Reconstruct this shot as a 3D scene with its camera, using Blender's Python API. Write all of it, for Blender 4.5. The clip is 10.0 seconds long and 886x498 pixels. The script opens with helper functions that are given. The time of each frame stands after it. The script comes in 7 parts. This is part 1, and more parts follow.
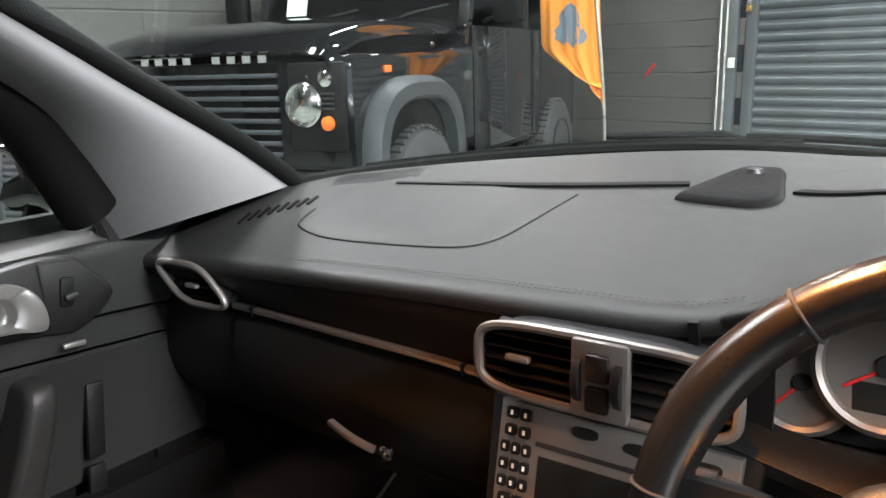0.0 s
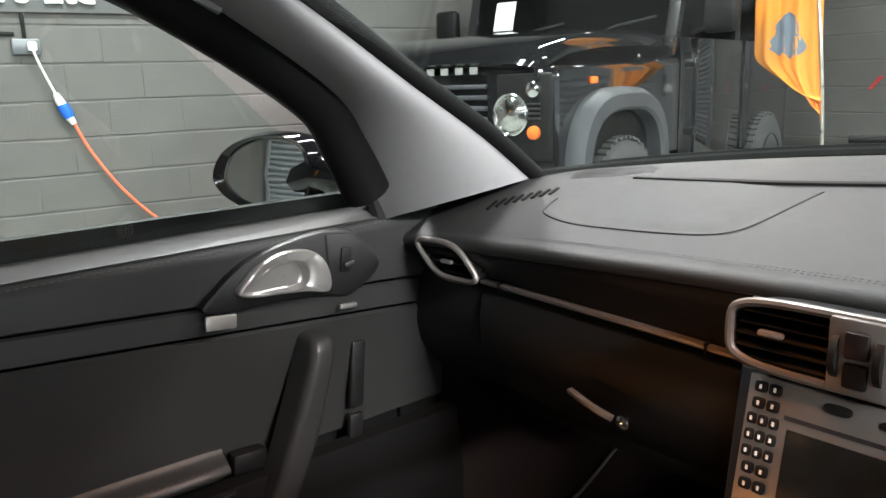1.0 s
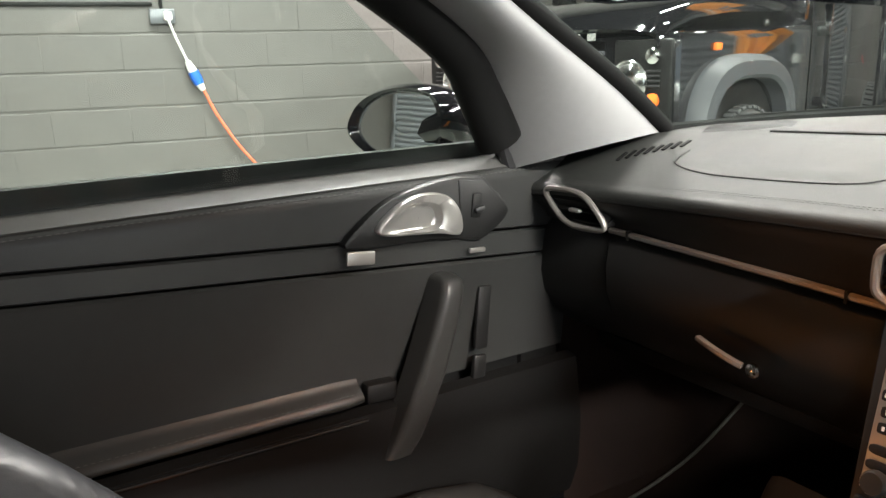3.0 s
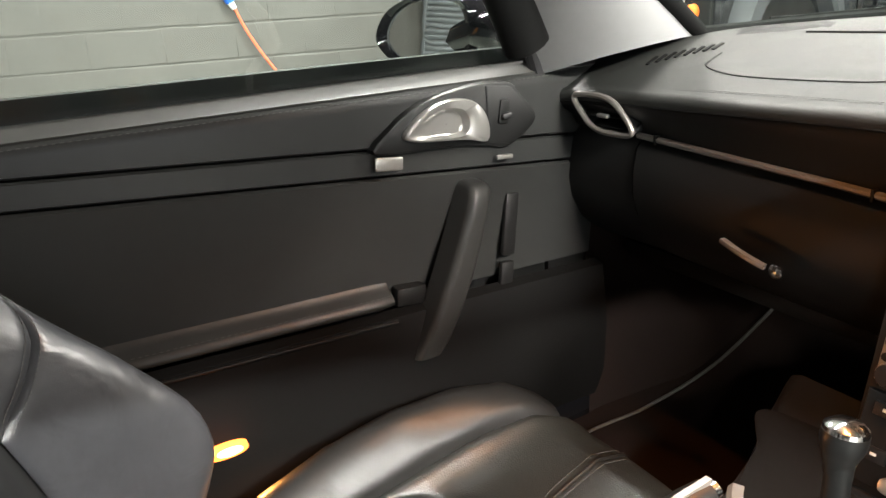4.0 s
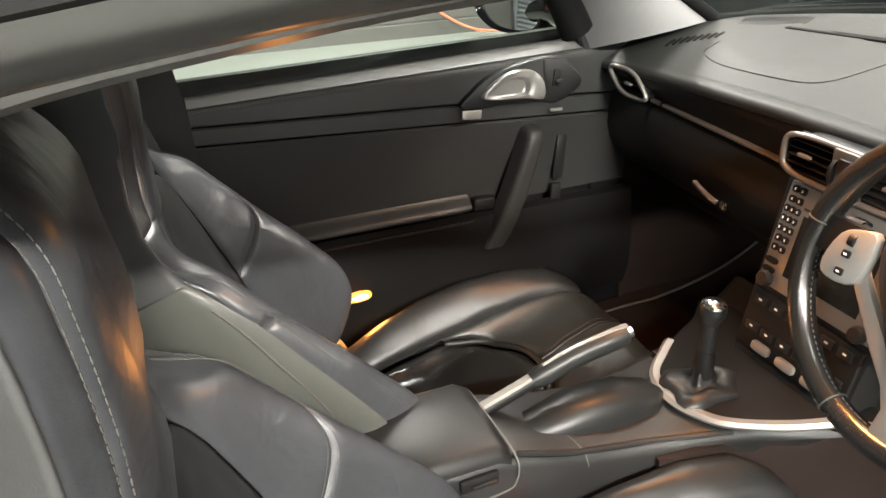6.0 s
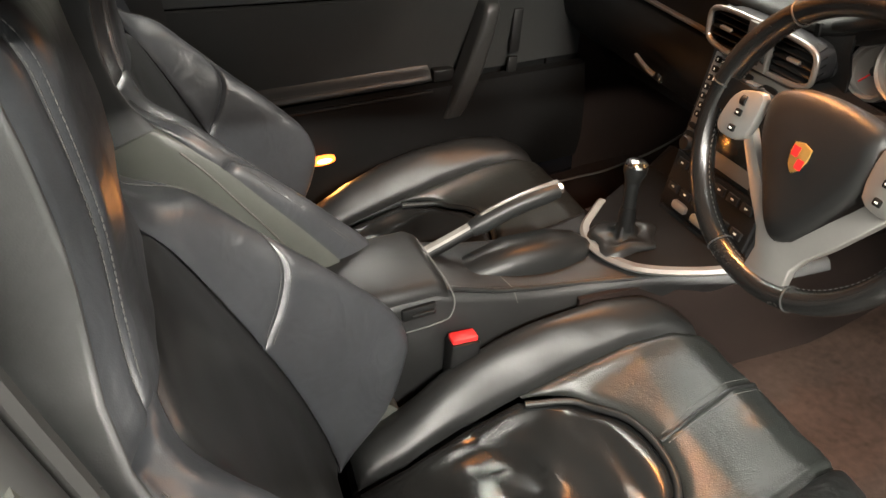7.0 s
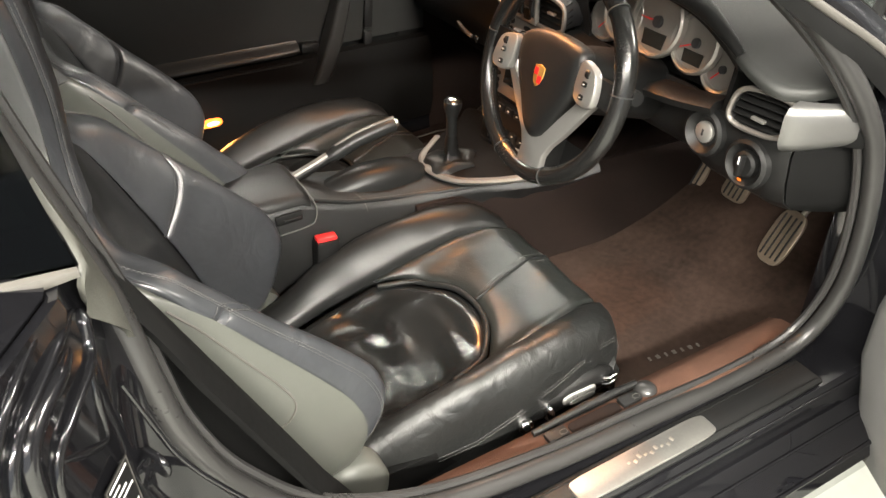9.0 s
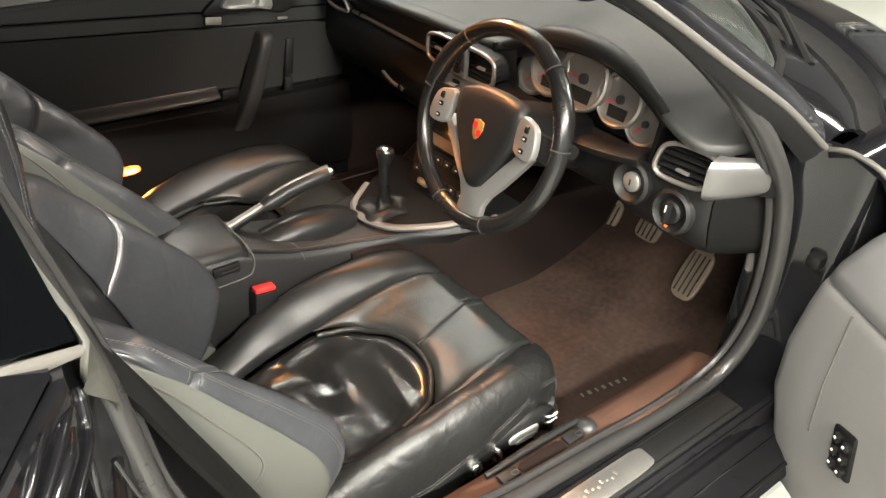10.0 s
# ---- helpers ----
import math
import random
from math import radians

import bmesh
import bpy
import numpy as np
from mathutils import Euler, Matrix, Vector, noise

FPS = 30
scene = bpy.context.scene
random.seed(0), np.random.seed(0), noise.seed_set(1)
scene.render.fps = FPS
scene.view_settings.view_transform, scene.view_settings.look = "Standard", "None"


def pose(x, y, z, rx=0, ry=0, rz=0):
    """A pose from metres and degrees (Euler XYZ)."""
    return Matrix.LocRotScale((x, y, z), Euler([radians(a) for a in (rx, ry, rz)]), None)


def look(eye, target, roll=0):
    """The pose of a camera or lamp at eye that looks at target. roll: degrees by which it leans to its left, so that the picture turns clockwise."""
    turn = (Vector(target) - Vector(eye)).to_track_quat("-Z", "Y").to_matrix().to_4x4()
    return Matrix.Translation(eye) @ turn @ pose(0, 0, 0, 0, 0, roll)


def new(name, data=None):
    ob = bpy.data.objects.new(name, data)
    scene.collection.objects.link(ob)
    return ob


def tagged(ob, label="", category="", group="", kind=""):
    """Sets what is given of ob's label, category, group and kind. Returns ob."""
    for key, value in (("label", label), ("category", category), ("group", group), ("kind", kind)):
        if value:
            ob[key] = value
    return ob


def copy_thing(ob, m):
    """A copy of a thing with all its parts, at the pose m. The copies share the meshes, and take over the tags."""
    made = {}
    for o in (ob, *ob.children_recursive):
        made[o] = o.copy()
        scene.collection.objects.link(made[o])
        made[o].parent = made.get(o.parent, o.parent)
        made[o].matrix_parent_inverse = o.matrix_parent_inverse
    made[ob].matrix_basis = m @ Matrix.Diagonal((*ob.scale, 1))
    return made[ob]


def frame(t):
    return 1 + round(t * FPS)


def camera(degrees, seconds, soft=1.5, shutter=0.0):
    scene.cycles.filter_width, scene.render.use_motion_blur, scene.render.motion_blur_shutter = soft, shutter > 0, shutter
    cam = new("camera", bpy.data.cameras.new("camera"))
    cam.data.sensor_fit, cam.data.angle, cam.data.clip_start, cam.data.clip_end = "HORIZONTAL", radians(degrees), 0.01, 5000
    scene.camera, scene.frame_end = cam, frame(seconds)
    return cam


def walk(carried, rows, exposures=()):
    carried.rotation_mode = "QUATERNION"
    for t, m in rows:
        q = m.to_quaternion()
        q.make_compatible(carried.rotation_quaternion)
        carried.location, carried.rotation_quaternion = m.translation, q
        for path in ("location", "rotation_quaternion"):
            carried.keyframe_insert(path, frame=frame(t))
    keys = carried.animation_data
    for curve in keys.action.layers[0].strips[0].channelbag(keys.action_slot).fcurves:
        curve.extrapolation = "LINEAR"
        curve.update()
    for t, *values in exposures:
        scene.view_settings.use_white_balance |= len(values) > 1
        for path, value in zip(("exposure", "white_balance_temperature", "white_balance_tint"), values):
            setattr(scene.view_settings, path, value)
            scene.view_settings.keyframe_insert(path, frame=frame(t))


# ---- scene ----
cam = camera(60.5, 10.0)
METRES, EYE = 1.46, (0.23, -0.338, 1.08)
TILT, LEAN, TURN = -14.02, 1.66, 34.82
ROWS = [
    (0.0, 0.0, 0.0, 0.0, 0.0, 0.0, -0.0),
    (0.5, -0.035, -0.0425, -0.0188, 7.44, 0.27, -1.78),
    (1.0, -0.0456, -0.0628, -0.0283, 13.58, 0.72, -3.18),
    (1.5, -0.0615, -0.0911, -0.0348, 17.86, 0.91, -4.03),
    (2.0, -0.0698, -0.0965, -0.0398, 20.13, 0.69, -4.56),
    (3.5, -0.0557, -0.091, -0.0663, 22.19, -4.13, -4.8),
    (4.0, -0.0483, -0.1005, -0.0726, 23.95, -7.7, -4.62),
    (4.5, -0.0317, -0.1448, -0.0555, 28.05, -11.26, -3.76),
    (5.0, 0.0113, -0.1913, -0.0258, 34.36, -14.85, -4.44),
    (6.5, 0.1837, -0.42, 0.0395, 31.54, -20.18, -6.84),
    (7.0, 0.2193, -0.4243, 0.0244, 32.17, -25.04, -7.55),
    (7.5, 0.2596, -0.4605, 0.0216, 31.17, -26.26, -7.96),
    (8.0, 0.3143, -0.5065, 0.0334, 29.48, -25.93, -7.95),
    (8.5, 0.3906, -0.5796, 0.0309, 27.16, -25.02, -7.16),
    (9.0, 0.4201, -0.6212, 0.0307, 24.78, -23.93, -6.45),
    (9.5, 0.4111, -0.6462, 0.0377, 21.66, -22.37, -6.59),
    (10.0, 0.3634, -0.6573, 0.0486, 16.61, -20.43, -8.18),
]
GIVEN = [(t, pose(*EYE, TILT, LEAN, TURN) @ pose(METRES * x, METRES * y, METRES * z, 90 + pitch, roll, yaw)) for t, x, y, z, yaw, pitch, roll in ROWS]
GIVEN += [(5.2, look((0.468, -0.537, 1.154), (-1.262, -0.050, 0.276), -3.8)), (5.75, look((0.615, -0.600, 1.190), (-1.07, -0.03, 0.27), -3.3)),
          (6.3, look((0.763, -0.665, 1.283), (-0.869, -0.010, 0.329), -2.8))]
walk(cam, sorted(GIVEN, key=lambda r: r[0]), [(0.0, 0.25, 5850, 13), (1.0, 0.44, 5950, 13), (2.0, 0.69, 6150, 12), (3.5, 0.92, 6300, 10), (5.0, 1.08, 6350, 10), (6.3, 0.64, 6450, 10), (7.0, 0.32, 6500, 10), (8.0, 0.26, 6550, 10), (10.0, 0.29, 6550, 10)])

# ---- world and lamps ----
world = bpy.data.worlds.new("garage_air")
scene.world = world
world.use_nodes = True
wn = world.node_tree.nodes
wn["Background"].inputs[0].default_value = (0.55, 0.62, 0.7, 1)
wn["Background"].inputs[1].default_value = 0.02
GARAGE_TURN = -9.0          # the garage stands turned against the car
GARAGE = pose(0, 0, 0, 0, 0, GARAGE_TURN)
CEIL = 3.4


def lamp(name, m, sx, sy, watts, colour, spread=180):
    d = bpy.data.lights.new(name, "AREA")
    d.shape, d.size, d.size_y, d.energy, d.color = "RECTANGLE", sx, sy, watts, colour
    d.spread = radians(spread)
    ob = new(name, d)
    ob.matrix_world = m
    return ob


# ceiling strip lamps of the garage: place along and across, watts
STRIPS = [(-3.1, 0.2, 180), (-3.1, 3.6, 80), (-1.4, 0.8, 60), (-1.0, 4.0, 70), (1.6, 4.9, 460), (1.75, 0.9, 50), (1.75, -1.5, 150), (4.25, 0.5, 820), (4.25, -1.6, 520), (4.25, -3.8, 360), (0.9, -3.9, 190)]
for sx, sy, w in STRIPS:
    lamp("strip_light", GARAGE @ pose(sx, sy, CEIL - 0.09), 0.14, 1.5, w, (1.0, 0.957, 0.86))
# added cool fill lamp in an assumed east opening, unseen
FILL_GAP = (-2.8, 2.2, 2.7)
lamp("doorway_daylight", GARAGE @ pose(5.42, (FILL_GAP[0] + FILL_GAP[1]) / 2, FILL_GAP[2] / 2, 0, 90, 0), FILL_GAP[2], FILL_GAP[1] - FILL_GAP[0], 45, (0.86, 0.93, 1.0))
# warm reading lamps in the foot of the car's inner mirror: a beam towards each seat, and the dim lens between them
for eye_, aim_, watts_, spread_ in (((0.07, 0.08, 1.168), (0.42, 0.0, 0.40), 1.25, 74), ((-0.03, 0.085, 1.165), (-0.36, -0.05, 0.30), 0.6, 76), ((0.0, 0.07, 1.17), (0.02, -0.35, 0.60), 0.5, 130)):
    lamp("reading_light", look(eye_, aim_), 0.018, 0.014, watts_, (1.0, 0.36, 0.075), spread_)


# ---- materials ----
def mat(name, colour, rough=0.5, metal=0.0, vary=0.15, scale=8.0, bump=0.0, bscale=60.0, kind="noise", coat=0.0, spec=0.5,
        rvary=0.1, wrinkle=0.0, wscale=9.0, tint=None, per_piece=0.0):
    """A surface of one base colour that varies at two scales, with fine relief and uneven gloss."""
    m = bpy.data.materials.new(name)
    m.use_nodes = True
    n, l = m.node_tree.nodes, m.node_tree.links
    b = n["Principled BSDF"]
    b.inputs["Metallic"].default_value = metal
    b.inputs["Coat Weight"].default_value = coat
    b.inputs["Coat Roughness"].default_value = 0.05
    b.inputs["Specular IOR Level"].default_value = spec
    tc = n.new("ShaderNodeTexCoord")
    big = n.new("ShaderNodeTexNoise")
    big.inputs["Scale"].default_value, big.inputs["Detail"].default_value = scale, 6
    l.new(tc.outputs["Object"], big.inputs["Vector"])
    fine = n.new("ShaderNodeTexNoise")
    fine.inputs["Scale"].default_value, fine.inputs["Detail"].default_value = scale * 14, 4
    l.new(tc.outputs["Object"], fine.inputs["Vector"])
    mixf = n.new("ShaderNodeMix")
    mixf.inputs["Factor"].default_value = 0.35
    l.new(big.outputs["Fac"], mixf.inputs["A"])
    l.new(fine.outputs["Fac"], mixf.inputs["B"])
    ramp = n.new("ShaderNodeValToRGB")
    c = Vector(colour[:3])
    t = Vector(tint) if tint else c
    ramp.color_ramp.elements[0].position, ramp.color_ramp.elements[1].position = 0.3, 0.7
    ramp.color_ramp.elements[0].color = (*(c * (1 - vary)), 1)
    ramp.color_ramp.elements[1].color = (*(t * (1 + vary)), 1)
    l.new(mixf.outputs["Result"], ramp.inputs["Fac"])
    out = ramp.outputs["Color"]
    if per_piece:
        oi = n.new("ShaderNodeObjectInfo")
        hs = n.new("ShaderNodeHueSaturation")
        mr = n.new("ShaderNodeMapRange")
        mr.inputs["To Min"].default_value, mr.inputs["To Max"].default_value = 1 - per_piece, 1 + per_piece
        l.new(oi.outputs["Random"], mr.inputs["Value"])
        l.new(mr.outputs["Result"], hs.inputs["Value"])
        l.new(out, hs.inputs["Color"])
        out = hs.outputs["Color"]
    l.new(out, b.inputs["Base Color"])
    mr = n.new("ShaderNodeMapRange")
    mr.inputs["From Min"].default_value, mr.inputs["From Max"].default_value = 0.3, 0.7
    mr.inputs["To Min"].default_value, mr.inputs["To Max"].default_value = max(0.02, rough - rvary), min(1, rough + rvary)
    l.new(mixf.outputs["Result"], mr.inputs["Value"])
    l.new(mr.outputs["Result"], b.inputs["Roughness"])
    normal = None
    if bump:
        if kind == "voronoi":
            tx = n.new("ShaderNodeTexVoronoi")
            tx.feature = "DISTANCE_TO_EDGE"
            h = tx.outputs["Distance"]
        else:
            tx = n.new("ShaderNodeTexNoise")
            tx.inputs["Detail"].default_value = 5
            h = tx.outputs["Fac"]
        tx.inputs["Scale"].default_value = bscale
        l.new(tc.outputs["Object"], tx.inputs["Vector"])
        bp = n.new("ShaderNodeBump")
        bp.inputs["Strength"].default_value, bp.inputs["Distance"].default_value = bump, 0.002
        l.new(h, bp.inputs["Height"])
        normal = bp.outputs["Normal"]
    if wrinkle:
        tx = n.new("ShaderNodeTexNoise")
        tx.inputs["Scale"].default_value, tx.inputs["Detail"].default_value, tx.inputs["Distortion"].default_value = wscale, 3, 1.2
        l.new(tc.outputs["Object"], tx.inputs["Vector"])
        bp = n.new("ShaderNodeBump")
        bp.inputs["Strength"].default_value, bp.inputs["Distance"].default_value = wrinkle, 0.02
        l.new(tx.outputs["Fac"], bp.inputs["Height"])
        if normal:
            l.new(normal, bp.inputs["Normal"])
        normal = bp.outputs["Normal"]
    if normal:
        l.new(normal, b.inputs["Normal"])
    return m


def glow(name, colour, strength):
    m = bpy.data.materials.new(name)
    m.use_nodes = True
    b = m.node_tree.nodes["Principled BSDF"]
    b.inputs["Base Color"].default_value = (*colour, 1)
    b.inputs["Emission Color"].default_value = (*colour, 1)
    b.inputs["Emission Strength"].default_value = strength
    return m


def glass(name, tint=(0.9, 0.95, 0.93), rough=0.0, gain=0.45, base=0.035):
    """A thin pane: mostly clear, with the mirror gloss of glass."""
    m = bpy.data.materials.new(name)
    m.use_nodes = True
    n, l = m.node_tree.nodes, m.node_tree.links
    n.remove(n["Principled BSDF"])
    tr, gl, fr, mx = n.new("ShaderNodeBsdfTransparent"), n.new("ShaderNodeBsdfGlossy"), n.new("ShaderNodeLayerWeight"), n.new("ShaderNodeMixShader")
    pw, ad = n.new("ShaderNodeMath"), n.new("ShaderNodeMath")
    pw.operation, ad.operation = "POWER", "MULTIPLY_ADD"
    pw.inputs[1].default_value, ad.inputs[1].default_value, ad.inputs[2].default_value = 4.0, gain, base
    tr.inputs["Color"].default_value = (*tint, 1)
    gl.inputs["Roughness"].default_value = rough
    l.new(fr.outputs["Facing"], pw.inputs[0])
    l.new(pw.outputs[0], ad.inputs[0])
    l.new(ad.outputs[0], mx.inputs[0])
    l.new(tr.outputs[0], mx.inputs[1])
    l.new(gl.outputs[0], mx.inputs[2])
    l.new(mx.outputs[0], n["Material Output"].inputs[0])
    return m


LEATHER = mat("black_leather", (0.011, 0.0115, 0.0115), 0.38, vary=0.2, scale=5, bump=0.03, bscale=420, kind="voronoi", wrinkle=0.10, wscale=9, rvary=0.04, spec=0.26)
LEATHER_W = mat("worn_black_leather", (0.011, 0.0115, 0.0112), 0.42, vary=0.2, scale=7, bump=0.08, bscale=300, kind="voronoi", wrinkle=0.17, wscale=30, rvary=0.05)
LEATHER_S = mat("shiny_sat_black_leather", (0.009, 0.0095, 0.0095), 0.22, vary=0.2, scale=7, bump=0.05, bscale=380, kind="voronoi", wrinkle=0.10, wscale=14, rvary=0.04)
LEATHER_P = mat("perforated_black_leather", (0.015, 0.0165, 0.0155), 0.33, vary=0.2, scale=5, bump=0.35, bscale=300, kind="voronoi", wrinkle=0.10, wscale=12, rvary=0.03, spec=0.55)
LEATHER_I = mat("matt_black_leather", (0.014, 0.0145, 0.015), 0.34, vary=0.15, scale=5, bump=0.02, bscale=420, kind="voronoi", wrinkle=0.03, wscale=6, rvary=0.02, spec=0.35)
RIMHIDE = mat("polished_black_leather", (0.009, 0.0088, 0.0085), 0.24, vary=0.2, scale=20, bump=0.05, bscale=500, kind="voronoi", rvary=0.05)
SEATHIDE = mat("dark_grey_leather", (0.033, 0.035, 0.039), 0.34, vary=0.25, scale=5, bump=0.05, bscale=420, kind="voronoi", wrinkle=0.17, wscale=11, spec=0.55, rvary=0.04)
# same leather as SEATHIDE, paler to carry the light on the headrest back
BACKHIDE = mat("lit_grey_leather", (0.046, 0.047, 0.047), 0.42, vary=0.25, scale=5, bump=0.06, bscale=420, kind="voronoi", wrinkle=0.12, wscale=9, rvary=0.04)
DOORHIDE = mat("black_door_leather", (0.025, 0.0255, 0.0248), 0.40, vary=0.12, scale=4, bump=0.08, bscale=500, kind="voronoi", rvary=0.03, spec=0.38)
PAD = mat("soft_touch_dash", (0.018, 0.0188, 0.0175), 0.52, vary=0.12, scale=4, bump=0.22, bscale=650, kind="voronoi", rvary=0.05)
TRIM = mat("soft_black_plastic", (0.009, 0.009, 0.009), 0.42, vary=0.15, scale=5, bump=0.2, bscale=600, kind="voronoi", rvary=0.06, spec=0.35)
DARK = mat("matt_black_plastic", (0.006, 0.006, 0.006), 0.5, vary=0.2, scale=6, bump=0.1, bscale=500, spec=0.22)
GREY = mat("satin_grey_plastic", (0.066, 0.068, 0.060), 0.42, vary=0.08, scale=5, bump=0.1, bscale=600, rvary=0.05)
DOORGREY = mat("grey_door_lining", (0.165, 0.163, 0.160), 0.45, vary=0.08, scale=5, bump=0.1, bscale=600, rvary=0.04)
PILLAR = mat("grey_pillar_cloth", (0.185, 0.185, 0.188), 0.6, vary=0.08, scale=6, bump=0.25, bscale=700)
SILVER = mat("satin_silver_paint", (0.38, 0.37, 0.35), 0.30, 0.7, vary=0.04, scale=9, rvary=0.02)
SATIN = mat("bright_satin_silver", (0.40, 0.395, 0.38), 0.28, 0.4, vary=0.04, scale=9, rvary=0.02)
BRONZE = mat("dull_silver_plastic", (0.22, 0.205, 0.19), 0.36, 0.6, vary=0.05, scale=9, rvary=0.02)
CHROME = mat("bright_chrome", (0.75, 0.75, 0.74), 0.12, 1.0, vary=0.05, scale=9, rvary=0.05)
STEEL = mat("brushed_steel", (0.58, 0.54, 0.48), 0.32, 0.9, vary=0.15, scale=12, rvary=0.1)
PAINT = mat("black_car_paint", (0.006, 0.006, 0.007), 0.06, vary=0.2, scale=6, coat=0.4, rvary=0.02, spec=0.35)
POSTPAINT = mat("black_post_paint", (0.006, 0.006, 0.007), 0.16, vary=0.2, scale=6, coat=0.15, rvary=0.02, spec=0.6)
PANELPAINT = mat("dented_black_paint", (0.006, 0.006, 0.007), 0.07, vary=0.2, scale=6, coat=0.7, rvary=0.02, spec=0.5, wrinkle=0.05, wscale=3.5)
CAPSILVER = mat("brushed_silver_cap", (0.15, 0.148, 0.144), 0.38, 0.7, vary=0.06, scale=9, rvary=0.04)
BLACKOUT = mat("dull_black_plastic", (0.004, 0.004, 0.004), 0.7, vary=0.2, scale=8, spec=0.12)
SEALM = mat("worn_grey_rubber", (0.026, 0.0255, 0.025), 0.29, vary=0.1, scale=10, bump=0.02, bscale=300, rvary=0.03)
RUBBER = mat("black_rubber", (0.016, 0.016, 0.017), 0.45, vary=0.25, scale=14, bump=0.15, bscale=300, rvary=0.1)
# the carpets' red cast stands for the warm lamps' glow on them
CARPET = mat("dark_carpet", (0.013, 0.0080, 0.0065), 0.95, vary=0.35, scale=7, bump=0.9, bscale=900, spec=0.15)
MATCARPET = mat("worn_glow_tinted_carpet", (0.027, 0.0165, 0.0122), 0.95, vary=0.45, scale=5, bump=0.9, bscale=1100, spec=0.15, tint=(0.046, 0.029, 0.0225))
# sill carpet brighter and redder than CARPET, to carry the lamp's orange
SILLCARPET = mat("glow_tinted_sill_carpet", (0.085, 0.043, 0.029), 0.95, vary=0.3, scale=6, bump=0.9, bscale=1000, spec=0.15)
CORNER = mat("grey_corner_rubber", (0.060, 0.060, 0.052), 0.5, vary=0.15, scale=20, bump=0.2, bscale=300)
PEDAL = mat("worn_bronze_steel", (0.42, 0.34, 0.26), 0.38, 0.7, vary=0.15, scale=30, rvary=0.1)
LINING = mat("dark_grey_headlining", (0.03, 0.03, 0.031), 0.8, vary=0.1, scale=8, bump=0.3, bscale=700)
ALU = mat("worn_aluminium", (0.40, 0.39, 0.365), 0.38, 0.85, vary=0.12, scale=16, bump=0.1, bscale=200, rvary=0.12)
SCREEN = mat("dark_screen", (0.012, 0.013, 0.012), 0.18, vary=0.1, scale=3, rvary=0.03)
RED = mat("red_plastic", (0.55, 0.02, 0.02), 0.35, vary=0.1, scale=20)
WHITE = mat("white_plastic", (0.75, 0.75, 0.72), 0.4, vary=0.05, scale=20)
RIMTHREAD = mat("black_thread", (0.02, 0.02, 0.02), 0.7, vary=0.2, scale=60)
# dark door top, its colour lifted to grey to include reflected light
WAIST = mat("sheened_door_top", (0.055, 0.0545, 0.052), 0.42, vary=0.1, scale=5, bump=0.1, bscale=500, rvary=0.04)
STITCH = mat("grey_thread", (0.07, 0.069, 0.066), 0.8, vary=0.2, scale=60)
DIAL = mat("pale_dial_face", (0.44, 0.43, 0.42), 0.5, vary=0.05, scale=10)
GLASS = glass("window_glass")
LENS = glass("dial_glass", (0.97, 0.97, 0.97))
PANE_DARK = glass("tinted_glass", (0.09, 0.115, 0.105), 0.0, 0.10, 0.012)
MIRROR = mat("mirror_silver", (0.9, 0.9, 0.9), 0.01, 1.0, vary=0.0, rvary=0.0)
# pale trim rubber, also used to paint bright glints on edges
PALE = mat("pale_trim_and_glint", (0.075, 0.070, 0.063), 0.4, vary=0.1, scale=10)
BLOCK = mat("grey_painted_block", (0.090, 0.085, 0.079), 0.55, vary=0.16, scale=2.2, bump=0.6, bscale=60, rvary=0.12, per_piece=0.02, wrinkle=0.12, wscale=9)
MORTAR = mat("painted_mortar", (0.069, 0.065, 0.060), 0.65, vary=0.12, scale=4, bump=0.4, bscale=90)
CONCRETE = mat("pale_concrete", (0.27, 0.28, 0.255), 0.45, vary=0.15, scale=1.5, bump=0.3, bscale=60)
PLASTER = mat("grey_boards", (0.035, 0.035, 0.034), 0.8, vary=0.06, scale=1.2)
SHUTTER = mat("grey_steel_slat", (0.135, 0.142, 0.153), 0.36, 0.35, vary=0.1, scale=5, rvary=0.08)
ORANGE = mat("orange_flag_cloth", (0.85, 0.30, 0.035), 0.75, vary=0.08, scale=4, bump=0.3, bscale=600)
FLAGBLUE = mat("grey_blue_print", (0.16, 0.2, 0.25), 0.75, vary=0.1, scale=9)
AMBER = mat("amber_lens", (0.8, 0.16, 0.02), 0.15, vary=0.1, scale=30, coat=0.5)
TYRE = mat("tyre_rubber", (0.042, 0.042, 0.043), 0.75, vary=0.3, scale=14, bump=0.3, bscale=120)
ARCH = mat("grey_arch_plastic", (0.034, 0.036, 0.041), 0.55, vary=0.1, scale=8, bump=0.2, bscale=300)
BLUE = mat("blue_plastic", (0.02, 0.13, 0.6), 0.4, vary=0.1, scale=20)
CORD = mat("orange_cable", (0.75, 0.17, 0.08), 0.5, vary=0.1, scale=30)
LETTER = mat("sign_white", (0.6, 0.6, 0.58), 0.6, vary=0.05, scale=9)
SIGN = mat("sign_grey", (0.10, 0.10, 0.10), 0.55, vary=0.08, scale=3)
GOLD = mat("crest_gold", (0.7, 0.42, 0.12), 0.3, 0.8, vary=0.1, scale=60)
LAMPLENS = glow("warm_lamp_lens", (1.0, 0.22, 0.03), 2.6)
BULB = glow("warm_lamp_bulb", (1.0, 0.42, 0.10), 13.0)
TUBE = glow("strip_lamp_lens", (0.95, 1.0, 0.98), 5)


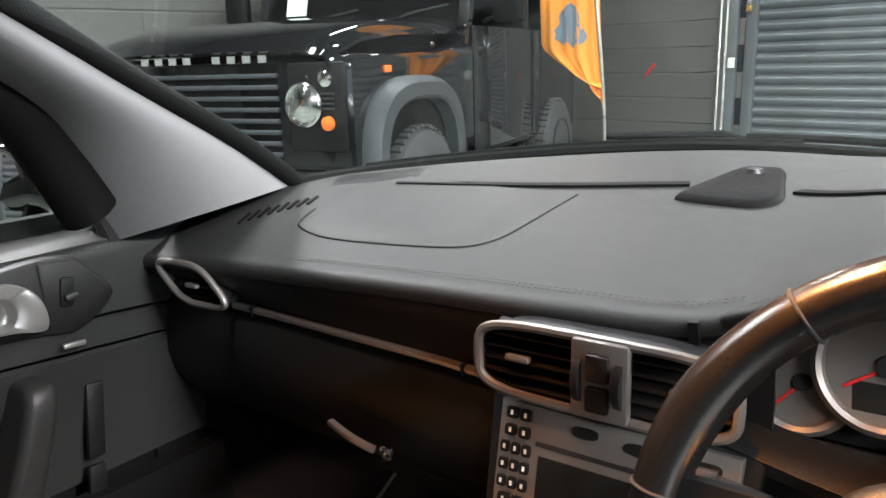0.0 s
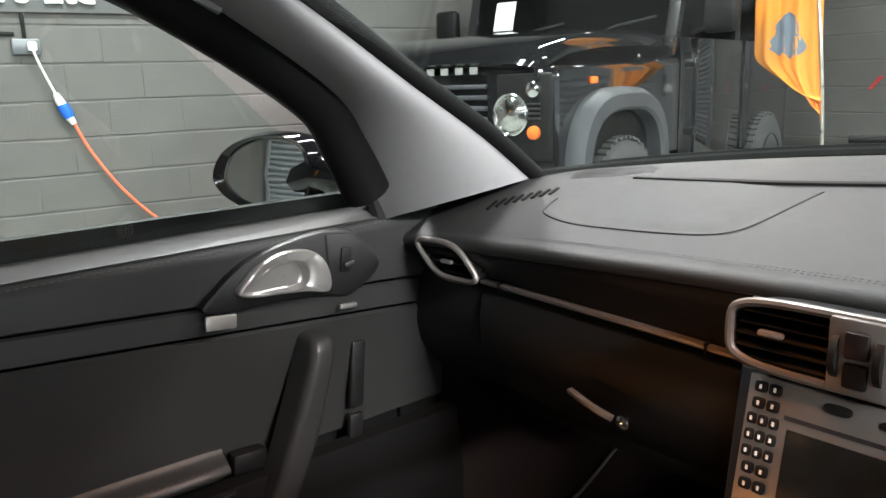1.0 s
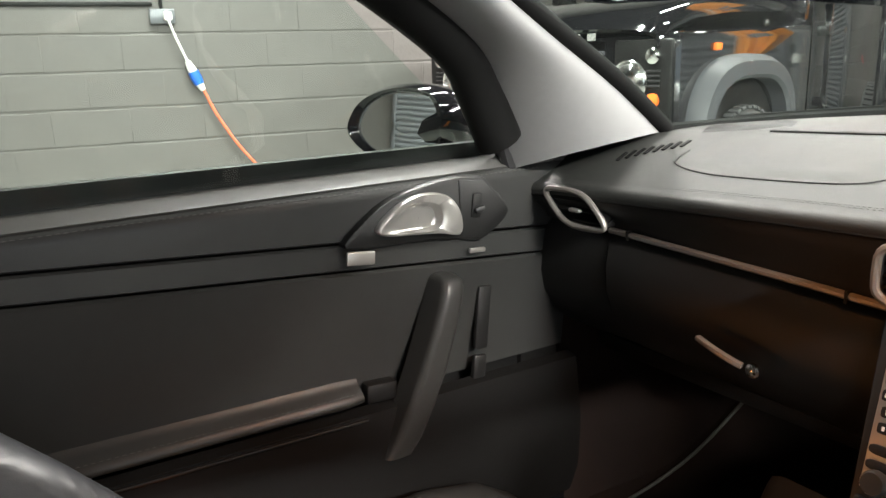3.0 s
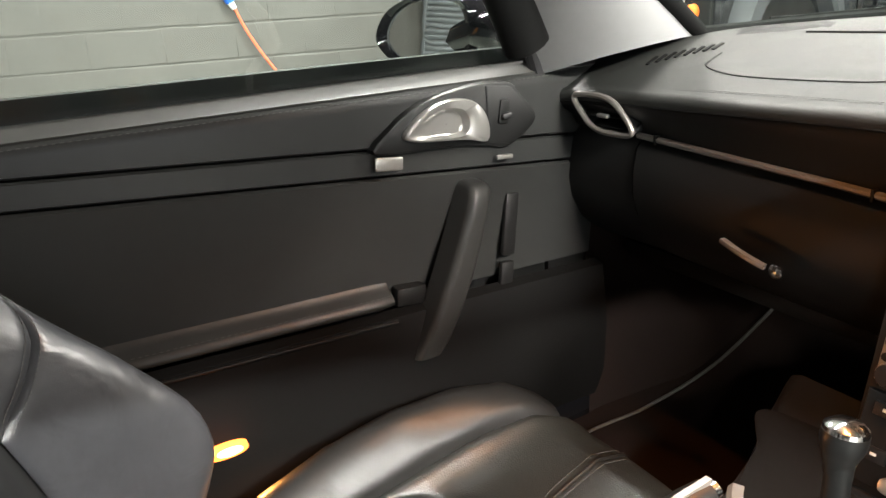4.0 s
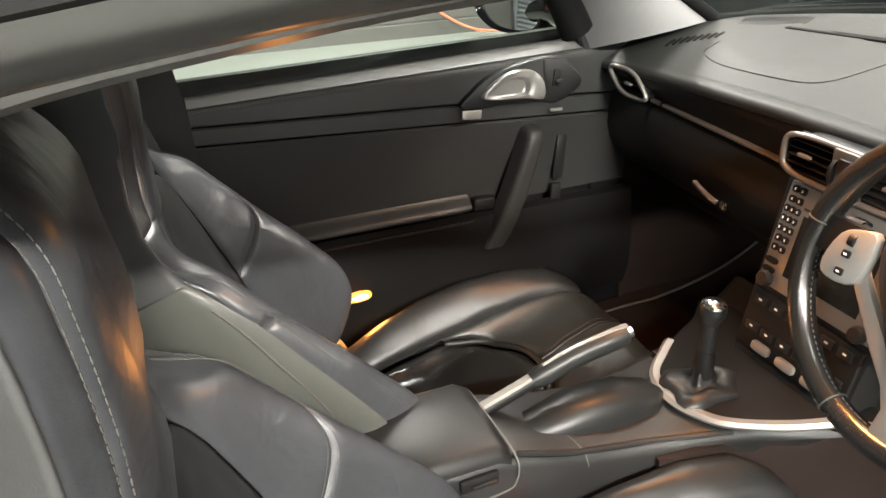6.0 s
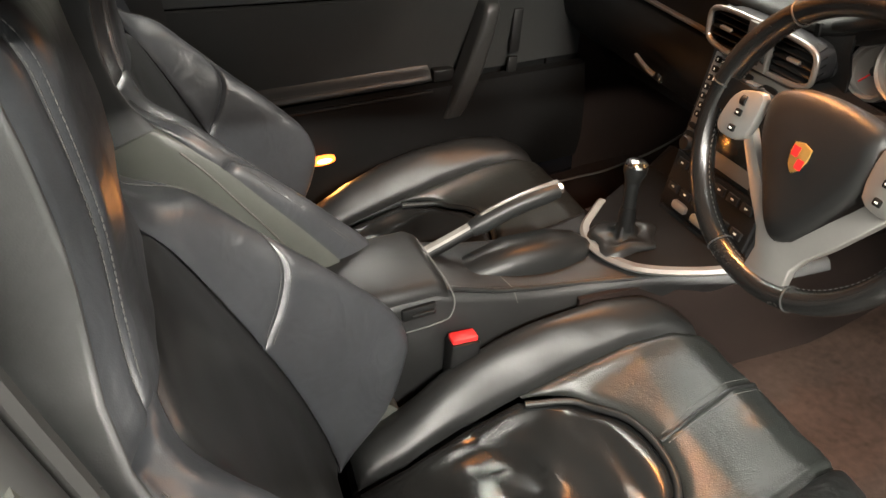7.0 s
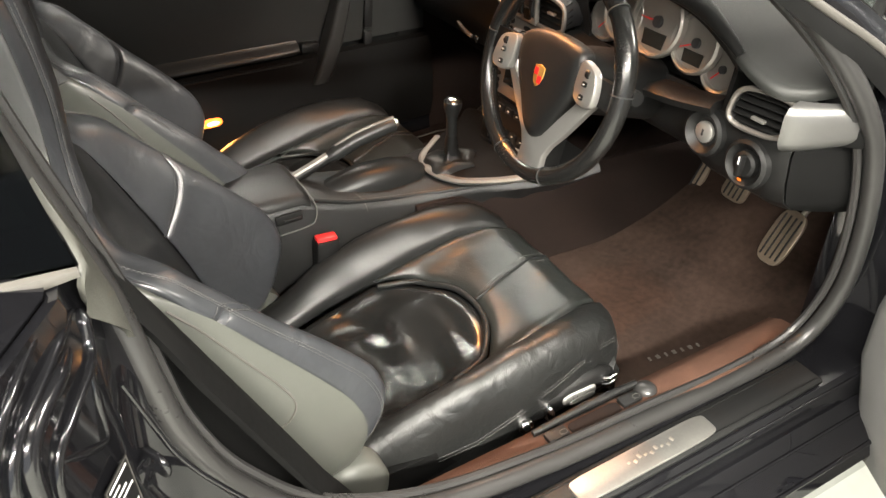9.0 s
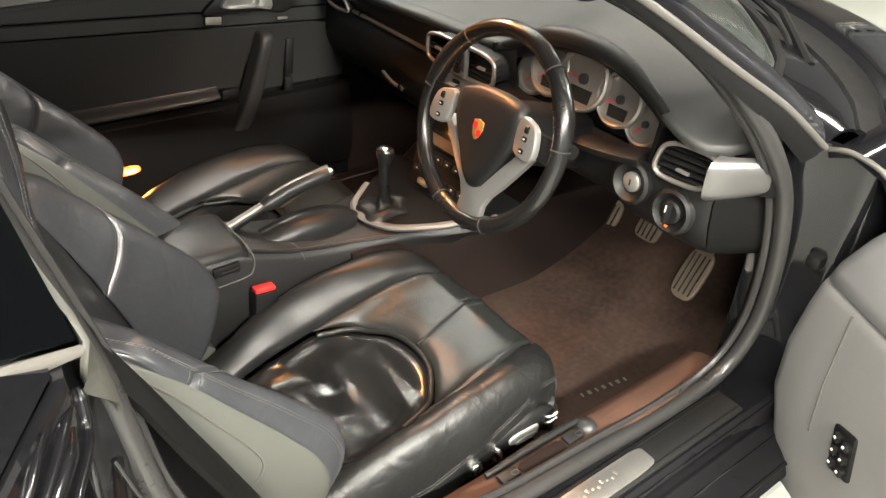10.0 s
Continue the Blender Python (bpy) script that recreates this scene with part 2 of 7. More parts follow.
# ---- mesh helpers ----
def link(name, bm, material, parent=None, label="", sharp=40, m=None):
    me = bpy.data.meshes.new(name)
    bmesh.ops.recalc_face_normals(bm, faces=bm.faces)
    bm.to_mesh(me)
    bm.free()
    me.polygons.foreach_set("use_smooth", [True] * len(me.polygons))
    me.set_sharp_from_angle(angle=radians(sharp))
    me.materials.append(material)
    ob = new(name, me)
    if m is not None:
        ob.matrix_world = m
    if parent is not None:
        ob.parent = parent
    if label:
        ob["label"] = label
    return ob


def thing(name, label, category, group="", kind="", at=(0, 0, 0)):
    ob = new(name)
    ob.location = at
    return tagged(ob, label, category, group, kind)


def V(*a):
    return Vector(a)


def spline(pts, n=6, closed=False):
    """Catmull-Rom through the points, n steps a span."""
    p = [Vector(q) for q in pts]
    k = len(p)
    out = []
    spans = k if closed else k - 1
    for i in range(spans):
        a, b, c, d = (p[(i - 1) % k], p[i], p[(i + 1) % k], p[(i + 2) % k]) if closed else (p[max(i - 1, 0)], p[i], p[i + 1], p[min(i + 2, k - 1)])
        for j in range(n):
            t = j / n
            out.append(0.5 * (2 * b + (c - a) * t + (2 * a - 5 * b + 4 * c - d) * t * t + (3 * b - a - 3 * c + d) * t ** 3))
    if not closed:
        out.append(p[-1].copy())
    return out


def loft(rings, closed=True, caps=True, bm=None, loop=False):
    bm = bm or bmesh.new()
    rows = [[bm.verts.new(p) for p in r] for r in rings]
    k = len(rows[0])
    pairs = list(zip(rows, rows[1:])) + ([(rows[-1], rows[0])] if loop else [])
    for a, b in pairs:
        for i in range(k if closed else k - 1):
            j = (i + 1) % k
            bm.faces.new((a[i], a[j], b[j], b[i]))
    if caps and closed and not loop:
        bm.faces.new(rows[0])
        bm.faces.new(rows[-1][::-1])
    return bm


def sheet(grid, thick=0.004, bm=None):
    """A skin of some thickness over a grid of points."""
    bm = bm or bmesh.new()
    g = [[Vector(p) for p in r] for r in grid]
    rn, cn = len(g), len(g[0])
    nor = []
    for i in range(rn):
        row = []
        for j in range(cn):
            du = g[i][min(j + 1, cn - 1)] - g[i][max(j - 1, 0)]
            dv = g[min(i + 1, rn - 1)][j] - g[max(i - 1, 0)][j]
            n = du.cross(dv)
            row.append(n.normalized() if n.length > 1e-9 else V(0, 0, 1))
        nor.append(row)
    top = [[bm.verts.new(p) for p in r] for r in g]
    bot = [[bm.verts.new(g[i][j] - nor[i][j] * thick) for j in range(cn)] for i in range(rn)]
    for i in range(rn - 1):
        for j in range(cn - 1):
            bm.faces.new((top[i][j], top[i][j + 1], top[i + 1][j + 1], top[i + 1][j]))
            bm.faces.new((bot[i][j], bot[i + 1][j], bot[i + 1][j + 1], bot[i][j + 1]))
    edge = [(0, j) for j in range(cn)] + [(i, cn - 1) for i in range(1, rn)] + [(rn - 1, j) for j in range(cn - 2, -1, -1)] + [(i, 0) for i in range(rn - 2, 0, -1)]
    for (a, b), (c, d) in zip(edge, edge[1:] + edge[:1]):
        bm.faces.new((top[a][b], bot[a][b], bot[c][d], top[c][d]))
    return bm


def tube(path, radius, seg=10, closed=False, bm=None, flat=1.0, up=(0, 0, 1)):
    """A round or flattened bar along a path."""
    p = [Vector(q) for q in path]
    k = len(p)
    rings = []
    last = None
    for i in range(k):
        if closed:
            d = p[(i + 1) % k] - p[i - 1]
        else:
            d = p[min(i + 1, k - 1)] - p[max(i - 1, 0)]
        d.normalize()
        s = d.cross(Vector(up)) if last is None else last - d * last.dot(d)
        if s.length < 1e-5:
            s = d.cross(V(1, 0, 0))
        s.normalize()
        last = s
        t = s.cross(d)
        r = radius[i] if isinstance(radius, (list, tuple)) else radius
        rings.append([p[i] + (s * math.cos(a) + t * math.sin(a) * flat) * r for a in (2 * math.pi * j / seg for j in range(seg))])
    return loft(rings, True, not closed, bm, loop=closed)


def sweep(profile, path, up=(0, 0, 1), closed=False, bm=None):
    """A profile of (side, up) pairs along a path."""
    p = [Vector(q) for q in path]
    k = len(p)
    rings = []
    for i in range(k):
        d = (p[(i + 1) % k] - p[i - 1]) if closed else (p[min(i + 1, k - 1)] - p[max(i - 1, 0)])
        d.normalize()
        s = d.cross(Vector(up)).normalized()
        t = s.cross(d)
        rings.append([p[i] + s * a + t * b for a, b in profile])
    return loft(rings, True, not closed, bm, loop=closed)


def box(sx, sy, sz, bevel=0.0, at=(0, 0, 0), m=None, bm=None, seg=2):
    own = bmesh.new()
    bmesh.ops.create_cube(own, size=1, matrix=Matrix.Diagonal((sx, sy, sz, 1)))
    if bevel:
        bmesh.ops.bevel(own, geom=own.edges[:], offset=min(bevel, 0.49 * min(sx, sy, sz)), segments=seg, affect="EDGES", profile=0.5)
    own.transform(Matrix.Translation(at) @ (m or Matrix()))
    return join(bm, own)


def join(bm, other):
    if bm is None:
        return other
    me = bpy.data.meshes.new("tmp")
    other.to_mesh(me)
    other.free()
    bm.from_mesh(me)
    bpy.data.meshes.remove(me)
    return bm


def plate(outline, depth, bevel=0.0, m=None, bm=None, seg=2):
    """A flat piece of the outline (x, y), from z = 0 down to -depth, with a rounded upper rim."""
    own = bmesh.new()
    n = len(outline)
    c = Vector((sum(p[0] for p in outline) / n, sum(p[1] for p in outline) / n))
    rings = []
    steps = [(0.0, -depth)] + ([(bevel * (1 - math.cos(a)), -bevel * (1 - math.sin(a))) for a in (math.pi / 2 * i / seg for i in range(seg + 1))] if bevel else [(0, 0)])
    for inset, z in steps:
        ring = []
        for i, p in enumerate(outline):
            a, b = Vector(outline[i - 1]), Vector(outline[(i + 1) % n])
            t = (b - a).normalized()
            nn = Vector((-t.y, t.x))
            if nn.dot(c - Vector(p)) < 0:
                nn = -nn
            q = Vector(p) + nn * inset
            ring.append((q.x, q.y, z))
        rings.append(ring)
    loft(rings, True, True, own)
    if m is not None:
        own.transform(m)
    return join(bm, own)


def oval(rx, ry, n=24, power=2.0, cx=0, cy=0):
    out = []
    for i in range(n):
        a = 2 * math.pi * i / n
        c, s = math.cos(a), math.sin(a)
        out.append((cx + rx * math.copysign(abs(c) ** (2 / power), c), cy + ry * math.copysign(abs(s) ** (2 / power), s)))
    return out


def turned(profile, n=24, m=None, bm=None):
    """A body of rotation round z from (radius, height) pairs."""
    own = bmesh.new()
    rings = [[(r * math.cos(2 * math.pi * i / n), r * math.sin(2 * math.pi * i / n), z) for i in range(n)] for r, z in profile]
    loft(rings, True, True, own)
    if m is not None:
        own.transform(m)
    return join(bm, own)


def frame_of(o, x, y):
    """A pose with its origin at o, its x axis along x and its y axis near y."""
    x = Vector(x).normalized()
    z = x.cross(Vector(y)).normalized()
    y = z.cross(x)
    return Matrix(((x.x, y.x, z.x, o[0]), (x.y, y.y, z.y, o[1]), (x.z, y.z, z.z, o[2]), (0, 0, 0, 1)))


def stitches(path, length=0.0042, gap=0.0014, r=0.0007, lift=(0, 0, 0)):
    """A row of thread stitches along a path."""
    p = [Vector(q) + Vector(lift) for q in path]
    bm = bmesh.new()
    run, on = 0.0, True
    start = p[0]
    for a, b in zip(p, p[1:]):
        d = (b - a).length
        pos = 0.0
        while pos < d:
            step = min((length if on else gap) - run, d - pos)
            pos += step
            run += step
            if run >= (length if on else gap) - 1e-6:
                q = a + (b - a) * (pos / d)
                if on:
                    tube([start, (start + q) / 2 + V(0, 0, r * 0.4), q], [r * 0.5, r, r * 0.5], 4, bm=bm)
                start = q
                on, run = not on, 0.0
    return bm


def words(text, size, depth, m, material, parent=None, name="lettering", label=""):
    cu = bpy.data.curves.new(name, "FONT")
    cu.body, cu.size, cu.extrude, cu.align_x, cu.offset = text, size, depth, "LEFT", 0.018 * size
    tmp = bpy.data.objects.new(name, cu)
    me = bpy.data.meshes.new_from_object(tmp)
    bpy.data.objects.remove(tmp)
    me.materials.append(material)
    ob = new(name, me)
    ob.matrix_world = m
    if parent is not None:
        ob.parent = parent
    if label:
        ob["label"] = label
    return ob

# ---- garage ----
def own_frame(ob):
    m = ob.matrix_basis.copy()
    if ob.parent:
        m = own_frame(ob.parent) @ ob.matrix_parent_inverse @ m
    return m


def put(ob, parent):
    """Parent a piece and keep it where it stands."""
    ob.parent = parent
    ob.matrix_parent_inverse = own_frame(parent).inverted()
    return ob


XL, XR, YB, YF = -4.95, 5.4, -5.0, 6.3
G = GARAGE
floor = tagged(link("floor", box(XR - XL + 0.6, YF - YB + 0.6, 0.2, at=((XL + XR) / 2, (YB + YF) / 2, -0.1)), CONCRETE, m=G), "pale grey painted concrete garage floor", "floor", kind="structure")
ceiling = tagged(link("ceiling", box(XR - XL + 0.6, YF - YB + 0.6, 0.12, at=((XL + XR) / 2, (YB + YF) / 2, CEIL + 0.06)), PLASTER, m=G), "plain grey boarded garage ceiling", "ceiling", kind="structure")
wall_west = tagged(link("wall_west", box(0.2, YF - YB, CEIL, at=(XL - 0.104, (YB + YF) / 2, CEIL / 2)), MORTAR, m=G), "dark grey painted blockwork garage wall", "wall", kind="structure")
wall_north = tagged(link("wall_north", box(1.95, 0.2, CEIL, at=(XL + 0.975, YF + 0.104, CEIL / 2)), MORTAR, m=G), "dark painted blockwork wall beside the roller shutter", "wall", kind="structure")
wall_north_far = tagged(link("wall_north_far", box(XR - 3.3, 0.2, CEIL, at=((XR + 3.3) / 2, YF + 0.112, CEIL / 2)), BLOCK, m=G), "dark painted wall past the roller shutter", "wall", kind="structure")
lintel = tagged(link("wall_lintel", box(6.3, 0.2, CEIL - 2.9, at=(0.15, YF + 0.112, (CEIL + 2.9) / 2)), BLOCK, m=G), "dark painted wall above the roller shutter", "wall", kind="structure")
# unseen east wall, left open where the added fill lamp stands
for nm, y0, y1, z0, z1 in (("wall_east_rear", YB, FILL_GAP[0], 0, CEIL), ("wall_east_front", FILL_GAP[1], YF, 0, CEIL), ("wall_east_head", FILL_GAP[0], FILL_GAP[1], FILL_GAP[2], CEIL)):
    tagged(link(nm, box(0.2, y1 - y0, z1 - z0, at=(XR + 0.1, (y0 + y1) / 2, (z0 + z1) / 2)), BLOCK, m=G), "dark grey painted garage wall beside the assumed unseen opening", "wall", kind="structure")
wall_south = tagged(link("wall_south", box(XR - XL, 0.2, CEIL, at=((XL + XR) / 2, YB - 0.1, CEIL / 2)), BLOCK, m=G), "dark grey painted garage wall", "wall", kind="structure")


def strip_housing():
    o = thing("strip_lamp", "white ceiling strip lamp, switched on", "lamp", "ceiling strip lamps")
    put(link("housing", box(0.16, 1.52, 0.05, 0.01, at=(0, 0, -0.03)), WHITE), o)
    put(link("diffuser", box(0.13, 1.48, 0.02, 0.008, at=(0, 0, -0.062)), TUBE), o)
    return o


first = strip_housing()
first.matrix_basis = G @ pose(STRIPS[0][0], STRIPS[0][1], CEIL)
for sx, sy, w in STRIPS[1:]:
    copy_thing(first, G @ pose(sx, sy, CEIL))


# roller shutter between guide rails
def shutter(x0, x1, top):
    sh = tagged(new("roller_shutter"), "closed grey steel roller shutter with ribbed slats", "shutter")
    sh.matrix_basis = G @ pose(0, YF + 0.06, 0)
    pitch = 0.088
    rings = [(0, 0.0), (0.010, 0.012), (0.024, 0.024), (0.032, 0.044), (0.028, 0.062), (0.014, 0.074), (0.0, 0.079), (0.0, pitch - 0.001)]
    bm = bmesh.new()
    loft([[(x, -d, z) for d, z in rings] + [(x, 0.012, pitch - 0.001), (x, 0.012, 0)] for x in (x0, x1)], bm=bm)
    me = None
    for i in range(int(top / pitch)):
        if me is None:
            ob = link("slat", bm, SHUTTER, sharp=60)
            me = ob.data
        else:
            ob = new("slat", me)
        ob.matrix_basis = pose(0, 0, i * pitch)
        ob.parent = sh
    for x, s in ((x0 - 0.03, 1), (x1 + 0.03, -1)):
        rail = link("guide_rail", box(0.09, 0.07, top, 0.006, at=(x, -0.03, top / 2)), SHUTTER)
        rail.parent = sh
    link("bottom_bar", box(x1 - x0, 0.05, 0.08, 0.008, at=((x0 + x1) / 2, -0.012, 0.04)), DARK).parent = sh
    return sh


SHX = -2.42
shutter(SHX, 3.24, 2.9)
rear_shutter = shutter(-4.5, -2.3, 2.9)
rear_shutter.matrix_basis = G @ pose(0, YB - 0.0, 0, 0, 0, 180) @ pose(4.75, 0, 0)


def hoist_chain():
    o = thing("hoist_chain", "looped galvanised hand chain hanging beside the shutter", "chain")
    o.matrix_basis = G @ pose(SHX - 0.2, YF - 0.09, 0)
    for dx, zb in ((-0.055, 0.36), (0.0, 0.34)):
        bm = bmesh.new()
        z, k = 2.8, 0
        while z > zb:
            path = [V(dx + (0.009 * math.cos(a) if k % 2 else 0), (0 if k % 2 else 0.009 * math.cos(a)), z + 0.017 * math.sin(a)) for a in (2 * math.pi * i / 8 for i in range(8))]
            tube(path, 0.0032, 4, True, bm)
            z -= 0.026
            k += 1
        link("chain_strand", bm, STEEL).parent = o
    link("bracket_plate", box(0.17, 0.05, 2.9, 0.006, at=(-0.01, 0.055, 1.45)), SHUTTER).parent = o
    link("chain_keeper", box(0.055, 0.03, 0.085, 0.006, at=(0.055, -0.0, 0.98)), WHITE, label="white plastic chain keeper").parent = o
    return o


hoist_chain()
pl = thing("padlock", "small brass padlock on the shutter rail", "padlock")
pl.matrix_basis = G @ pose(SHX - 0.045, YF - 0.03, 1.42)
link("lock_body", box(0.045, 0.022, 0.05, 0.006), GOLD).parent = pl
link("shackle", tube(spline([(-0.013, 0, 0.02), (-0.013, 0, 0.05), (0, 0, 0.065), (0.013, 0, 0.05), (0.013, 0, 0.02)], 4), 0.004, 6), CHROME).parent = pl
rt = thing("red_handle", "red plastic lever leaning on the dark wall", "handle")
rt.matrix_basis = G @ pose(SHX - 0.95, YF - 0.012, 0.93, 0, 42, 0)
link("grip", tube([(0, 0, -0.07), (0, 0, -0.02), (0, 0, 0.07)], [0.013, 0.012, 0.015], 8), RED).parent = rt


# the sign and the socket on the west wall
def west(y, z, off=0.0):
    return G @ Matrix.Translation((XL + off, y, z)) @ Matrix(((0, 0, 1, 0), (1, 0, 0, 0), (0, 1, 0, 0), (0, 0, 0, 1)))


SIGN_Y, SIGN_Z = 0.87, 1.53          # lower front corner of the board
sg = thing("wall_sign", "long dark grey sign board with pale raised lettering", "sign")
sg.matrix_basis = west(SIGN_Y, SIGN_Z)
put(link("board", box(3.2, 0.5, 0.03, 0.004, at=(-1.6, 0.25, 0.02)), SIGN, m=west(SIGN_Y, SIGN_Z)), sg)
put(words("Motors Ltd", 0.222, 0.012, west(SIGN_Y - 1.50, SIGN_Z + 0.055, 0.05), LETTER), sg)

so = thing("wall_socket", "grey metal wall socket with a white plug", "socket")
SOY, SOZ = -0.02, 1.335
so.matrix_basis = west(SOY, SOZ)
put(link("back_box", box(0.15, 0.09, 0.045, 0.008, at=(0, 0, 0.0225)), SHUTTER, m=west(SOY, SOZ)), so)
put(link("plug", box(0.052, 0.055, 0.04, 0.012, at=(0.03, 0, 0.066)), WHITE, m=west(SOY, SOZ)), so)
put(link("conduit", box(0.022, 0.36, 0.022, 0.004, at=(0.0, 0.2, 0.012)), DARK, m=west(SOY, SOZ)), so)
put(link("conduit", box(0.9, 0.024, 0.022, 0.004, at=(-0.5, 0.075, 0.012)), DARK, m=west(SOY, SOZ)), so)
cb = thing("extension_cable", "white and orange cable with a blue connector hanging from the socket", "cable")
cb.matrix_basis = west(SOY, SOZ)
K = lambda a, b, c: (west(SOY, SOZ) @ V(a, b, c))
put(link("white_lead", tube(spline([K(0.03, -0.02, 0.08), K(0.06, -0.12, 0.07), K(0.125, -0.29, 0.05)], 5), 0.008, 8), WHITE), cb)
put(link("connector", tube([K(0.12, -0.275, 0.05), K(0.135, -0.315, 0.05), K(0.15, -0.345, 0.05)], [0.018, 0.026, 0.028], 12), WHITE), cb)
put(link("connector_sleeve", tube([K(0.148, -0.34, 0.05), K(0.163, -0.38, 0.05), K(0.18, -0.42, 0.05)], [0.034, 0.036, 0.03], 12), BLUE, label="blue connector"), cb)
put(link("connector_tail", tube([K(0.178, -0.415, 0.05), K(0.2, -0.46, 0.05)], [0.026, 0.018], 12), WHITE), cb)
put(link("orange_lead", tube(spline([K(0.2, -0.455, 0.05), K(0.28, -0.64, 0.05), K(0.44, -0.895, 0.05), K(0.665, -1.13, 0.06), K(0.95, -1.28, 0.2), K(1.3, -1.26, 0.4)], 8), 0.0095, 8), CORD), cb)

# ---- the off-road car beyond the windscreen ----
def offroader():
    D = pose(-2.855, 2.095, 0, 0, 0, 9.9)
    o = thing("off_road_car", "black boxy off-road vehicle with grey wheel arches, parked facing the car", "car")
    o.matrix_basis = D

    def P(name, bm, material, label="", parent=None, sharp=35):
        ob = link(name, bm, material, None, label, sharp, D)
        return put(ob, parent or o)
    W = 0.813
    # wings: side sheet, top and rounded front edge
    prof = [(-W + 0.12, 1.12), (-W + 0.03, 1.108), (-W + 0.010, 1.095), (-W + 0.001, 1.072), (-W, 1.055), (-W, 0.65), (-W, 0.62), (-W + 0.1, 0.60), (-0.2, 0.60), (-0.2, 1.12)]
    for s in (1, -1):
        rings = []
        for y, dz, ins in ((0.0, -0.02, 0.02), (0.015, 0, 0.004), (0.05, 0.004, 0), (0.7, 0.025, 0), (1.38, 0.05, 0)):
            rings.append([(-s * (x + ins * (1 if x < -0.3 else 0)), y, z + (dz if z > 1 else 0)) for x, z in prof])
        P("wing", loft(rings), PANELPAINT)
    # bonnet with its raised middle and rounded sides
    bon = []
    for y, zc in ((-0.02, 1.125), (0.0, 1.16), (0.06, 1.20), (0.25, 1.25), (0.6, 1.285), (1.3, 1.30)):
        hw = 0.70
        bon.append([(x * hw, y, zc - 0.03 * abs(x) ** 6 - (0.05 if abs(x) == 1 else 0)) for x in (-1, -0.99, -0.94, -0.85, -0.6, -0.3, 0, 0.3, 0.6, 0.85, 0.94, 0.99, 1)])
    P("bonnet", sheet(bon, -0.03), PANELPAINT, sharp=60)
    # raised lettering on the bonnet lip, as plain bars
    for i in range(9):
        if i == 4:
            continue
        P("letter_bar", box(0.046, 0.008, 0.034, 0.003, at=(-0.36 + i * 0.09, -0.027, 1.105)), SATIN)
    # grille and headlight panels
    P("grille_panel", box(0.86, 0.10, 0.50, 0.01, at=(0, 0.05, 0.84)), DARK)
    for i in range(8):
        P("grille_bar", box(0.84, 0.025, 0.022, 0.006, at=(0, -0.005, 0.665 + i * 0.052)), ARCH)
    for s in (1, -1):
        P("lamp_panel", box(0.30, 0.03, 0.40, 0.012, at=(s * 0.635, -0.006, 0.885)), DARK)
        head = P("headlight", turned([(0.0, 0.0), (0.092, 0.0), (0.092, 0.012), (0.086, 0.02), (0.084, 0.012), (0.07, 0.02), (0.04, 0.033), (0.0, 0.038)], 28, Matrix.Translation((s * 0.572, -0.02, 0.897)) @ pose(0, 0, 0, 90)), CHROME, "round clear headlight in a chrome ring")
        put(link("rim", tube([(s * 0.572 + 0.094 * math.cos(t), -0.03, 0.897 + 0.094 * math.sin(t)) for t in (2 * math.pi * i / 28 for i in range(28))], 0.007, 6, True), CHROME, m=D), head)
        put(link("lens", turned([(0.0, 0.022), (0.05, 0.032), (0.088, 0.016), (0.086, 0.014), (0.05, 0.028), (0.0, 0.018)], 28, Matrix.Translation((s * 0.572, -0.026, 0.897)) @ pose(0, 0, 0, 90)), LENS, m=D), head)
        P("side_lamp", turned([(0, 0), (0.038, 0), (0.036, 0.015), (0.02, 0.024), (0, 0.026)], 18, Matrix.Translation((s * 0.697, -0.02, 1.012)) @ pose(0, 0, 0, 90)), CHROME, "small clear side lamp")
        P("indicator", turned([(0, 0), (0.034, 0), (0.032, 0.015), (0.018, 0.024), (0, 0.026)], 18, Matrix.Translation((s * 0.697, -0.02, 0.815)) @ pose(0, 0, 0, 90)), AMBER, "round amber indicator")
        for k in range(4):
            P("vent_slot", box(0.07, 0.012, 0.009, 0.002, at=(s * 0.697, -0.024, 0.880 + 0.022 * k)), RUBBER)
        P("side_repeater", box(0.02, 0.06, 0.036, 0.008, at=(s * (W + 0.008), 0.32, 1.045)), AMBER, "amber side repeater")
        # flared wheel arch
        arch = []
        cy, cz = 0.575, 0.475
        for t in (math.pi * i / 20 for i in range(21)):
            c, sn = math.cos(t), math.sin(t)
            e = 0.66
            cc, ss = math.copysign(abs(c) ** e, c), sn ** e
            arch.append([(s * x, cy - cc * r, cz - 0.16 * (1 - min(1, sn * 3)) + ss * rz) for x, r, rz in ((W - 0.01, 0.53, 0.535), (W + 0.04, 0.525, 0.53), (W + 0.085, 0.495, 0.50), (W + 0.09, 0.43, 0.435), (W + 0.075, 0.415, 0.42), (W - 0.12, 0.41, 0.41))])
        P("wheel_arch", sheet(arch, 0.012), ARCH, "grey plastic wheel arch flare")
        P("arch_well", tube([(s * 0.42, cy, cz), (s * (W + 0.005), cy, cz)], 0.43, 24), DARK)
        # wheel
        for yy in (cy, 2.96):
            wh = P("wheel", turned([(0.0, -0.13), (0.24, -0.13), (0.34, -0.13), (0.375, -0.115), (0.392, -0.08), (0.395, 0), (0.392, 0.08), (0.375, 0.115), (0.34, 0.13), (0.24, 0.13), (0.0, 0.13)], 36, Matrix.Translation((s * (W - 0.03), yy, 0.395)) @ pose(0, 0, 0, 0, 90)), TYRE)
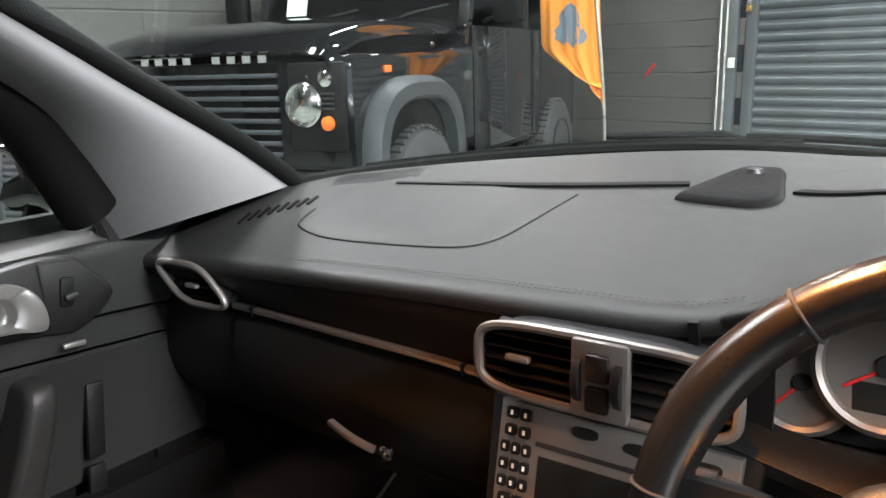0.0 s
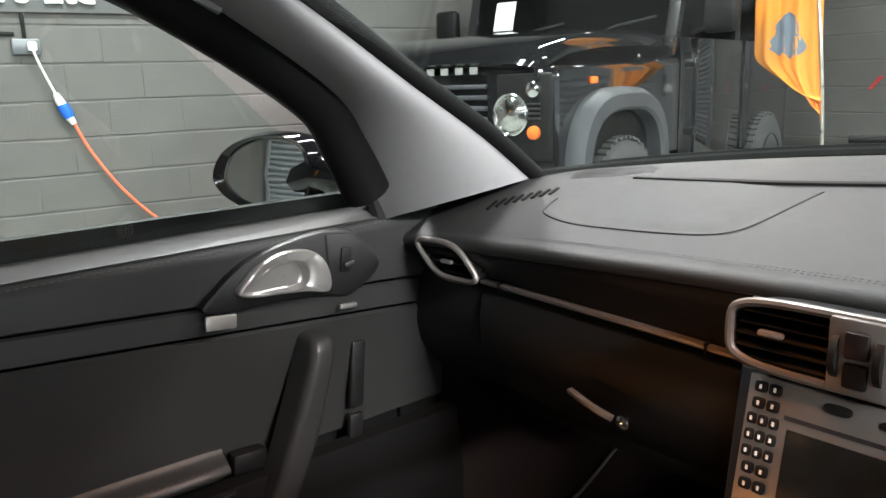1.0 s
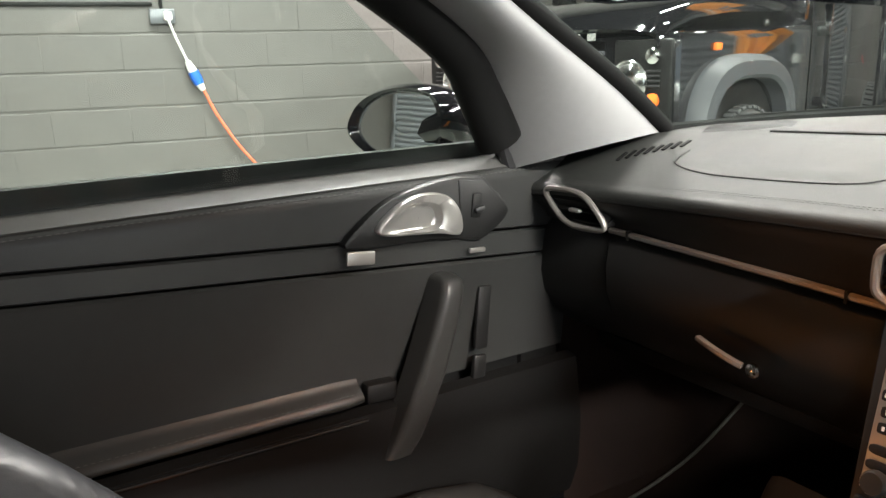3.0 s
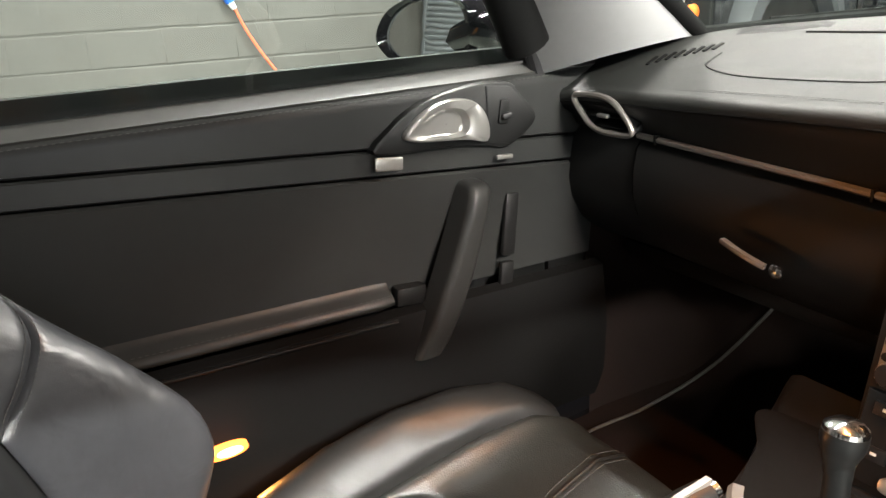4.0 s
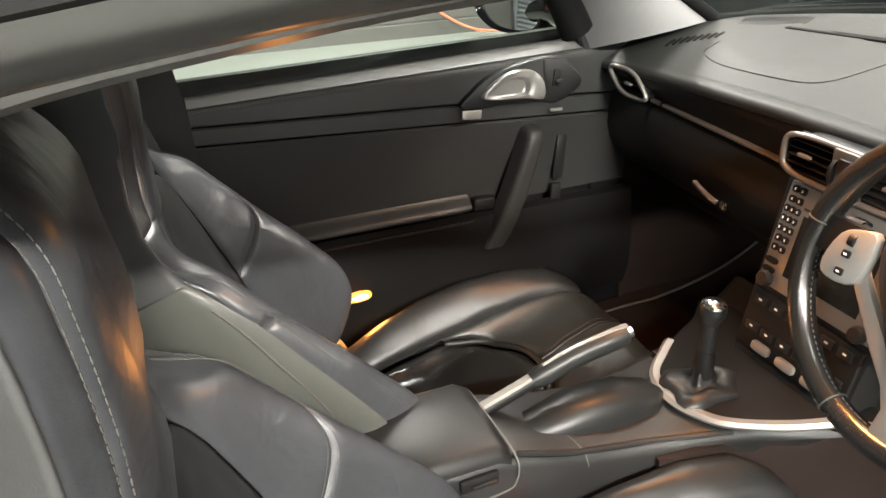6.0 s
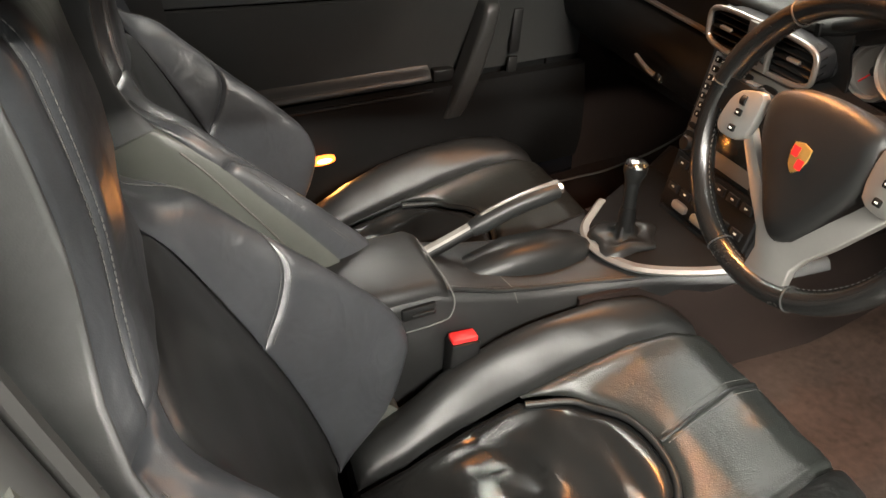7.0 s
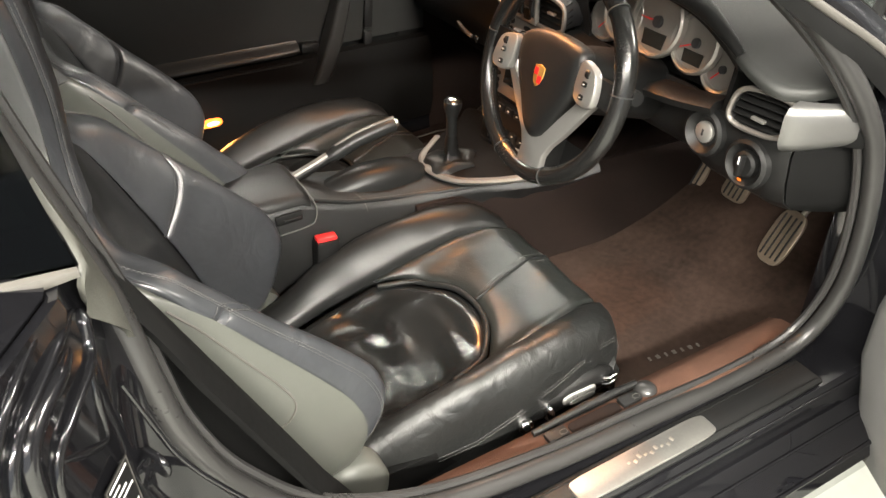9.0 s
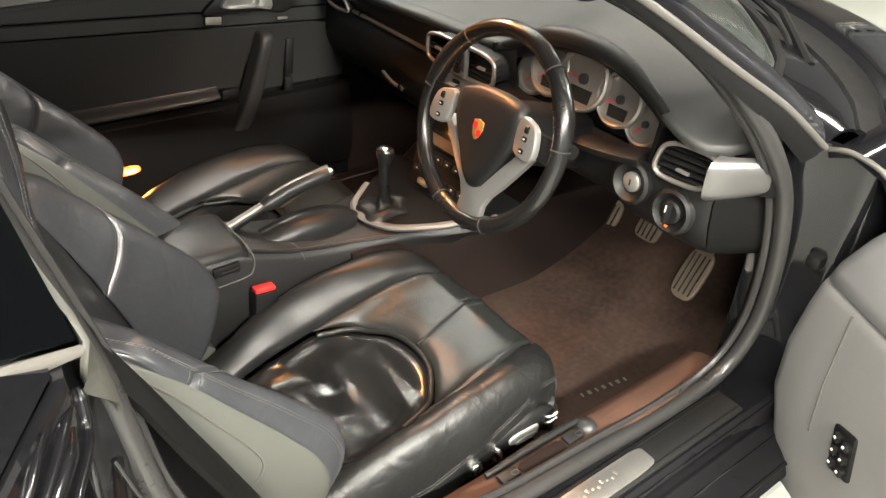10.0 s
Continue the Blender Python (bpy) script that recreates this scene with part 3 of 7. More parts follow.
            bm = bmesh.new()
            for i in range(44):
                t = 2 * math.pi * i / 44
                for off in (-0.075, 0.0, 0.075):
                    box(0.058, 0.036, 0.02, 0.004, m=Matrix.Translation((s * (W - 0.03) + off, yy, 0.395)) @ Matrix.Rotation(t + (0.07 if off == 0 else 0), 4, "X") @ Matrix.Translation((0, 0, 0.398)), bm=bm, seg=1)
            put(link("tread", bm, TYRE, m=D), wh)
            put(link("rim", turned([(0, 0.02), (0.09, 0.02), (0.11, 0.06), (0.2, 0.07), (0.22, 0.10), (0.24, 0.11), (0.245, 0.135), (0.235, 0.136), (0.22, 0.12)], 30, Matrix.Translation((s * (W - 0.03), yy, 0.395)) @ pose(0, 0, 0, 0, 90 * s)), DARK, m=D), wh)
            small = Matrix.Translation((-s * 0.012, yy, 0)) @ Matrix.Diagonal((1, 0.95, 0.95, 1)) @ Matrix.Translation((0, -yy, 0))
            for ob in [wh] + list(wh.children):
                ob.data.transform(small)
    P("bumper", box(1.62, 0.12, 0.15, 0.015, at=(0, -0.09, 0.52)), DARK)
    P("underbody", box(1.3, 3.3, 0.22, 0.03, at=(0, 1.85, 0.5)), RUBBER)
    # scuttle, screen frame, cab, doors
    P("scuttle", box(1.58, 0.16, 0.12, 0.02, at=(0, 1.42, 1.22)), PANELPAINT)
    for s in (1, -1):
        P("body_side", loft([[(s * W, y, 0.5), (s * W, y, 1.12), (s * (W - 0.01), y, 1.27), (s * (W - 0.05), y, 1.27), (s * (W - 0.05), y, 0.5)] for y in (1.40, 3.62)]), PANELPAINT)
        P("screen_pillar", loft([[(s * (0.74 + dx), y + dy, z) for dx, dy in ((-0.035, 0), (0.035, 0), (0.035, 0.06), (-0.035, 0.06))] for y, z in ((1.40, 1.24), (1.60, 1.93))]), PANELPAINT)
        for y0, y1 in ((1.62, 2.42), (2.50, 3.5)):
            dr = P("door" if y0 < 2 else "side_panel", box(0.024, y1 - y0, 0.74, 0.01, at=(s * (W + 0.006), (y0 + y1) / 2, 0.90)), PANELPAINT)
            put(link("window", box(0.008, y1 - y0 - 0.1, 0.56, at=(s * (W - 0.045), (y0 + y1) / 2 + 0.02, 1.60)), PANE_DARK, m=D), dr)
        P("window_post", box(0.05, 0.1, 0.68, 0.01, at=(s * (W - 0.05), 2.45, 1.6)), PANELPAINT)
        P("window_post", box(0.05, 0.12, 0.68, 0.01, at=(s * (W - 0.05), 3.56, 1.6)), PANELPAINT)
        for z in (0.72, 1.12):
            P("door_hinge", box(0.04, 0.07, 0.055, 0.008, at=(s * (W + 0.015), 1.58, z)), PANELPAINT)
        mir = P("door_mirror", box(0.19, 0.07, 0.27, 0.03, at=(s * 1.0, 1.50, 1.42)), DARK)
        put(link("mirror_arm", tube([(s * 0.80, 1.60, 1.30), (s * 0.92, 1.55, 1.33), (s * 0.98, 1.52, 1.36)], 0.012, 8), DARK, m=D), mir)
        put(link("mirror_glass", box(0.16, 0.006, 0.23, 0.002, at=(s * 1.0, 1.54, 1.42)), MIRROR, m=D), mir)
    P("roof", loft([[(x * 0.76, y, z + dz) for x, z in ((-1, 1.90), (-0.97, 1.97), (-0.8, 2.0), (0.8, 2.0), (0.97, 1.97), (1, 1.90))] for y, dz in ((1.55, -0.02), (1.62, 0.0), (3.6, 0.0), (3.64, -0.05))]), PANELPAINT)
    P("rear_wall", box(1.56, 0.05, 1.4, 0.01, at=(0, 3.62, 1.2)), PANELPAINT)
    P("cab_floor", box(1.5, 2.1, 0.05, at=(0, 2.5, 0.63)), DARK)
    P("windscreen", loft([[(-0.70, 1.43, 1.28), (0.70, 1.43, 1.28), (0.70, 1.436, 1.28), (-0.70, 1.436, 1.28)], [(-0.70, 1.61, 1.90), (0.70, 1.61, 1.90), (0.70, 1.616, 1.90), (-0.70, 1.616, 1.90)]]), PANE_DARK)
    for x in (0.18, -0.45):
        P("wiper", tube([(x, 1.40, 1.29), (x + 0.2, 1.415, 1.36), (x + 0.46, 1.43, 1.40)], 0.007, 6), RUBBER)
    P("screen_paper", box(0.16, 0.003, 0.2, m=pose(-0.48, 1.478, 1.48, -16)), WHITE, "white paper notice on the windscreen")
    P("washer_jet", turned([(0, 0), (0.014, 0), (0.01, 0.012), (0, 0.014)], 10, Matrix.Translation((0.35, 0.9, 1.285))), CHROME)
    P("aerial_mount", turned([(0, 0), (0.018, 0), (0.012, 0.02), (0, 0.024)], 10, Matrix.Translation((0.73, 1.0, 1.155))), CHROME)
    return o


offroader()


# feather flag beside it
def flag():
    o = thing("feather_flag", "tall orange feather flag with a grey-blue badge shape", "flag", at=(-1.66, 4.08, 0))
    base = V(-1.66, 4.08, 0)
    put(link("pole", tube(spline([base + V(0.02, 0, 0.03), base + V(0, 0, 0.8), base + V(-0.10, 0, 1.7), base + V(-0.22, 0, 2.4), base + V(-0.42, 0, 2.75)], 6), 0.011, 8), STEEL), o)
    put(link("foot", turned([(0, 0), (0.16, 0), (0.16, 0.02), (0.03, 0.035), (0.02, 0.12), (0, 0.12)], 20, Matrix.Translation(base)), DARK), o)
    grid, marks = [], []
    for i in range(41):
        t = i / 40
        z = 0.76 + 1.85 * t
        xr = -0.01 - 0.10 * t - 0.30 * max(0, t - 0.75) ** 1.2
        xl = xr - (0.40 * min(1, t / 0.16) ** 0.7 if t < 0.16 else 0.40) * (1 - max(0, (t - 0.8) / 0.22) ** 2)
        zdip = 0.30
        row = []
        for j in range(25):
            u = j / 24
            x = xr + (xl - xr) * u
            zz = z + (zdip * 0.5 * u * (1 - t) ** 4)
            fold = 0.028 * math.sin(u * 13 + t * 2.2) * (0.3 + 0.7 * u) + 0.012 * math.sin(u * 29 + t * 6)
            row.append(base + V(x, fold, zz))
        grid.append(row)
    cloth = put(link("cloth", sheet(grid, 0.002), ORANGE, sharp=80), o)
    # a badge printed on the cloth, and two marks beside it
    def on(u, t, lift=-0.004):
        i, j = t * 40, u * 24
        i0, j0 = min(int(i), 39), min(int(j), 23)
        a = grid[i0][j0].lerp(grid[i0][j0 + 1], j - j0)
        b = grid[i0 + 1][j0].lerp(grid[i0 + 1][j0 + 1], j - j0)
        return a.lerp(b, i - i0) + V(0, lift, 0)
    badge = []
    for i in range(15):
        t = i / 14
        half = 0.27 * math.sin(math.pi * min(1, 0.12 + t * 0.95)) ** 0.6 * (1 + 0.22 * math.sin(t * 9))
        badge.append([on(0.47 + half * (2 * j / 10 - 1) * (1 if j else 0.86), 0.19 + 0.145 * t + 0.01 * math.sin(j)) for j in range(11)])
    put(link("badge_print", sheet(badge, 0.0006), FLAGBLUE, label="grey-blue badge print"), cloth)
    for k in range(2):
        t0 = 0.44 + 0.075 * k
        put(link("print_mark", sheet([[on(0.25 + 0.07 * j, t0 + 0.05 * i / 4 + 0.01 * math.sin(j * 1.5)) for j in range(7)] for i in range(5)], 0.0006), FLAGBLUE), cloth)
    return o


front_flag = flag()
copy_thing(front_flag, G @ pose(-3.05, -3.4, 0, 0, 0, 175))

# ---- upholstery ----
def part(name, bm, material, parent, label="", sharp=40, m=None):
    return put(link(name, bm, material, None, label, sharp, m), parent)


def panel(fn, u0, u1, v0, v1, nu=18, nv=18, puff=0.008, rim=0.02, thick=0.008, edges="lrbt", wave=None):
    """A sewn panel over the surface fn(u, v), sunk along its sewn edges. u0.. v1: numbers, or functions of the other way's 0 to 1."""
    f = lambda b, t: b(t) if callable(b) else b
    grid = []
    for i in range(nv + 1):
        row = []
        for j in range(nu + 1):
            s, t = j / nu, i / nv
            s, t = 0.5 - 0.5 * math.cos(math.pi * s), 0.5 - 0.5 * math.cos(math.pi * t)
            ua, ub = f(u0, t), f(u1, t)
            va, vb = f(v0, s), f(v1, s)
            row.append((ua + (ub - ua) * s, va + (vb - va) * t))
        grid.append(row)
    pts = [[Vector(fn(u, v)) for u, v in r] for r in grid]
    out = []
    for i, r in enumerate(pts):
        row = []
        for j, p in enumerate(r):
            u, v = grid[i][j]
            e = 1e-3
            n = (Vector(fn(u + e, v)) - Vector(fn(u - e, v))).cross(Vector(fn(u, v + e)) - Vector(fn(u, v - e)))
            n = n.normalized() if n.length > 1e-12 else V(0, 0, 1)
            d = 9.0
            if "l" in edges:
                d = min(d, (p - r[0]).length)
            if "r" in edges:
                d = min(d, (p - r[-1]).length)
            if "b" in edges:
                d = min(d, (p - pts[0][j]).length)
            if "t" in edges:
                d = min(d, (p - pts[-1][j]).length)
            k = min(1.0, d / rim)
            h = puff * (1 - (1 - k) ** 2) - puff
            if wave:
                h += wave(u, v)
            row.append(p + n * h)
        out.append(row)
    return sheet(out, thick)


def line(fn, uv, lift=0.0, n=10):
    """A path over the surface through (u, v) pairs, lifted along the normal."""
    out = []
    for p in spline([(u, v, 0) for u, v in uv], n):
        u, v, e = p.x, p.y, 1e-3
        q = Vector(fn(u, v))
        nn = (Vector(fn(u + e, v)) - Vector(fn(u - e, v))).cross(Vector(fn(u, v + e)) - Vector(fn(u, v - e)))
        out.append(q + (nn.normalized() * lift if nn.length > 1e-12 else V(0, 0, 0)))
    return out


def lerp_table(tab, t):
    """Smooth value of a table of (t, values...) at t."""
    if t <= tab[0][0]:
        return tab[0][1:]
    for a, b in zip(tab, tab[1:]):
        if t <= b[0]:
            k = (t - a[0]) / (b[0] - a[0])
            k = k * k * (3 - 2 * k) * 0.5 + k * 0.5
            return tuple(x + (y - x) * k for x, y in zip(a[1:], b[1:]))
    return tab[-1][1:]


def smooth_table(tab, t):
    """The table's values at t on a smooth curve."""
    t = min(max(t, tab[0][0]), tab[-1][0])
    k = next(i for i in range(len(tab) - 1) if t <= tab[i + 1][0])
    a, b = tab[k], tab[k + 1]
    p, q = tab[max(k - 1, 0)], tab[min(k + 2, len(tab) - 1)]
    h = b[0] - a[0]
    s = (t - a[0]) / h
    out = []
    for i in range(1, len(a)):
        ma, mb = (b[i] - p[i]) / (b[0] - p[0]) * h, (q[i] - a[i]) / (q[0] - a[0]) * h
        out.append((2 * s ** 3 - 3 * s * s + 1) * a[i] + (s ** 3 - 2 * s * s + s) * ma + (3 * s * s - 2 * s ** 3) * b[i] + (s ** 3 - s * s) * mb)
    return tuple(out)


# backrest: v, y and z of the middle, half width, how far the wings stand forward
BACK = [(0.0, -0.535, 0.36, 0.215, 0.06), (0.04, -0.546, 0.397, 0.238, 0.125), (0.10, -0.562, 0.45, 0.25, 0.17), (0.18, -0.580, 0.52, 0.252, 0.172), (0.27, -0.602, 0.60, 0.252, 0.135), (0.38, -0.630, 0.69, 0.25, 0.088), (0.45, -0.650, 0.75, 0.247, 0.060),
        (0.51, -0.670, 0.80, 0.243, 0.040), (0.57, -0.686, 0.84, 0.228, 0.026), (0.63, -0.690, 0.88, 0.190, 0.016), (0.68, -0.689, 0.92, 0.152, 0.013), (0.80, -0.684, 1.0, 0.130, 0.012), (0.92, -0.690, 1.10, 0.114, 0.012), (1.0, -0.700, 1.165, 0.09, 0.010)]
CROSS = [(0.0, 0.0), (0.30, 0.0), (0.53, 0.02), (0.635, 0.14), (0.73, 0.52), (0.81, 0.86), (0.89, 1.0), (0.965, 0.92), (1.02, 0.72), (1.04, 0.5), (1.03, 0.30)]
CROSSP = spline([(x, y, 0) for x, y in CROSS], 8)
SLAB = [(0.0, 0.0), (0.22, 0.0), (0.44, -0.03), (0.60, -0.14), (0.72, -0.31), (0.82, -0.52), (0.90, -0.76), (0.96, -0.98), (1.0, -1.16), (1.02, -1.30), (1.02, -1.4)]
SLABP = spline([(x, y, 0) for x, y in SLAB], 8)


def slab_share(v):
    k = min(1.0, max(0.0, (v - 0.50) / 0.17))
    return k * k * (3 - 2 * k)


def back_surface(u, v):
    """u from -1 (one side's rear) to 1, v from the bottom up."""
    y, z, w, p = smooth_table(BACK, v)
    k = min(abs(u), 1.0) * (len(CROSSP) - 1)
    i = min(int(k), len(CROSSP) - 2)
    c = CROSSP[i].lerp(CROSSP[i + 1], k - i)
    h, sh = SLABP[i].lerp(SLABP[i + 1], k - i), slab_share(v)
    y2, z2, _, _ = smooth_table(BACK, min(v + 0.02, 1.0))
    y1, z1, _, _ = smooth_table(BACK, max(v - 0.02, 0.0))
    d = Vector((0, y2 - y1, z2 - z1)).normalized()
    fwd = Vector((0, d.z, -d.y))
    top = max(0.0, (v - 0.90) / 0.10)
    sink = -0.045 * top ** 2.2
    q = Vector((-math.copysign((c.x + (h.x - c.x) * sh) * w, u), y, z)) + fwd * (c.y * p * (1 - sh) + h.y * 0.03 * sh + sink)
    return q


CUSH = [(0.0, -0.53, 0.325, 0.215, 0.03), (0.1, -0.435, 0.335, 0.225, 0.05), (0.2, -0.34, 0.340, 0.245, 0.085), (0.4, -0.25, 0.352, 0.255, 0.098), (0.6, -0.155, 0.376, 0.255, 0.092), (0.8, -0.052, 0.41, 0.25, 0.062),
        (0.92, 0.025, 0.427, 0.238, 0.034), (0.98, 0.074, 0.415, 0.226, 0.018), (1.0, 0.092, 0.372, 0.22, 0.005), (1.04, 0.075, 0.31, 0.215, 0.0)]
CCROSS = [(0.0, 0.0), (0.25, 0.0), (0.48, 0.04), (0.62, 0.34), (0.76, 0.82), (0.87, 1.0), (0.97, 0.75), (1.02, 0.1), (1.02, -0.55), (0.99, -1.1)]
CCROSSP = spline([(x, y, 0) for x, y in CCROSS], 8)


def cushion_surface(u, v):
    y, z, w, p = lerp_table(CUSH, v * 1.04)
    k = min(abs(u), 1.0) * (len(CCROSSP) - 1)
    i = min(int(k), len(CCROSSP) - 2)
    c = CCROSSP[i].lerp(CCROSSP[i + 1], k - i)
    side = c.y * p if c.y >= 0 else c.y * 0.085
    return Vector((math.copysign(c.x * w, u), y - 0.03 * (c.x ** 4) * v, z + side))


def car_seat(cx, label, driver, dy=0.0, wide=1.0):
    o = thing("bucket_seat", label, "car seat", "front car seats", at=(cx, -0.2, 0.2))
    at = Matrix.Translation((cx, dy, 0)) @ Matrix.Diagonal((wide, 1, 1, 1))
    B = lambda name, bm, material, lab="", parent=None: part(name, bm, material, parent or o, lab, 70, at)
    S = 0.335
    wr = 1.0 if driver else 0.6

    def creases(u, v):
        return 0.0030 * wr * noise.noise((u * 5 + cx * 9, v * 10, 3.0)) + 0.0011 * wr * noise.noise((u * 15, v * 30, cx))

    def hollow(u, v):
        # the sat-in middle of the rear pad, with slack folds
        return -0.012 * math.exp(-((u / 0.3) ** 2 + ((v - 0.33) / 0.22) ** 2)) + 0.006 * wr * noise.noise((u * 4 + 2, v * 9, 1.0)) - 0.004 * wr * abs(noise.noise((u * 3, v * 15, 7.0))) + 0.011 * wr * max(0.0, 1 - 3.2 * abs(noise.noise((u * 2.6 + v * 2.0, v * 5.5 - u, 4.2)))) ** 2 * math.exp(-((u / 0.24) ** 2 + ((v - 0.36) / 0.17) ** 2))
    # backrest panels
    SB = 0.285
    seam = lambda k: 0.29 + 0.15 * min(1.0, k * 1.6)          # the cross seam climbs towards the wing's edge
    shoulder = lambda k: 0.60 - 0.05 * k
    B("backrest_insert", panel(back_surface, -SB, SB, 0.02, lambda s: 0.56 + 0.03 * math.sin(math.pi * s), 22, 30, wave=creases), LEATHER_I)
    for s in (-1, 1):
        a, b = (SB, 0.94) if s > 0 else (-0.94, -SB)
        kk = (lambda q: q) if s > 0 else (lambda q: 1 - q)
        B("lower_wing", panel(back_surface, a, b, 0.015, lambda q: seam(kk(q)), 30, 26, 0.005, 0.012, wave=creases), SEATHIDE)
        B("upper_wing", panel(back_surface, a, b, lambda q: seam(kk(q)), 0.62, 30, 22, 0.005, 0.012, wave=creases), SEATHIDE)
    B("headrest_panel", panel(back_surface, -0.44, 0.44, lambda s: 0.56 + 0.06 * abs(2 * s - 1), 0.995, 24, 30, 0.007, 0.016, wave=creases), SEATHIDE)
    for s in (-1, 1):
        a, b = (0.44, 0.985) if s > 0 else (-0.985, -0.44)
        B("headrest_side", panel(back_surface, a, b, 0.62, 0.995, 14, 26, 0.004, 0.012, wave=creases), SEATHIDE)
    for s in (-1, 1):
        for off in (-0.007, 0.007):
            B("stitching", stitches(line(back_surface, [(s * (SB + (0.93 - SB) * q), seam(q) + off * 1.3) for q in (0.04, 0.2, 0.35, 0.5, 0.65, 0.75, 0.85)], 0.0004)), STITCH)
        for off in (0.405, 0.475):
            B("stitching", stitches(line(back_surface, [(s * off, v) for v in (0.64, 0.72, 0.8, 0.9, 0.98)], 0.0006)), STITCH)
        for off in (0.700, 0.716):
            B("stitching", stitches(line(back_surface, [(s * off, v) for v in (0.05, 0.12, 0.20, 0.28, 0.36, 0.44, 0.52, 0.60)], 0.0006)), STITCH)
    # hard shell round the back, leather behind the headrest
    def ring(v):
        y, z, w, p = smooth_table(BACK, v)
        y2, z2, _, _ = smooth_table(BACK, min(v + 0.02, 1))
        y1, z1, _, _ = smooth_table(BACK, max(v - 0.02, 0))
        d = Vector((0, y2 - y1, z2 - z1)).normalized()
        fwd = Vector((0, d.z, -d.y))
        th, sh = 0.115 - 0.025 * v, slab_share(v)
        c0 = Vector((0, y, z)) - fwd * (0.045 * max(0.0, (v - 0.9) / 0.1) ** 2 + 0.034 * sh)
        fr = 0.47 + 0.25 * min(1.0, max(0.0, (0.52 - v) / 0.08))
        pr = [(1.042 * w, fr * p), (1.060 * w, (fr - 0.10) * p), (1.055 * w, 0.0), (1.03 * w, -0.45 * th), (0.95 * w, -0.85 * th), (0.6 * w, -1.1 * th), (0, -1.15 * th)]
        inner = [(0.97 * w, 0.28 * p - 0.004), (0.80 * w, -0.012), (0.5 * w, -0.02), (0, -0.02)]
        half = pr + [(-x, q) for x, q in pr[-2::-1]]
        return [c0 + Vector((x, 0, 0)) + fwd * q for x, q in half + [(-x, q) for x, q in inner] + inner[-2::-1]]
    shell = B("back_shell", loft([ring(0.015 + 0.535 * i / 16) for i in range(17)]), GREY, "satin grey plastic seat back shell")
    B("headrest_back", loft([ring(0.553 + 0.437 * i / 12) for i in range(13)]), BACKHIDE, "grey-black leather back of the headrest")
    for s in (-1, 1):
        groove = []
        for v, a in ((0.50, 0.60), (0.45, 0.66), (0.38, 0.70), (0.30, 0.72), (0.25, 0.66), (0.225, 0.40), (0.225, 0.05), (0.235, -0.4)):
            r_ = ring(v)
            groove.append(r_[2] + (r_[1] - r_[2]) * a if a >= 0 else r_[2] + (r_[3] - r_[2]) * -a)
        # pale tube paints the highlight that runs along the shell's groove
        B("shell_trim_line", tube(spline([(s * q.x * 1.001, q.y, q.z) for q in groove], 6), 0.0015, 6), PALE, "", shell)
        B("recline_cover", turned([(0, -0.03), (0.060, -0.03), (0.060, 0.004), (0.054, 0.014), (0.03, 0.018), (0, 0.019)], 28, Matrix.Translation((s * 0.247, -0.475, 0.352)) @ pose(0, 0, 0, 0, 90 * s)), GREY)
    # cushion panels
    arc = lambda s: 0.66 - 0.26 * abs(2 * s - 1) ** 2.6
    B("seat_pad", panel(cushion_surface, -S + 0.02, S - 0.02, 0.02, arc, 30, 34, 0.013, 0.028, wave=hollow), LEATHER_S, "sat-in black leather seat pad with slack creases")
    B("seat_front", panel(cushion_surface, -S, S, lambda s: arc(s) + 0.012, 0.985, 26, 28, 0.009, 0.02, wave=creases), LEATHER_P)
    for s in (-1, 1):
        a, b = (S, 0.995) if s > 0 else (-0.995, -S)
        B("seat_bolster", panel(cushion_surface, a, b, 0.02, 0.985, 30, 34, 0.010, 0.02, wave=creases), LEATHER_W if s > 0 else LEATHER)
        for off in (0.80, 0.815):
            B("stitching", stitches(line(cushion_surface, [(s * off, v) for v in (0.08, 0.25, 0.45, 0.65, 0.85, 0.96)], 0.0008)), STITCH)
    for off in (-0.022, 0.022):
        B("stitching", stitches(line(cushion_surface, [(off, 0.685), (off - 0.025, 0.79), (off - 0.045, 0.90), (off - 0.05, 0.975)], 0.001)), STITCH)
    B("front_seam", tube(line(cushion_surface, [(0.0, 0.675), (-0.025, 0.79), (-0.045, 0.90), (-0.05, 0.98)], 0.0006), 0.0036, 6), LEATHER)
    piping = [Vector(cushion_surface(u, arc((u + S - 0.02) / (2 * S - 0.04)) + 0.006)) + V(0, 0, -0.002) for u in (x / 20 * (S - 0.025) for x in range(-20, 21))]
    B("seam_piping", tube(piping, 0.0055, 8), LEATHER)
    # seat base, valance and switches on the outer side
    B("base_frame", box(0.40, 0.40, 0.10, 0.02, at=(0, -0.19, 0.275)), DARK)
    for s in (-1, 1):
        B("side_valance", loft([[(s * x, y, z) for x, z in ((0.225, 0.345), (0.252, 0.345 + 0.01), (0.256, zb + 0.03), (0.247, zb), (0.22, zb))] for y, zb in ((-0.43, 0.29), (-0.3, 0.285), (-0.1, 0.29), (0.0, 0.305), (0.03, 0.32))]), DARK)
        B("slide_rail", box(0.03, 0.62, 0.022, 0.004, at=(s * 0.19, -0.15, 0.222)), STEEL)
    so_ = 1 if driver else -1
    pod = []
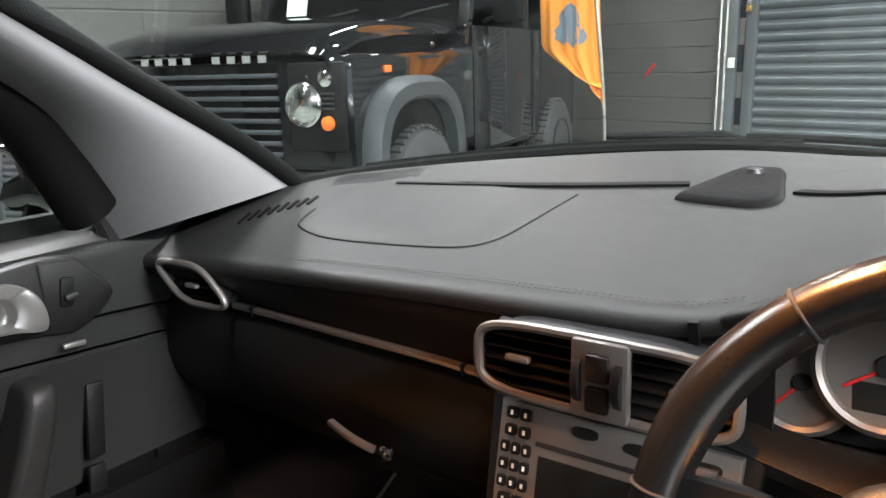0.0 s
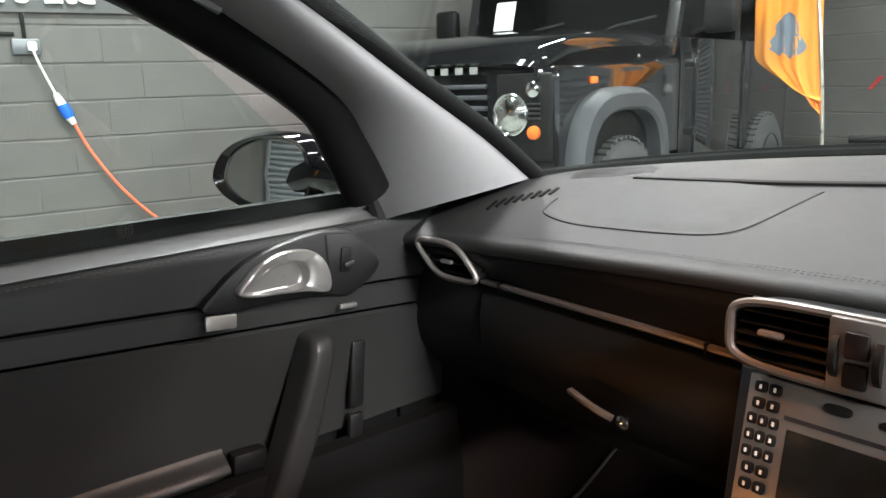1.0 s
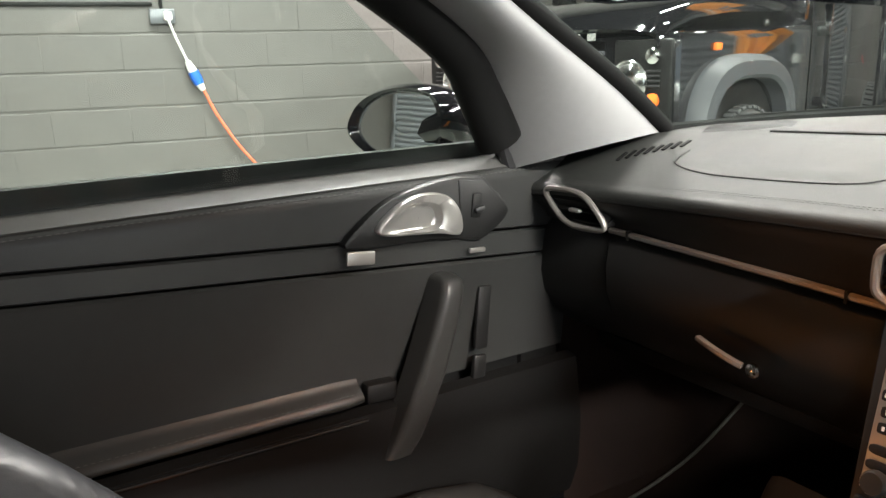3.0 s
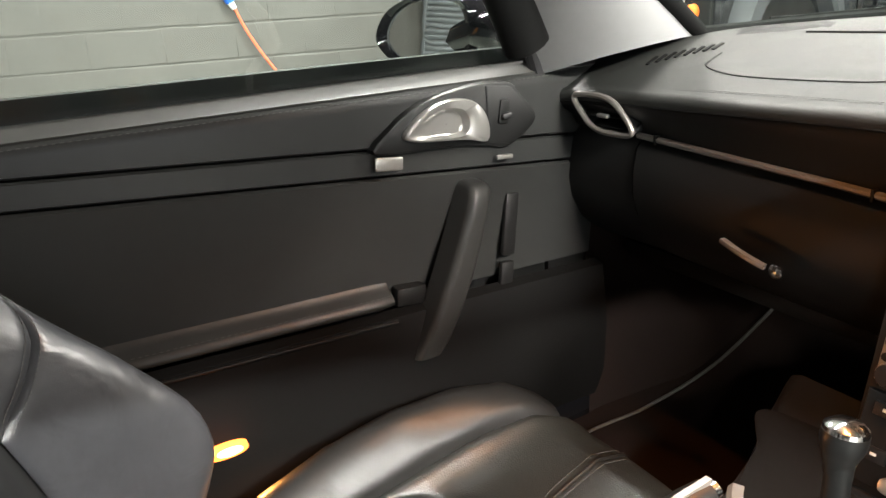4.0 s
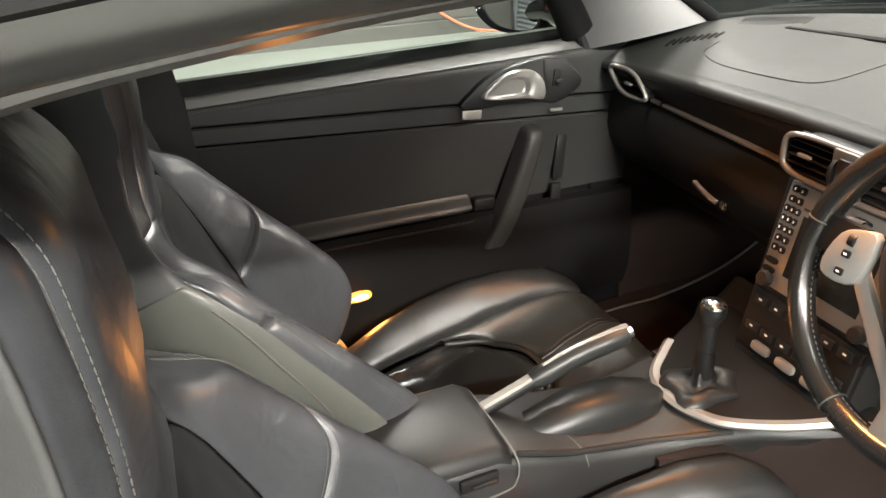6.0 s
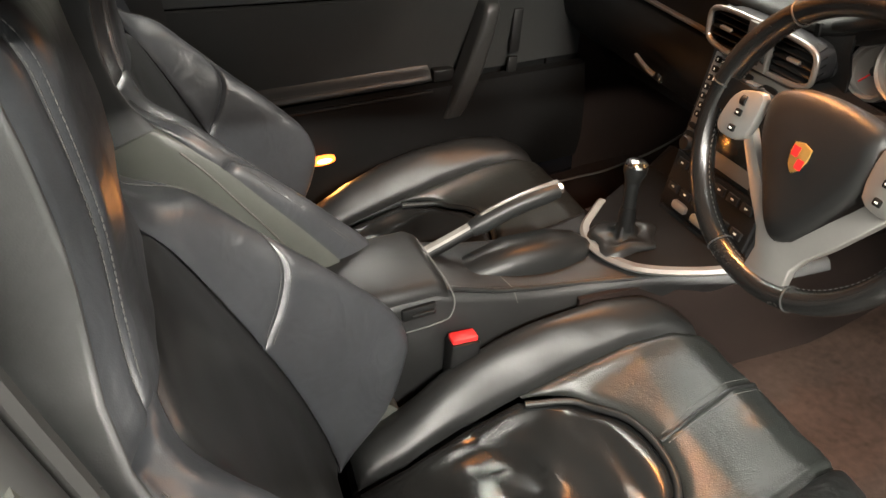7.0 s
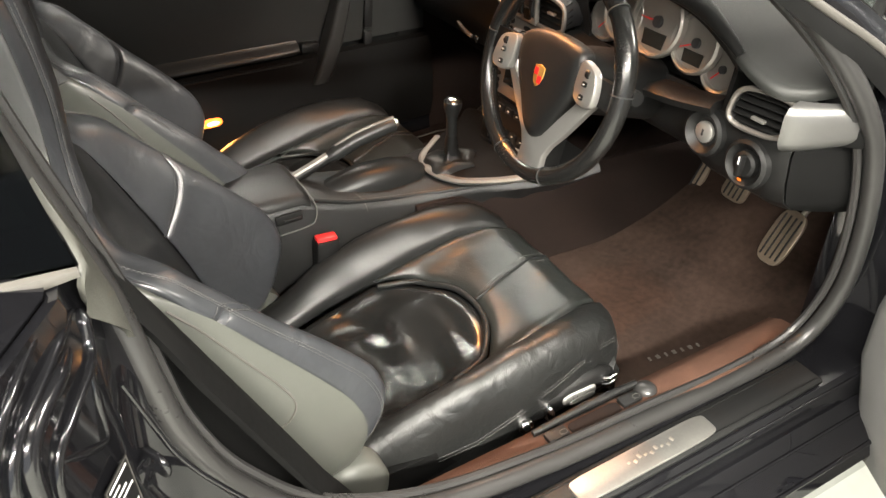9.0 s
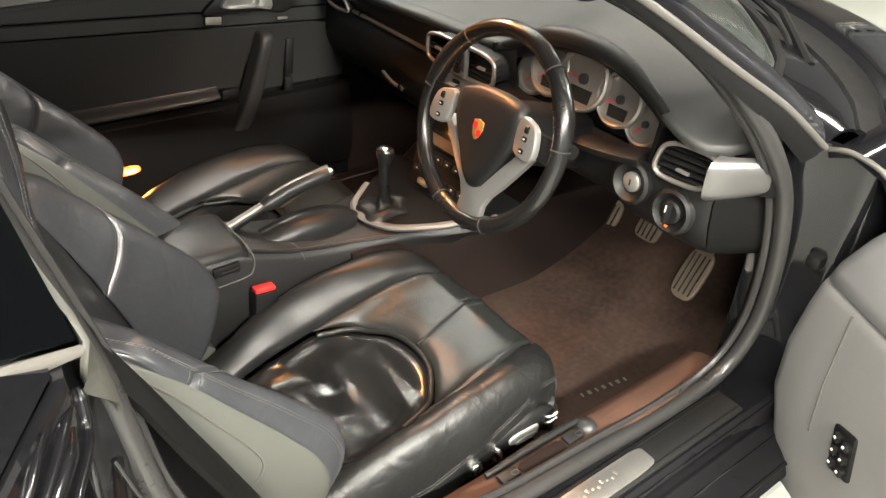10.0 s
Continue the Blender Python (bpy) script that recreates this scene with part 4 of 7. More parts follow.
    for y, zc, hh, d in ((-0.235, 0.330, 0.006, 0.002), (-0.215, 0.332, 0.020, 0.010), (-0.16, 0.338, 0.026, 0.015), (-0.10, 0.343, 0.028, 0.017), (-0.04, 0.348, 0.030, 0.017), (0.0, 0.350, 0.026, 0.014), (0.025, 0.350, 0.012, 0.006), (0.032, 0.350, 0.003, 0.001)):
        pod.append([(so_ * (0.246 + d * math.cos(a)), y, zc + hh * math.sin(a)) for a in (2 * math.pi * j / 16 for j in range(16))])
    pd = B("switch_pod", loft(pod), TRIM, "moulded black switch pod")
    F = lambda y, z, x=0.262: Matrix.Translation((so_ * x, y, z)) @ pose(0, 0, 0, 0, 90 * so_)
    B("lumbar_knob", turned([(0, -0.006), (0.014, -0.006), (0.0145, 0.008), (0.012, 0.012), (0.009, 0.010), (0, 0.010)], 22, F(-0.170, 0.339)), CHROME, "round chrome knob", pd)
    B("knob_mark", turned([(0, 0.0), (0.0075, 0.0), (0.006, 0.0125), (0, 0.0130)], 16, F(-0.170, 0.339)), DARK, "", pd)
    B("height_switch", turned([(0, -0.006), (0.016, -0.006), (0.015, 0.008), (0.009, 0.016), (0, 0.018)], 22, F(-0.122, 0.343) @ Matrix.Diagonal((1.15, 0.55, 1, 1))), CHROME, "oval chrome knob", pd)
    B("recline_switch", plate(oval(0.011, 0.036, 32, 3.2), 0.012, 0.004, F(-0.055, 0.347, 0.266)), SATIN, "long silver seat switch", pd)
    B("switch_dish", plate(oval(0.006, 0.027, 28, 2.6), 0.002, 0.0008, F(-0.055, 0.347, 0.2725)), SILVER, "", pd)
    for z in (0.358, 0.344):
        B("memory_lever", tube([(so_ * 0.258, 0.002, z - 0.004), (so_ * 0.267, 0.008, z), (so_ * 0.268, 0.020, z + 0.006)], [0.005, 0.0045, 0.003], 8), CHROME, "small chrome lever", pd)
    return o


SEAT_X = 0.285
car_seat(SEAT_X, "black leather sports seat with grey shell, worn and creased", True)
car_seat(-0.33, "black leather passenger sports seat with grey shell", False, 0.02, 0.95)

# buckles beside the tunnel
for bx in (0.048,):
    bk = thing("seat_belt_buckle", "black seat belt buckle with a red release button", "buckle", at=(bx, -0.32, 0.2))
    part("stalk", box(0.018, 0.03, 0.24, 0.006, m=pose(bx, -0.325, 0.33, -4)), DARK, bk)
    part("housing", box(0.032, 0.050, 0.085, 0.007, m=pose(bx, -0.309, 0.425, -6)), DARK, bk)
    part("release_button", box(0.022, 0.042, 0.010, 0.003, m=pose(bx, -0.305, 0.4695, -6)), RED, bk, "red release button")


# ---- dashboard ----
# x, front edge y, front edge z, screen line y, screen line z
DASH = [(-0.66, 0.225, 0.848, 0.40, 0.905), (-0.55, 0.235, 0.853, 0.47, 0.918), (-0.40, 0.245, 0.858, 0.60, 0.93), (-0.20, 0.250, 0.866, 0.74, 0.938), (-0.05, 0.245, 0.872, 0.79, 0.942),
        (0.05, 0.248, 0.876, 0.79, 0.942), (0.11, 0.248, 0.893, 0.78, 0.942), (0.18, 0.242, 0.928, 0.765, 0.945), (0.26, 0.235, 0.95, 0.73, 0.948), (0.34, 0.230, 0.955, 0.66, 0.948), (0.42, 0.226, 0.942, 0.59, 0.94), (0.48, 0.222, 0.916, 0.54, 0.928),
        (0.54, 0.216, 0.886, 0.48, 0.918), (0.60, 0.226, 0.870, 0.44, 0.91), (0.63, 0.268, 0.872, 0.42, 0.908), (0.66, 0.335, 0.885, 0.40, 0.905)]


def dash_top(x, t):
    """t 0 at the front edge, 1 at the windscreen."""
    yf, zf, yw, zw = smooth_table(DASH, x)
    y = yf + (yw - yf) * t
    return Vector((x, y, zf + (zw - zf) * (1 - (1 - t) ** 1.7)))


XS = [-0.66 + 1.32 * i / 66 for i in range(67)]
dash = thing("dashboard", "black soft-touch car dashboard with silver air vents", "dashboard", at=(0, 0.35, 0.2))
grid = []
for x in XS:
    yf, zf, _, _ = smooth_table(DASH, x)
    row = [dash_top(x, 1 - i / 24) for i in range(25)]
    for a in (20, 45, 70, 90):
        row.append(Vector((x, yf - 0.013 * math.sin(radians(a)), zf - 0.013 * (1 - math.cos(radians(a))))))
    row.append(Vector((x, yf - 0.011, zf - 0.02)))
    grid.append(row)
part("top_pad", sheet(grid, 0.006), PAD, dash, "dark soft-touch dashboard top", 60)


def edge_line(x, dy, dz):
    yf, zf, _, _ = smooth_table(DASH, x)
    return Vector((x, yf + dy, zf + dz))


for k in (0.0, 0.0045):
    part("stitching", stitches([edge_line(x, 0.010 + k, 0.0035 + k * 0.3) for x in [-0.64 + 0.02 * i for i in range(38)]], 0.004, 0.0025, 0.0004), STITCH, dash)
part("edge_welt", tube([edge_line(x, -0.010, -0.019) for x in XS[:52]], 0.0028, 6), DARK, dash)
# dark face above the trim strip, strip, lower face with the glovebox
XF = [-0.655 + i * (0.655 + 0.125) / 40 for i in range(41)]


def strip_y(x):
    return 0.243 + 0.016 * (1 - abs(x + 0.2) / 0.5)


def strip_z(x):
    return 0.797 - 0.016 * max(0.0, min(1.0, (x + 0.5) / 0.36)) 


grid = []
for x in XF:
    yf, zf, _, _ = smooth_table(DASH, x)
    a, b = Vector((x, yf - 0.010, zf - 0.02)), Vector((x, strip_y(x), strip_z(x)))
    grid.append([a, a.lerp(b, 0.3) + V(0, -0.004, 0), a.lerp(b, 0.65) + V(0, 0.004, 0), b, b + V(0, 0.004, -0.006)])
part("upper_face", sheet(grid, 0.005), TRIM, dash, "", 60)
part("trim_strip", sweep([(-0.005, -0.0032), (0.002, -0.0042), (0.005, -0.0015), (0.005, 0.002), (0.001, 0.0042), (-0.005, 0.0032)], [Vector((x, strip_y(x) - 0.004, strip_z(x) - 0.004)) for x in [-0.50 + i * 0.0385 for i in range(11)]]), BRONZE, dash, "slim silver trim strip")
part("strip_joint", box(0.003, 0.014, 0.013, m=pose(-0.165, strip_y(-0.165) - 0.004, strip_z(-0.165) - 0.004)), DARK, dash)
part("strip_joint", box(0.003, 0.014, 0.013, m=pose(-0.465, strip_y(-0.465) - 0.004, strip_z(-0.465) - 0.004)), DARK, dash)


GLX = [-0.50 + i * 0.38 / 24 for i in range(25)]
prof = [(0.008, -0.010), (-0.006, -0.022), (-0.012, -0.055), (-0.010, -0.09), (0.002, -0.125), (0.03, -0.165), (0.07, -0.195)]
door = part("glovebox_lid", sheet([[Vector((x, strip_y(x) + dy, strip_z(x) + dz)) for dy, dz in prof] for x in GLX], 0.006), TRIM, dash, "", 60)
end = [-0.655 + i * 0.15 / 8 for i in range(9)]
part("dash_end_panel", sheet([[Vector((x, strip_y(x) + dy + 0.004, strip_z(x) + dz)) for dy, dz in [(0.008, -0.006)] + prof[1:]] for x in end], 0.006), TRIM, dash, "", 60)
part("glovebox_handle", sweep([(-0.003, -0.003), (0.004, -0.003), (0.005, 0), (0.004, 0.003), (-0.003, 0.003)], spline([(-0.326, 0.221, 0.6915), (-0.30, 0.2175, 0.6855), (-0.278, 0.2175, 0.6800), (-0.262, 0.2205, 0.6755)], 5)), BRONZE, door, "slim silver glovebox handle")
part("glovebox_lock", turned([(0, 0), (0.009, 0), (0.009, 0.004), (0.006, 0.006), (0, 0.006)], 14, Matrix.Translation((-0.252, 0.229, 0.671)) @ pose(0, 0, 0, 90)), CHROME, door)
part("lower_shelf", box(0.5, 0.24, 0.03, 0.01, at=(-0.37, 0.46, 0.575)), BLACKOUT, dash)
def pad_t(x, y):
    """The share of the way from the pad's front edge to the screen at the plan place (x, y)."""
    yf, _, yw, _ = smooth_table(DASH, x)
    return (y - yf) / (yw - yf)


# airbag lid on the pad, drawn as a raised panel with a groove round it
AB = [(-0.466, 0.362), (-0.462, 0.335), (-0.453, 0.319), (-0.42, 0.308), (-0.374, 0.304), (-0.28, 0.311), (-0.215, 0.322), (-0.185, 0.345), (-0.172, 0.39), (-0.158, 0.497)]


def on_pad(x, t, lift):
    p, e = dash_top(x, t), 0.004
    n = (dash_top(x + e, t) - dash_top(x - e, t)).cross(dash_top(x, t + e) - dash_top(x, t - e)).normalized()
    return p + n * lift


part("airbag_seam", tube([on_pad(p.x, pad_t(p.x, p.y), 0.0002) for p in spline([(a, b, 0) for a, b in AB], 8)], 0.0014, 6), DARK, dash)
lid = []
for i in range(19):
    y = 0.326 + 0.17 * i / 18
    xl, xr = -0.452 + 0.10 * max(0, y - 0.40), -0.195 + 0.20 * (y - 0.326)
    lid.append([on_pad(x, pad_t(x, y - 0.016 * (1 - abs(2 * j / 14 - 0.7)) * (1 - i / 18)), 0.0022 * min(1, i / 2, j / 2, (14 - j) / 2)) for j, x in ((j, xl + (xr - xl) * j / 14) for j in range(15))])
part("airbag_lid", sheet(lid, 0.002), PAD, dash, "", 60)
# demister slots and speaker grille
def slot(x0, y0, x1, y1, w):
    pts = [on_pad(x, pad_t(x, y), 0.0008) for x, y in ((x0 + (x1 - x0) * i / 20, y0 + (y1 - y0) * i / 20) for i in range(21))]
    return sweep([(-w, -0.002), (w, -0.002), (w, 0.0015), (-w, 0.0015)], pts)


part("demister_slot", slot(-0.412, 0.472, -0.045, 0.566, 0.011), BLACKOUT, dash, "black demister slot")
part("demister_slot", slot(0.076, 0.556, 0.40, 0.465, 0.011), BLACKOUT, dash, "black demister slot")
part("tweeter_cover", sheet([[on_pad(-0.50 + 0.10 * j / 8 - 0.02 * i / 6, 0.70 + 0.2 * i / 6, 0.003 * min(1, j, 8 - j, i, 6 - i)) for j in range(9)] for i in range(7)], 0.002), DARK, dash, "", 60)
for i in range(8):
    x, y = -0.546 + 0.058 * i / 7, 0.312 + 0.068 * i / 7
    part("side_grille_slot", sweep([(-0.0024, -0.002), (0.0024, -0.002), (0.0024, 0.001), (-0.0024, 0.001)], [on_pad(x - k * 0.002, pad_t(x - k * 0.002, y + k * 0.012), 0.0008) for k in (-1, 0, 1)]), BLACKOUT, dash)
# light sensor pod in the middle of the pad
pod = [(p.x, p.y) for p in spline([(-0.040, 0.516, 0), (-0.033, 0.503, 0), (0.010, 0.497, 0), (0.050, 0.497, 0), (0.066, 0.522, 0), (0.055, 0.585, 0), (0.043, 0.642, 0), (0.020, 0.648, 0), (-0.002, 0.641, 0), (-0.022, 0.575, 0)], 4, True)]
sens = thing("sensor_pod", "grey five-sided sensor pod on the dashboard top", "cover", at=(0.02, 0.57, 0.92))
cx_, cy_ = 0.015, 0.565
rings = []
for k, h in ((1.06, -0.003), (1.03, 0.003), (0.97, 0.0065), (0.90, 0.0075), (0.5, 0.008), (0.05, 0.008)):
    rings.append([on_pad(cx_ + (x - cx_) * k, pad_t(cx_ + (x - cx_) * k, cy_ + (y - cy_) * k), h) for x, y in pod])
part("cover", loft(rings), BLACKOUT, sens, "", 60)
part("sensor_eye", turned([(0, 0), (0.011, 0), (0.009, 0.006), (0, 0.008)], 16, Matrix.Translation(on_pad(0.018, pad_t(0.018, 0.61), 0.006))), RUBBER, sens)


# air vents
def vent(name, cx, cz, y, hw, hh, label, power=3.2, skew=0.0, blades=5, tilt=0.0, knob=0.0):
    o = thing(name, label, "air vent", at=(cx, y, cz))
    M = Matrix.Translation((cx, y, cz)) @ Matrix.Rotation(radians(tilt), 4, "Z") @ pose(0, 0, 0, 90)
    ov = lambda k: [M @ V(px + skew * -py, py, 0) for px, py in oval(hw * k, hh * k, 40, power)]
    part("ring", tube(ov(1.0), 0.0044, 8, True, up=(0, 1, 0)), BRONZE, o, "dull silver vent ring")
    part("throat", loft([[p for p in ov(0.97)], [p + V(0, 0.045, 0) for p in ov(0.93)]], True, False), RUBBER, o)
    part("throat_back", loft([[p + V(0, 0.045, 0) for p in ov(0.94)], [p + V(0, 0.05, 0) for p in ov(0.94)]]), RUBBER, o)
    for i in range(blades):
        f = -1 + 2 * (i + 0.8) / (blades + 0.6)
        half = hw * 0.96 * (1 - abs(f) ** power) ** (1 / power)
        part("blade", box(2 * half, 0.022, 0.0028, 0.001, m=Matrix.Translation((cx, y + 0.014, cz)) @ Matrix.Rotation(radians(tilt), 4, "Z") @ pose(skew * -f * hh, 0, f * hh, 22)), DARK, o)
    return o


cv = vent("centre_vent", 0.0, 0.827, 0.196, 0.112, 0.0325, "wide silver-ringed centre air vent pair with switches between", 4.5, 0.0, 5)
part("switch_panel", box(0.050, 0.012, 0.068, 0.004, at=(0.005, 0.194, 0.827)), BRONZE, cv, "silver switch panel")
part("hazard_switch", box(0.020, 0.008, 0.024, 0.003, at=(0.005, 0.187, 0.839)), mat("dark_red_switch", (0.010, 0.006, 0.006), 0.4), cv, "dark hazard switch")
part("lock_switch", box(0.020, 0.008, 0.022, 0.003, at=(0.005, 0.187, 0.812)), DARK, cv)
for s in (-1, 1):
    part("thumb_wheel", turned([(0, -0.003), (0.024, -0.003), (0.024, 0.003), (0, 0.003)], 28, Matrix.Translation((0.005 + s * 0.0175, 0.203, 0.826)) @ pose(0, 0, 0, 0, 90)), TRIM, cv)
    part("vane_knob", box(0.024, 0.008, 0.006, 0.0025, at=(s * 0.072, 0.196, 0.829)), SILVER, cv, "silver vane knob")
vl = vent("side_vent", -0.546, 0.820, 0.219, 0.041, 0.0255, "slanted silver-ringed side air vent", 3.6, 0.95, 3, 6)
part("vane_knob", box(0.022, 0.008, 0.006, 0.0025, at=(-0.544, 0.219, 0.818)), SILVER, vl)
vr = vent("side_vent", 0.563, 0.814, 0.224, 0.052, 0.034, "silver-ringed side air vent beside the driver's door", 3.2, -0.25, 5, 8)
part("vane_knob", box(0.026, 0.008, 0.006, 0.0025, at=(0.562, 0.222, 0.803)), SILVER, vr)
cap = []
for i in range(13):
    t = i / 12
    x = 0.615 + 0.062 * t
    cap.append([Vector((x, 0.204 + 0.088 * t ** 1.4 + 0.026 * abs(q) ** 6, 0.813 + 0.008 * t + q * (0.041 - 0.010 * t))) for q in (1, 0.93, 0.8, 0.55, 0.2, -0.2, -0.55, -0.8, -0.93, -1)])
part("cap_filler", box(0.075, 0.09, 0.060, 0.012, m=pose(0.634, 0.318, 0.812, 0, 0, 36)), BLACKOUT, vr)
part("silver_cap", sheet(cap, 0.004), CAPSILVER, vr, "satin silver vent end cap", 60)

# radio and navigation unit in the centre stack
st = thing("centre_stack", "silver-framed radio and navigation unit with climate controls", "console", at=(0, 0.2, 0.5))
TI = -14


def stk(x, s, d=0.0):
    """A place on the stack's sloping face: x across, s down from its top, d out of it."""
    return Matrix.Translation((x + 0.012, 0.207 - s * math.sin(radians(-TI)) * 1.0, 0.788 - s * math.cos(radians(TI)))) @ pose(0, 0, 0, 90 + TI) @ Matrix.Translation((0, 0, d))


part("stack_body", plate([(-0.118, 0.0), (0.118, 0.0), (0.106, -0.305), (-0.106, -0.305)], 0.06, 0.004, stk(0, 0, -0.004)), DARK, st)
part("radio_frame", plate([(-0.104, -0.004), (0.104, -0.004), (0.102, -0.168), (-0.102, -0.168)], 0.012, 0.003, stk(0, 0, 0.003)), BRONZE, st, "silver radio frame")
part("screen", plate([(-0.062, -0.046), (0.074, -0.046), (0.073, -0.142), (-0.061, -0.142)], 0.004, 0.001, stk(0, 0, 0.0045)), SCREEN, st, "dark switched-off screen")
part("disc_slot", plate([(-0.066, -0.034), (0.094, -0.034), (0.094, -0.038), (-0.066, -0.038)], 0.003, 0, stk(0, 0, 0.004)), RUBBER, st)
for bx, by, bw in ((-0.022, -0.016, 0.024), (0.028, -0.018, 0.03), (0.08, -0.018, 0.02)):
    part("top_button", plate(oval(bw / 2, 0.0045, 16, 3, bx, by), 0.003, 0.001, stk(0, 0, 0.006)), DARK, st)
for r in range(7):
    for c in range(3 if 2 <= r <= 4 else 2):
        bx = -0.095 + (0.0105 * c if 2 <= r <= 4 else 0.004 + 0.0135 * c)
        by = -0.014 - 0.0155 * r
        k = part("key", plate(oval(0.0045 if 2 <= r <= 4 else 0.006, 0.0055, 12, 4, bx, by), 0.003, 0.001, stk(0, 0, 0.006)), DARK, st)
        part("key_mark", plate([(bx - 0.0012, by - 0.002), (bx + 0.0012, by - 0.002), (bx + 0.0012, by + 0.002), (bx - 0.0012, by + 0.002)], 0.0006, 0, stk(0, 0, 0.0064)), WHITE, k)
for r in range(2):
    part("wide_key", plate(oval(0.012, 0.005, 14, 3, -0.088, -0.128 - 0.015 * r), 0.003, 0.001, stk(0, 0, 0.006)), DARK, st)
for s in (-0.086, 0.086):
    part("turn_knob", turned([(0, 0), (0.0125, 0), (0.0125, 0.008), (0.0105, 0.012), (0, 0.012)], 20, stk(s, 0.158, 0.003)), TRIM, st)
part("climate_frame", plate([(-0.104, -0.178), (0.104, -0.178), (0.103, -0.272), (-0.103, -0.272)], 0.010, 0.003, stk(0, 0, 0.002)), DARK, st)
for r in range(2):
    for c in range(6):
        k = part("climate_key", plate([(-0.092 + 0.032 * c, -0.200 - 0.045 * r), (-0.068 + 0.032 * c, -0.200 - 0.045 * r), (-0.068 + 0.032 * c, -0.186 - 0.045 * r), (-0.092 + 0.032 * c, -0.186 - 0.045 * r)], 0.004, 0.001, stk(0, 0, 0.006)), TRIM, st)
        part("key_mark", plate([(-0.083 + 0.032 * c, -0.194 - 0.045 * r), (-0.077 + 0.032 * c, -0.194 - 0.045 * r), (-0.077 + 0.032 * c, -0.191 - 0.045 * r), (-0.083 + 0.032 * c, -0.191 - 0.045 * r)], 0.0006, 0, stk(0, 0, 0.0064)), WHITE, k)
for c in (-0.05, 0.0, 0.05):
    part("silver_rocker", plate(oval(0.018, 0.008, 16, 4, c, -0.262), 0.006, 0.002, stk(0, 0, 0.008)), SILVER, st)
part("ashtray_lid", plate([(-0.10, -0.280), (0.10, -0.280), (0.097, -0.305), (-0.097, -0.305)], 0.008, 0.003, stk(0, 0, 0.001)), TRIM, st)

# ---- instruments ----
CX = 0.285
ins = thing("instrument_cluster", "five overlapping pale dials under a black hood", "instruments", at=(CX, 0.28, 0.78))
hood, rimline = [], []
for i in range(37):
    x = 0.085 + 0.43 * i / 36
    yf, zf, _, _ = smooth_table(DASH, x)
    k = math.sin(math.pi * min(1, max(0, i / 36)))
    e = V(x, yf - 0.012, zf - 0.016)
    hood.append([e, e + V(0, 0.004, -0.014), e + V((CX - x) * 0.02, 0.02, -0.022), e + V((CX - x) * 0.05, 0.055, -0.026), e + V((CX - x) * 0.08, 0.085, -0.028)])
    rimline.append(V(x, yf - 0.006, zf - 0.008))
part("hood_underside", sheet(hood, 0.004), DARK, ins, "black instrument hood underside", 70)
part("hood_rim", tube(rimline, [0.008 + 0.012 * math.sin(math.pi * i / 36) for i in range(37)], 12), TRIM, ins, "black stitched instrument hood rim", 70)
for s_ in (-1, 1):
    xe = CX + s_ * 0.205
    part("hood_cheek", sheet([[V(xe + s_ * 0.012 * t, 0.232 + 0.09 * j / 4, 0.775 + (0.10 if s_ < 0 else 0.115) * t) for j in range(5)] for t in (i / 6 for i in range(7))], 0.008), DARK, ins)
part("back_plate", plate([(-0.185, -0.03)] + [(-0.180 * math.cos(math.pi * i / 16), 0.138 * math.sin(math.pi * i / 16) ** 0.62) for i in range(17)] + [(0.185, -0.03)], 0.02, 0, Matrix.Translation((CX, 0.305, 0.80)) @ pose(0, 0, 0, 78)), DARK, ins)
TILTD = pose(0, 0, 0, 76)
for dx, dz, r, needle in ((0.0, 0.062, 0.056, 200), (-0.088, 0.050, 0.046, 235), (0.088, 0.050, 0.046, 225), (-0.146, 0.022, 0.036, 250), (0.146, 0.022, 0.036, 250)):
    dep = 0.285 - (0.014 if r > 0.05 else 0.008 if r > 0.04 else 0.0)
    M = Matrix.Translation((CX + dx, dep, 0.80 + dz)) @ TILTD
    d = part("dial", turned([(0, 0), (r, 0), (r, 0.004), (0, 0.004)], 40, M), DIAL, ins, "pale dial face")
    part("bezel", turned([(r - 0.003, 0), (r + 0.006, 0), (r + 0.006, 0.012), (r + 0.002, 0.016), (r - 0.002, 0.014), (r - 0.003, 0.005)], 40, M), BRONZE, d, "dull silver bezel")
    n = 9 if r > 0.04 else 5
    for k in range(n * 2 - 1):
        a = radians(225 - 270 * k / (n * 2 - 2))
        big = k % 2 == 0
        part("tick", box(0.0016 if big else 0.001, 0.007 if big else 0.004, 0.0006, m=M @ Matrix.Translation((math.cos(a) * (r - 0.009), math.sin(a) * (r - 0.009), 0.0045)) @ Matrix.Rotation(a - math.pi / 2, 4, "Z")), RUBBER, d)
    a = radians(needle - 20)
    part("needle", box(0.0026, r * 0.8, 0.0012, 0.0004, m=M @ Matrix.Rotation(a - math.pi / 2, 4, "Z") @ Matrix.Translation((0, r * 0.36, 0.0065))), RED, d, "red needle")
    part("needle_hub", turned([(0, 0.004), (r * 0.2, 0.004), (r * 0.18, 0.010), (0, 0.011)], 20, M), RUBBER, d)
    if r > 0.04:
        part("display", plate([(-r * 0.45, -r * 0.78), (r * 0.45, -r * 0.78), (r * 0.5, -r * 0.30), (-r * 0.5, -r * 0.30)], 0.001, 0, M @ Matrix.Translation((0, 0, 0.0052))), SCREEN, d)
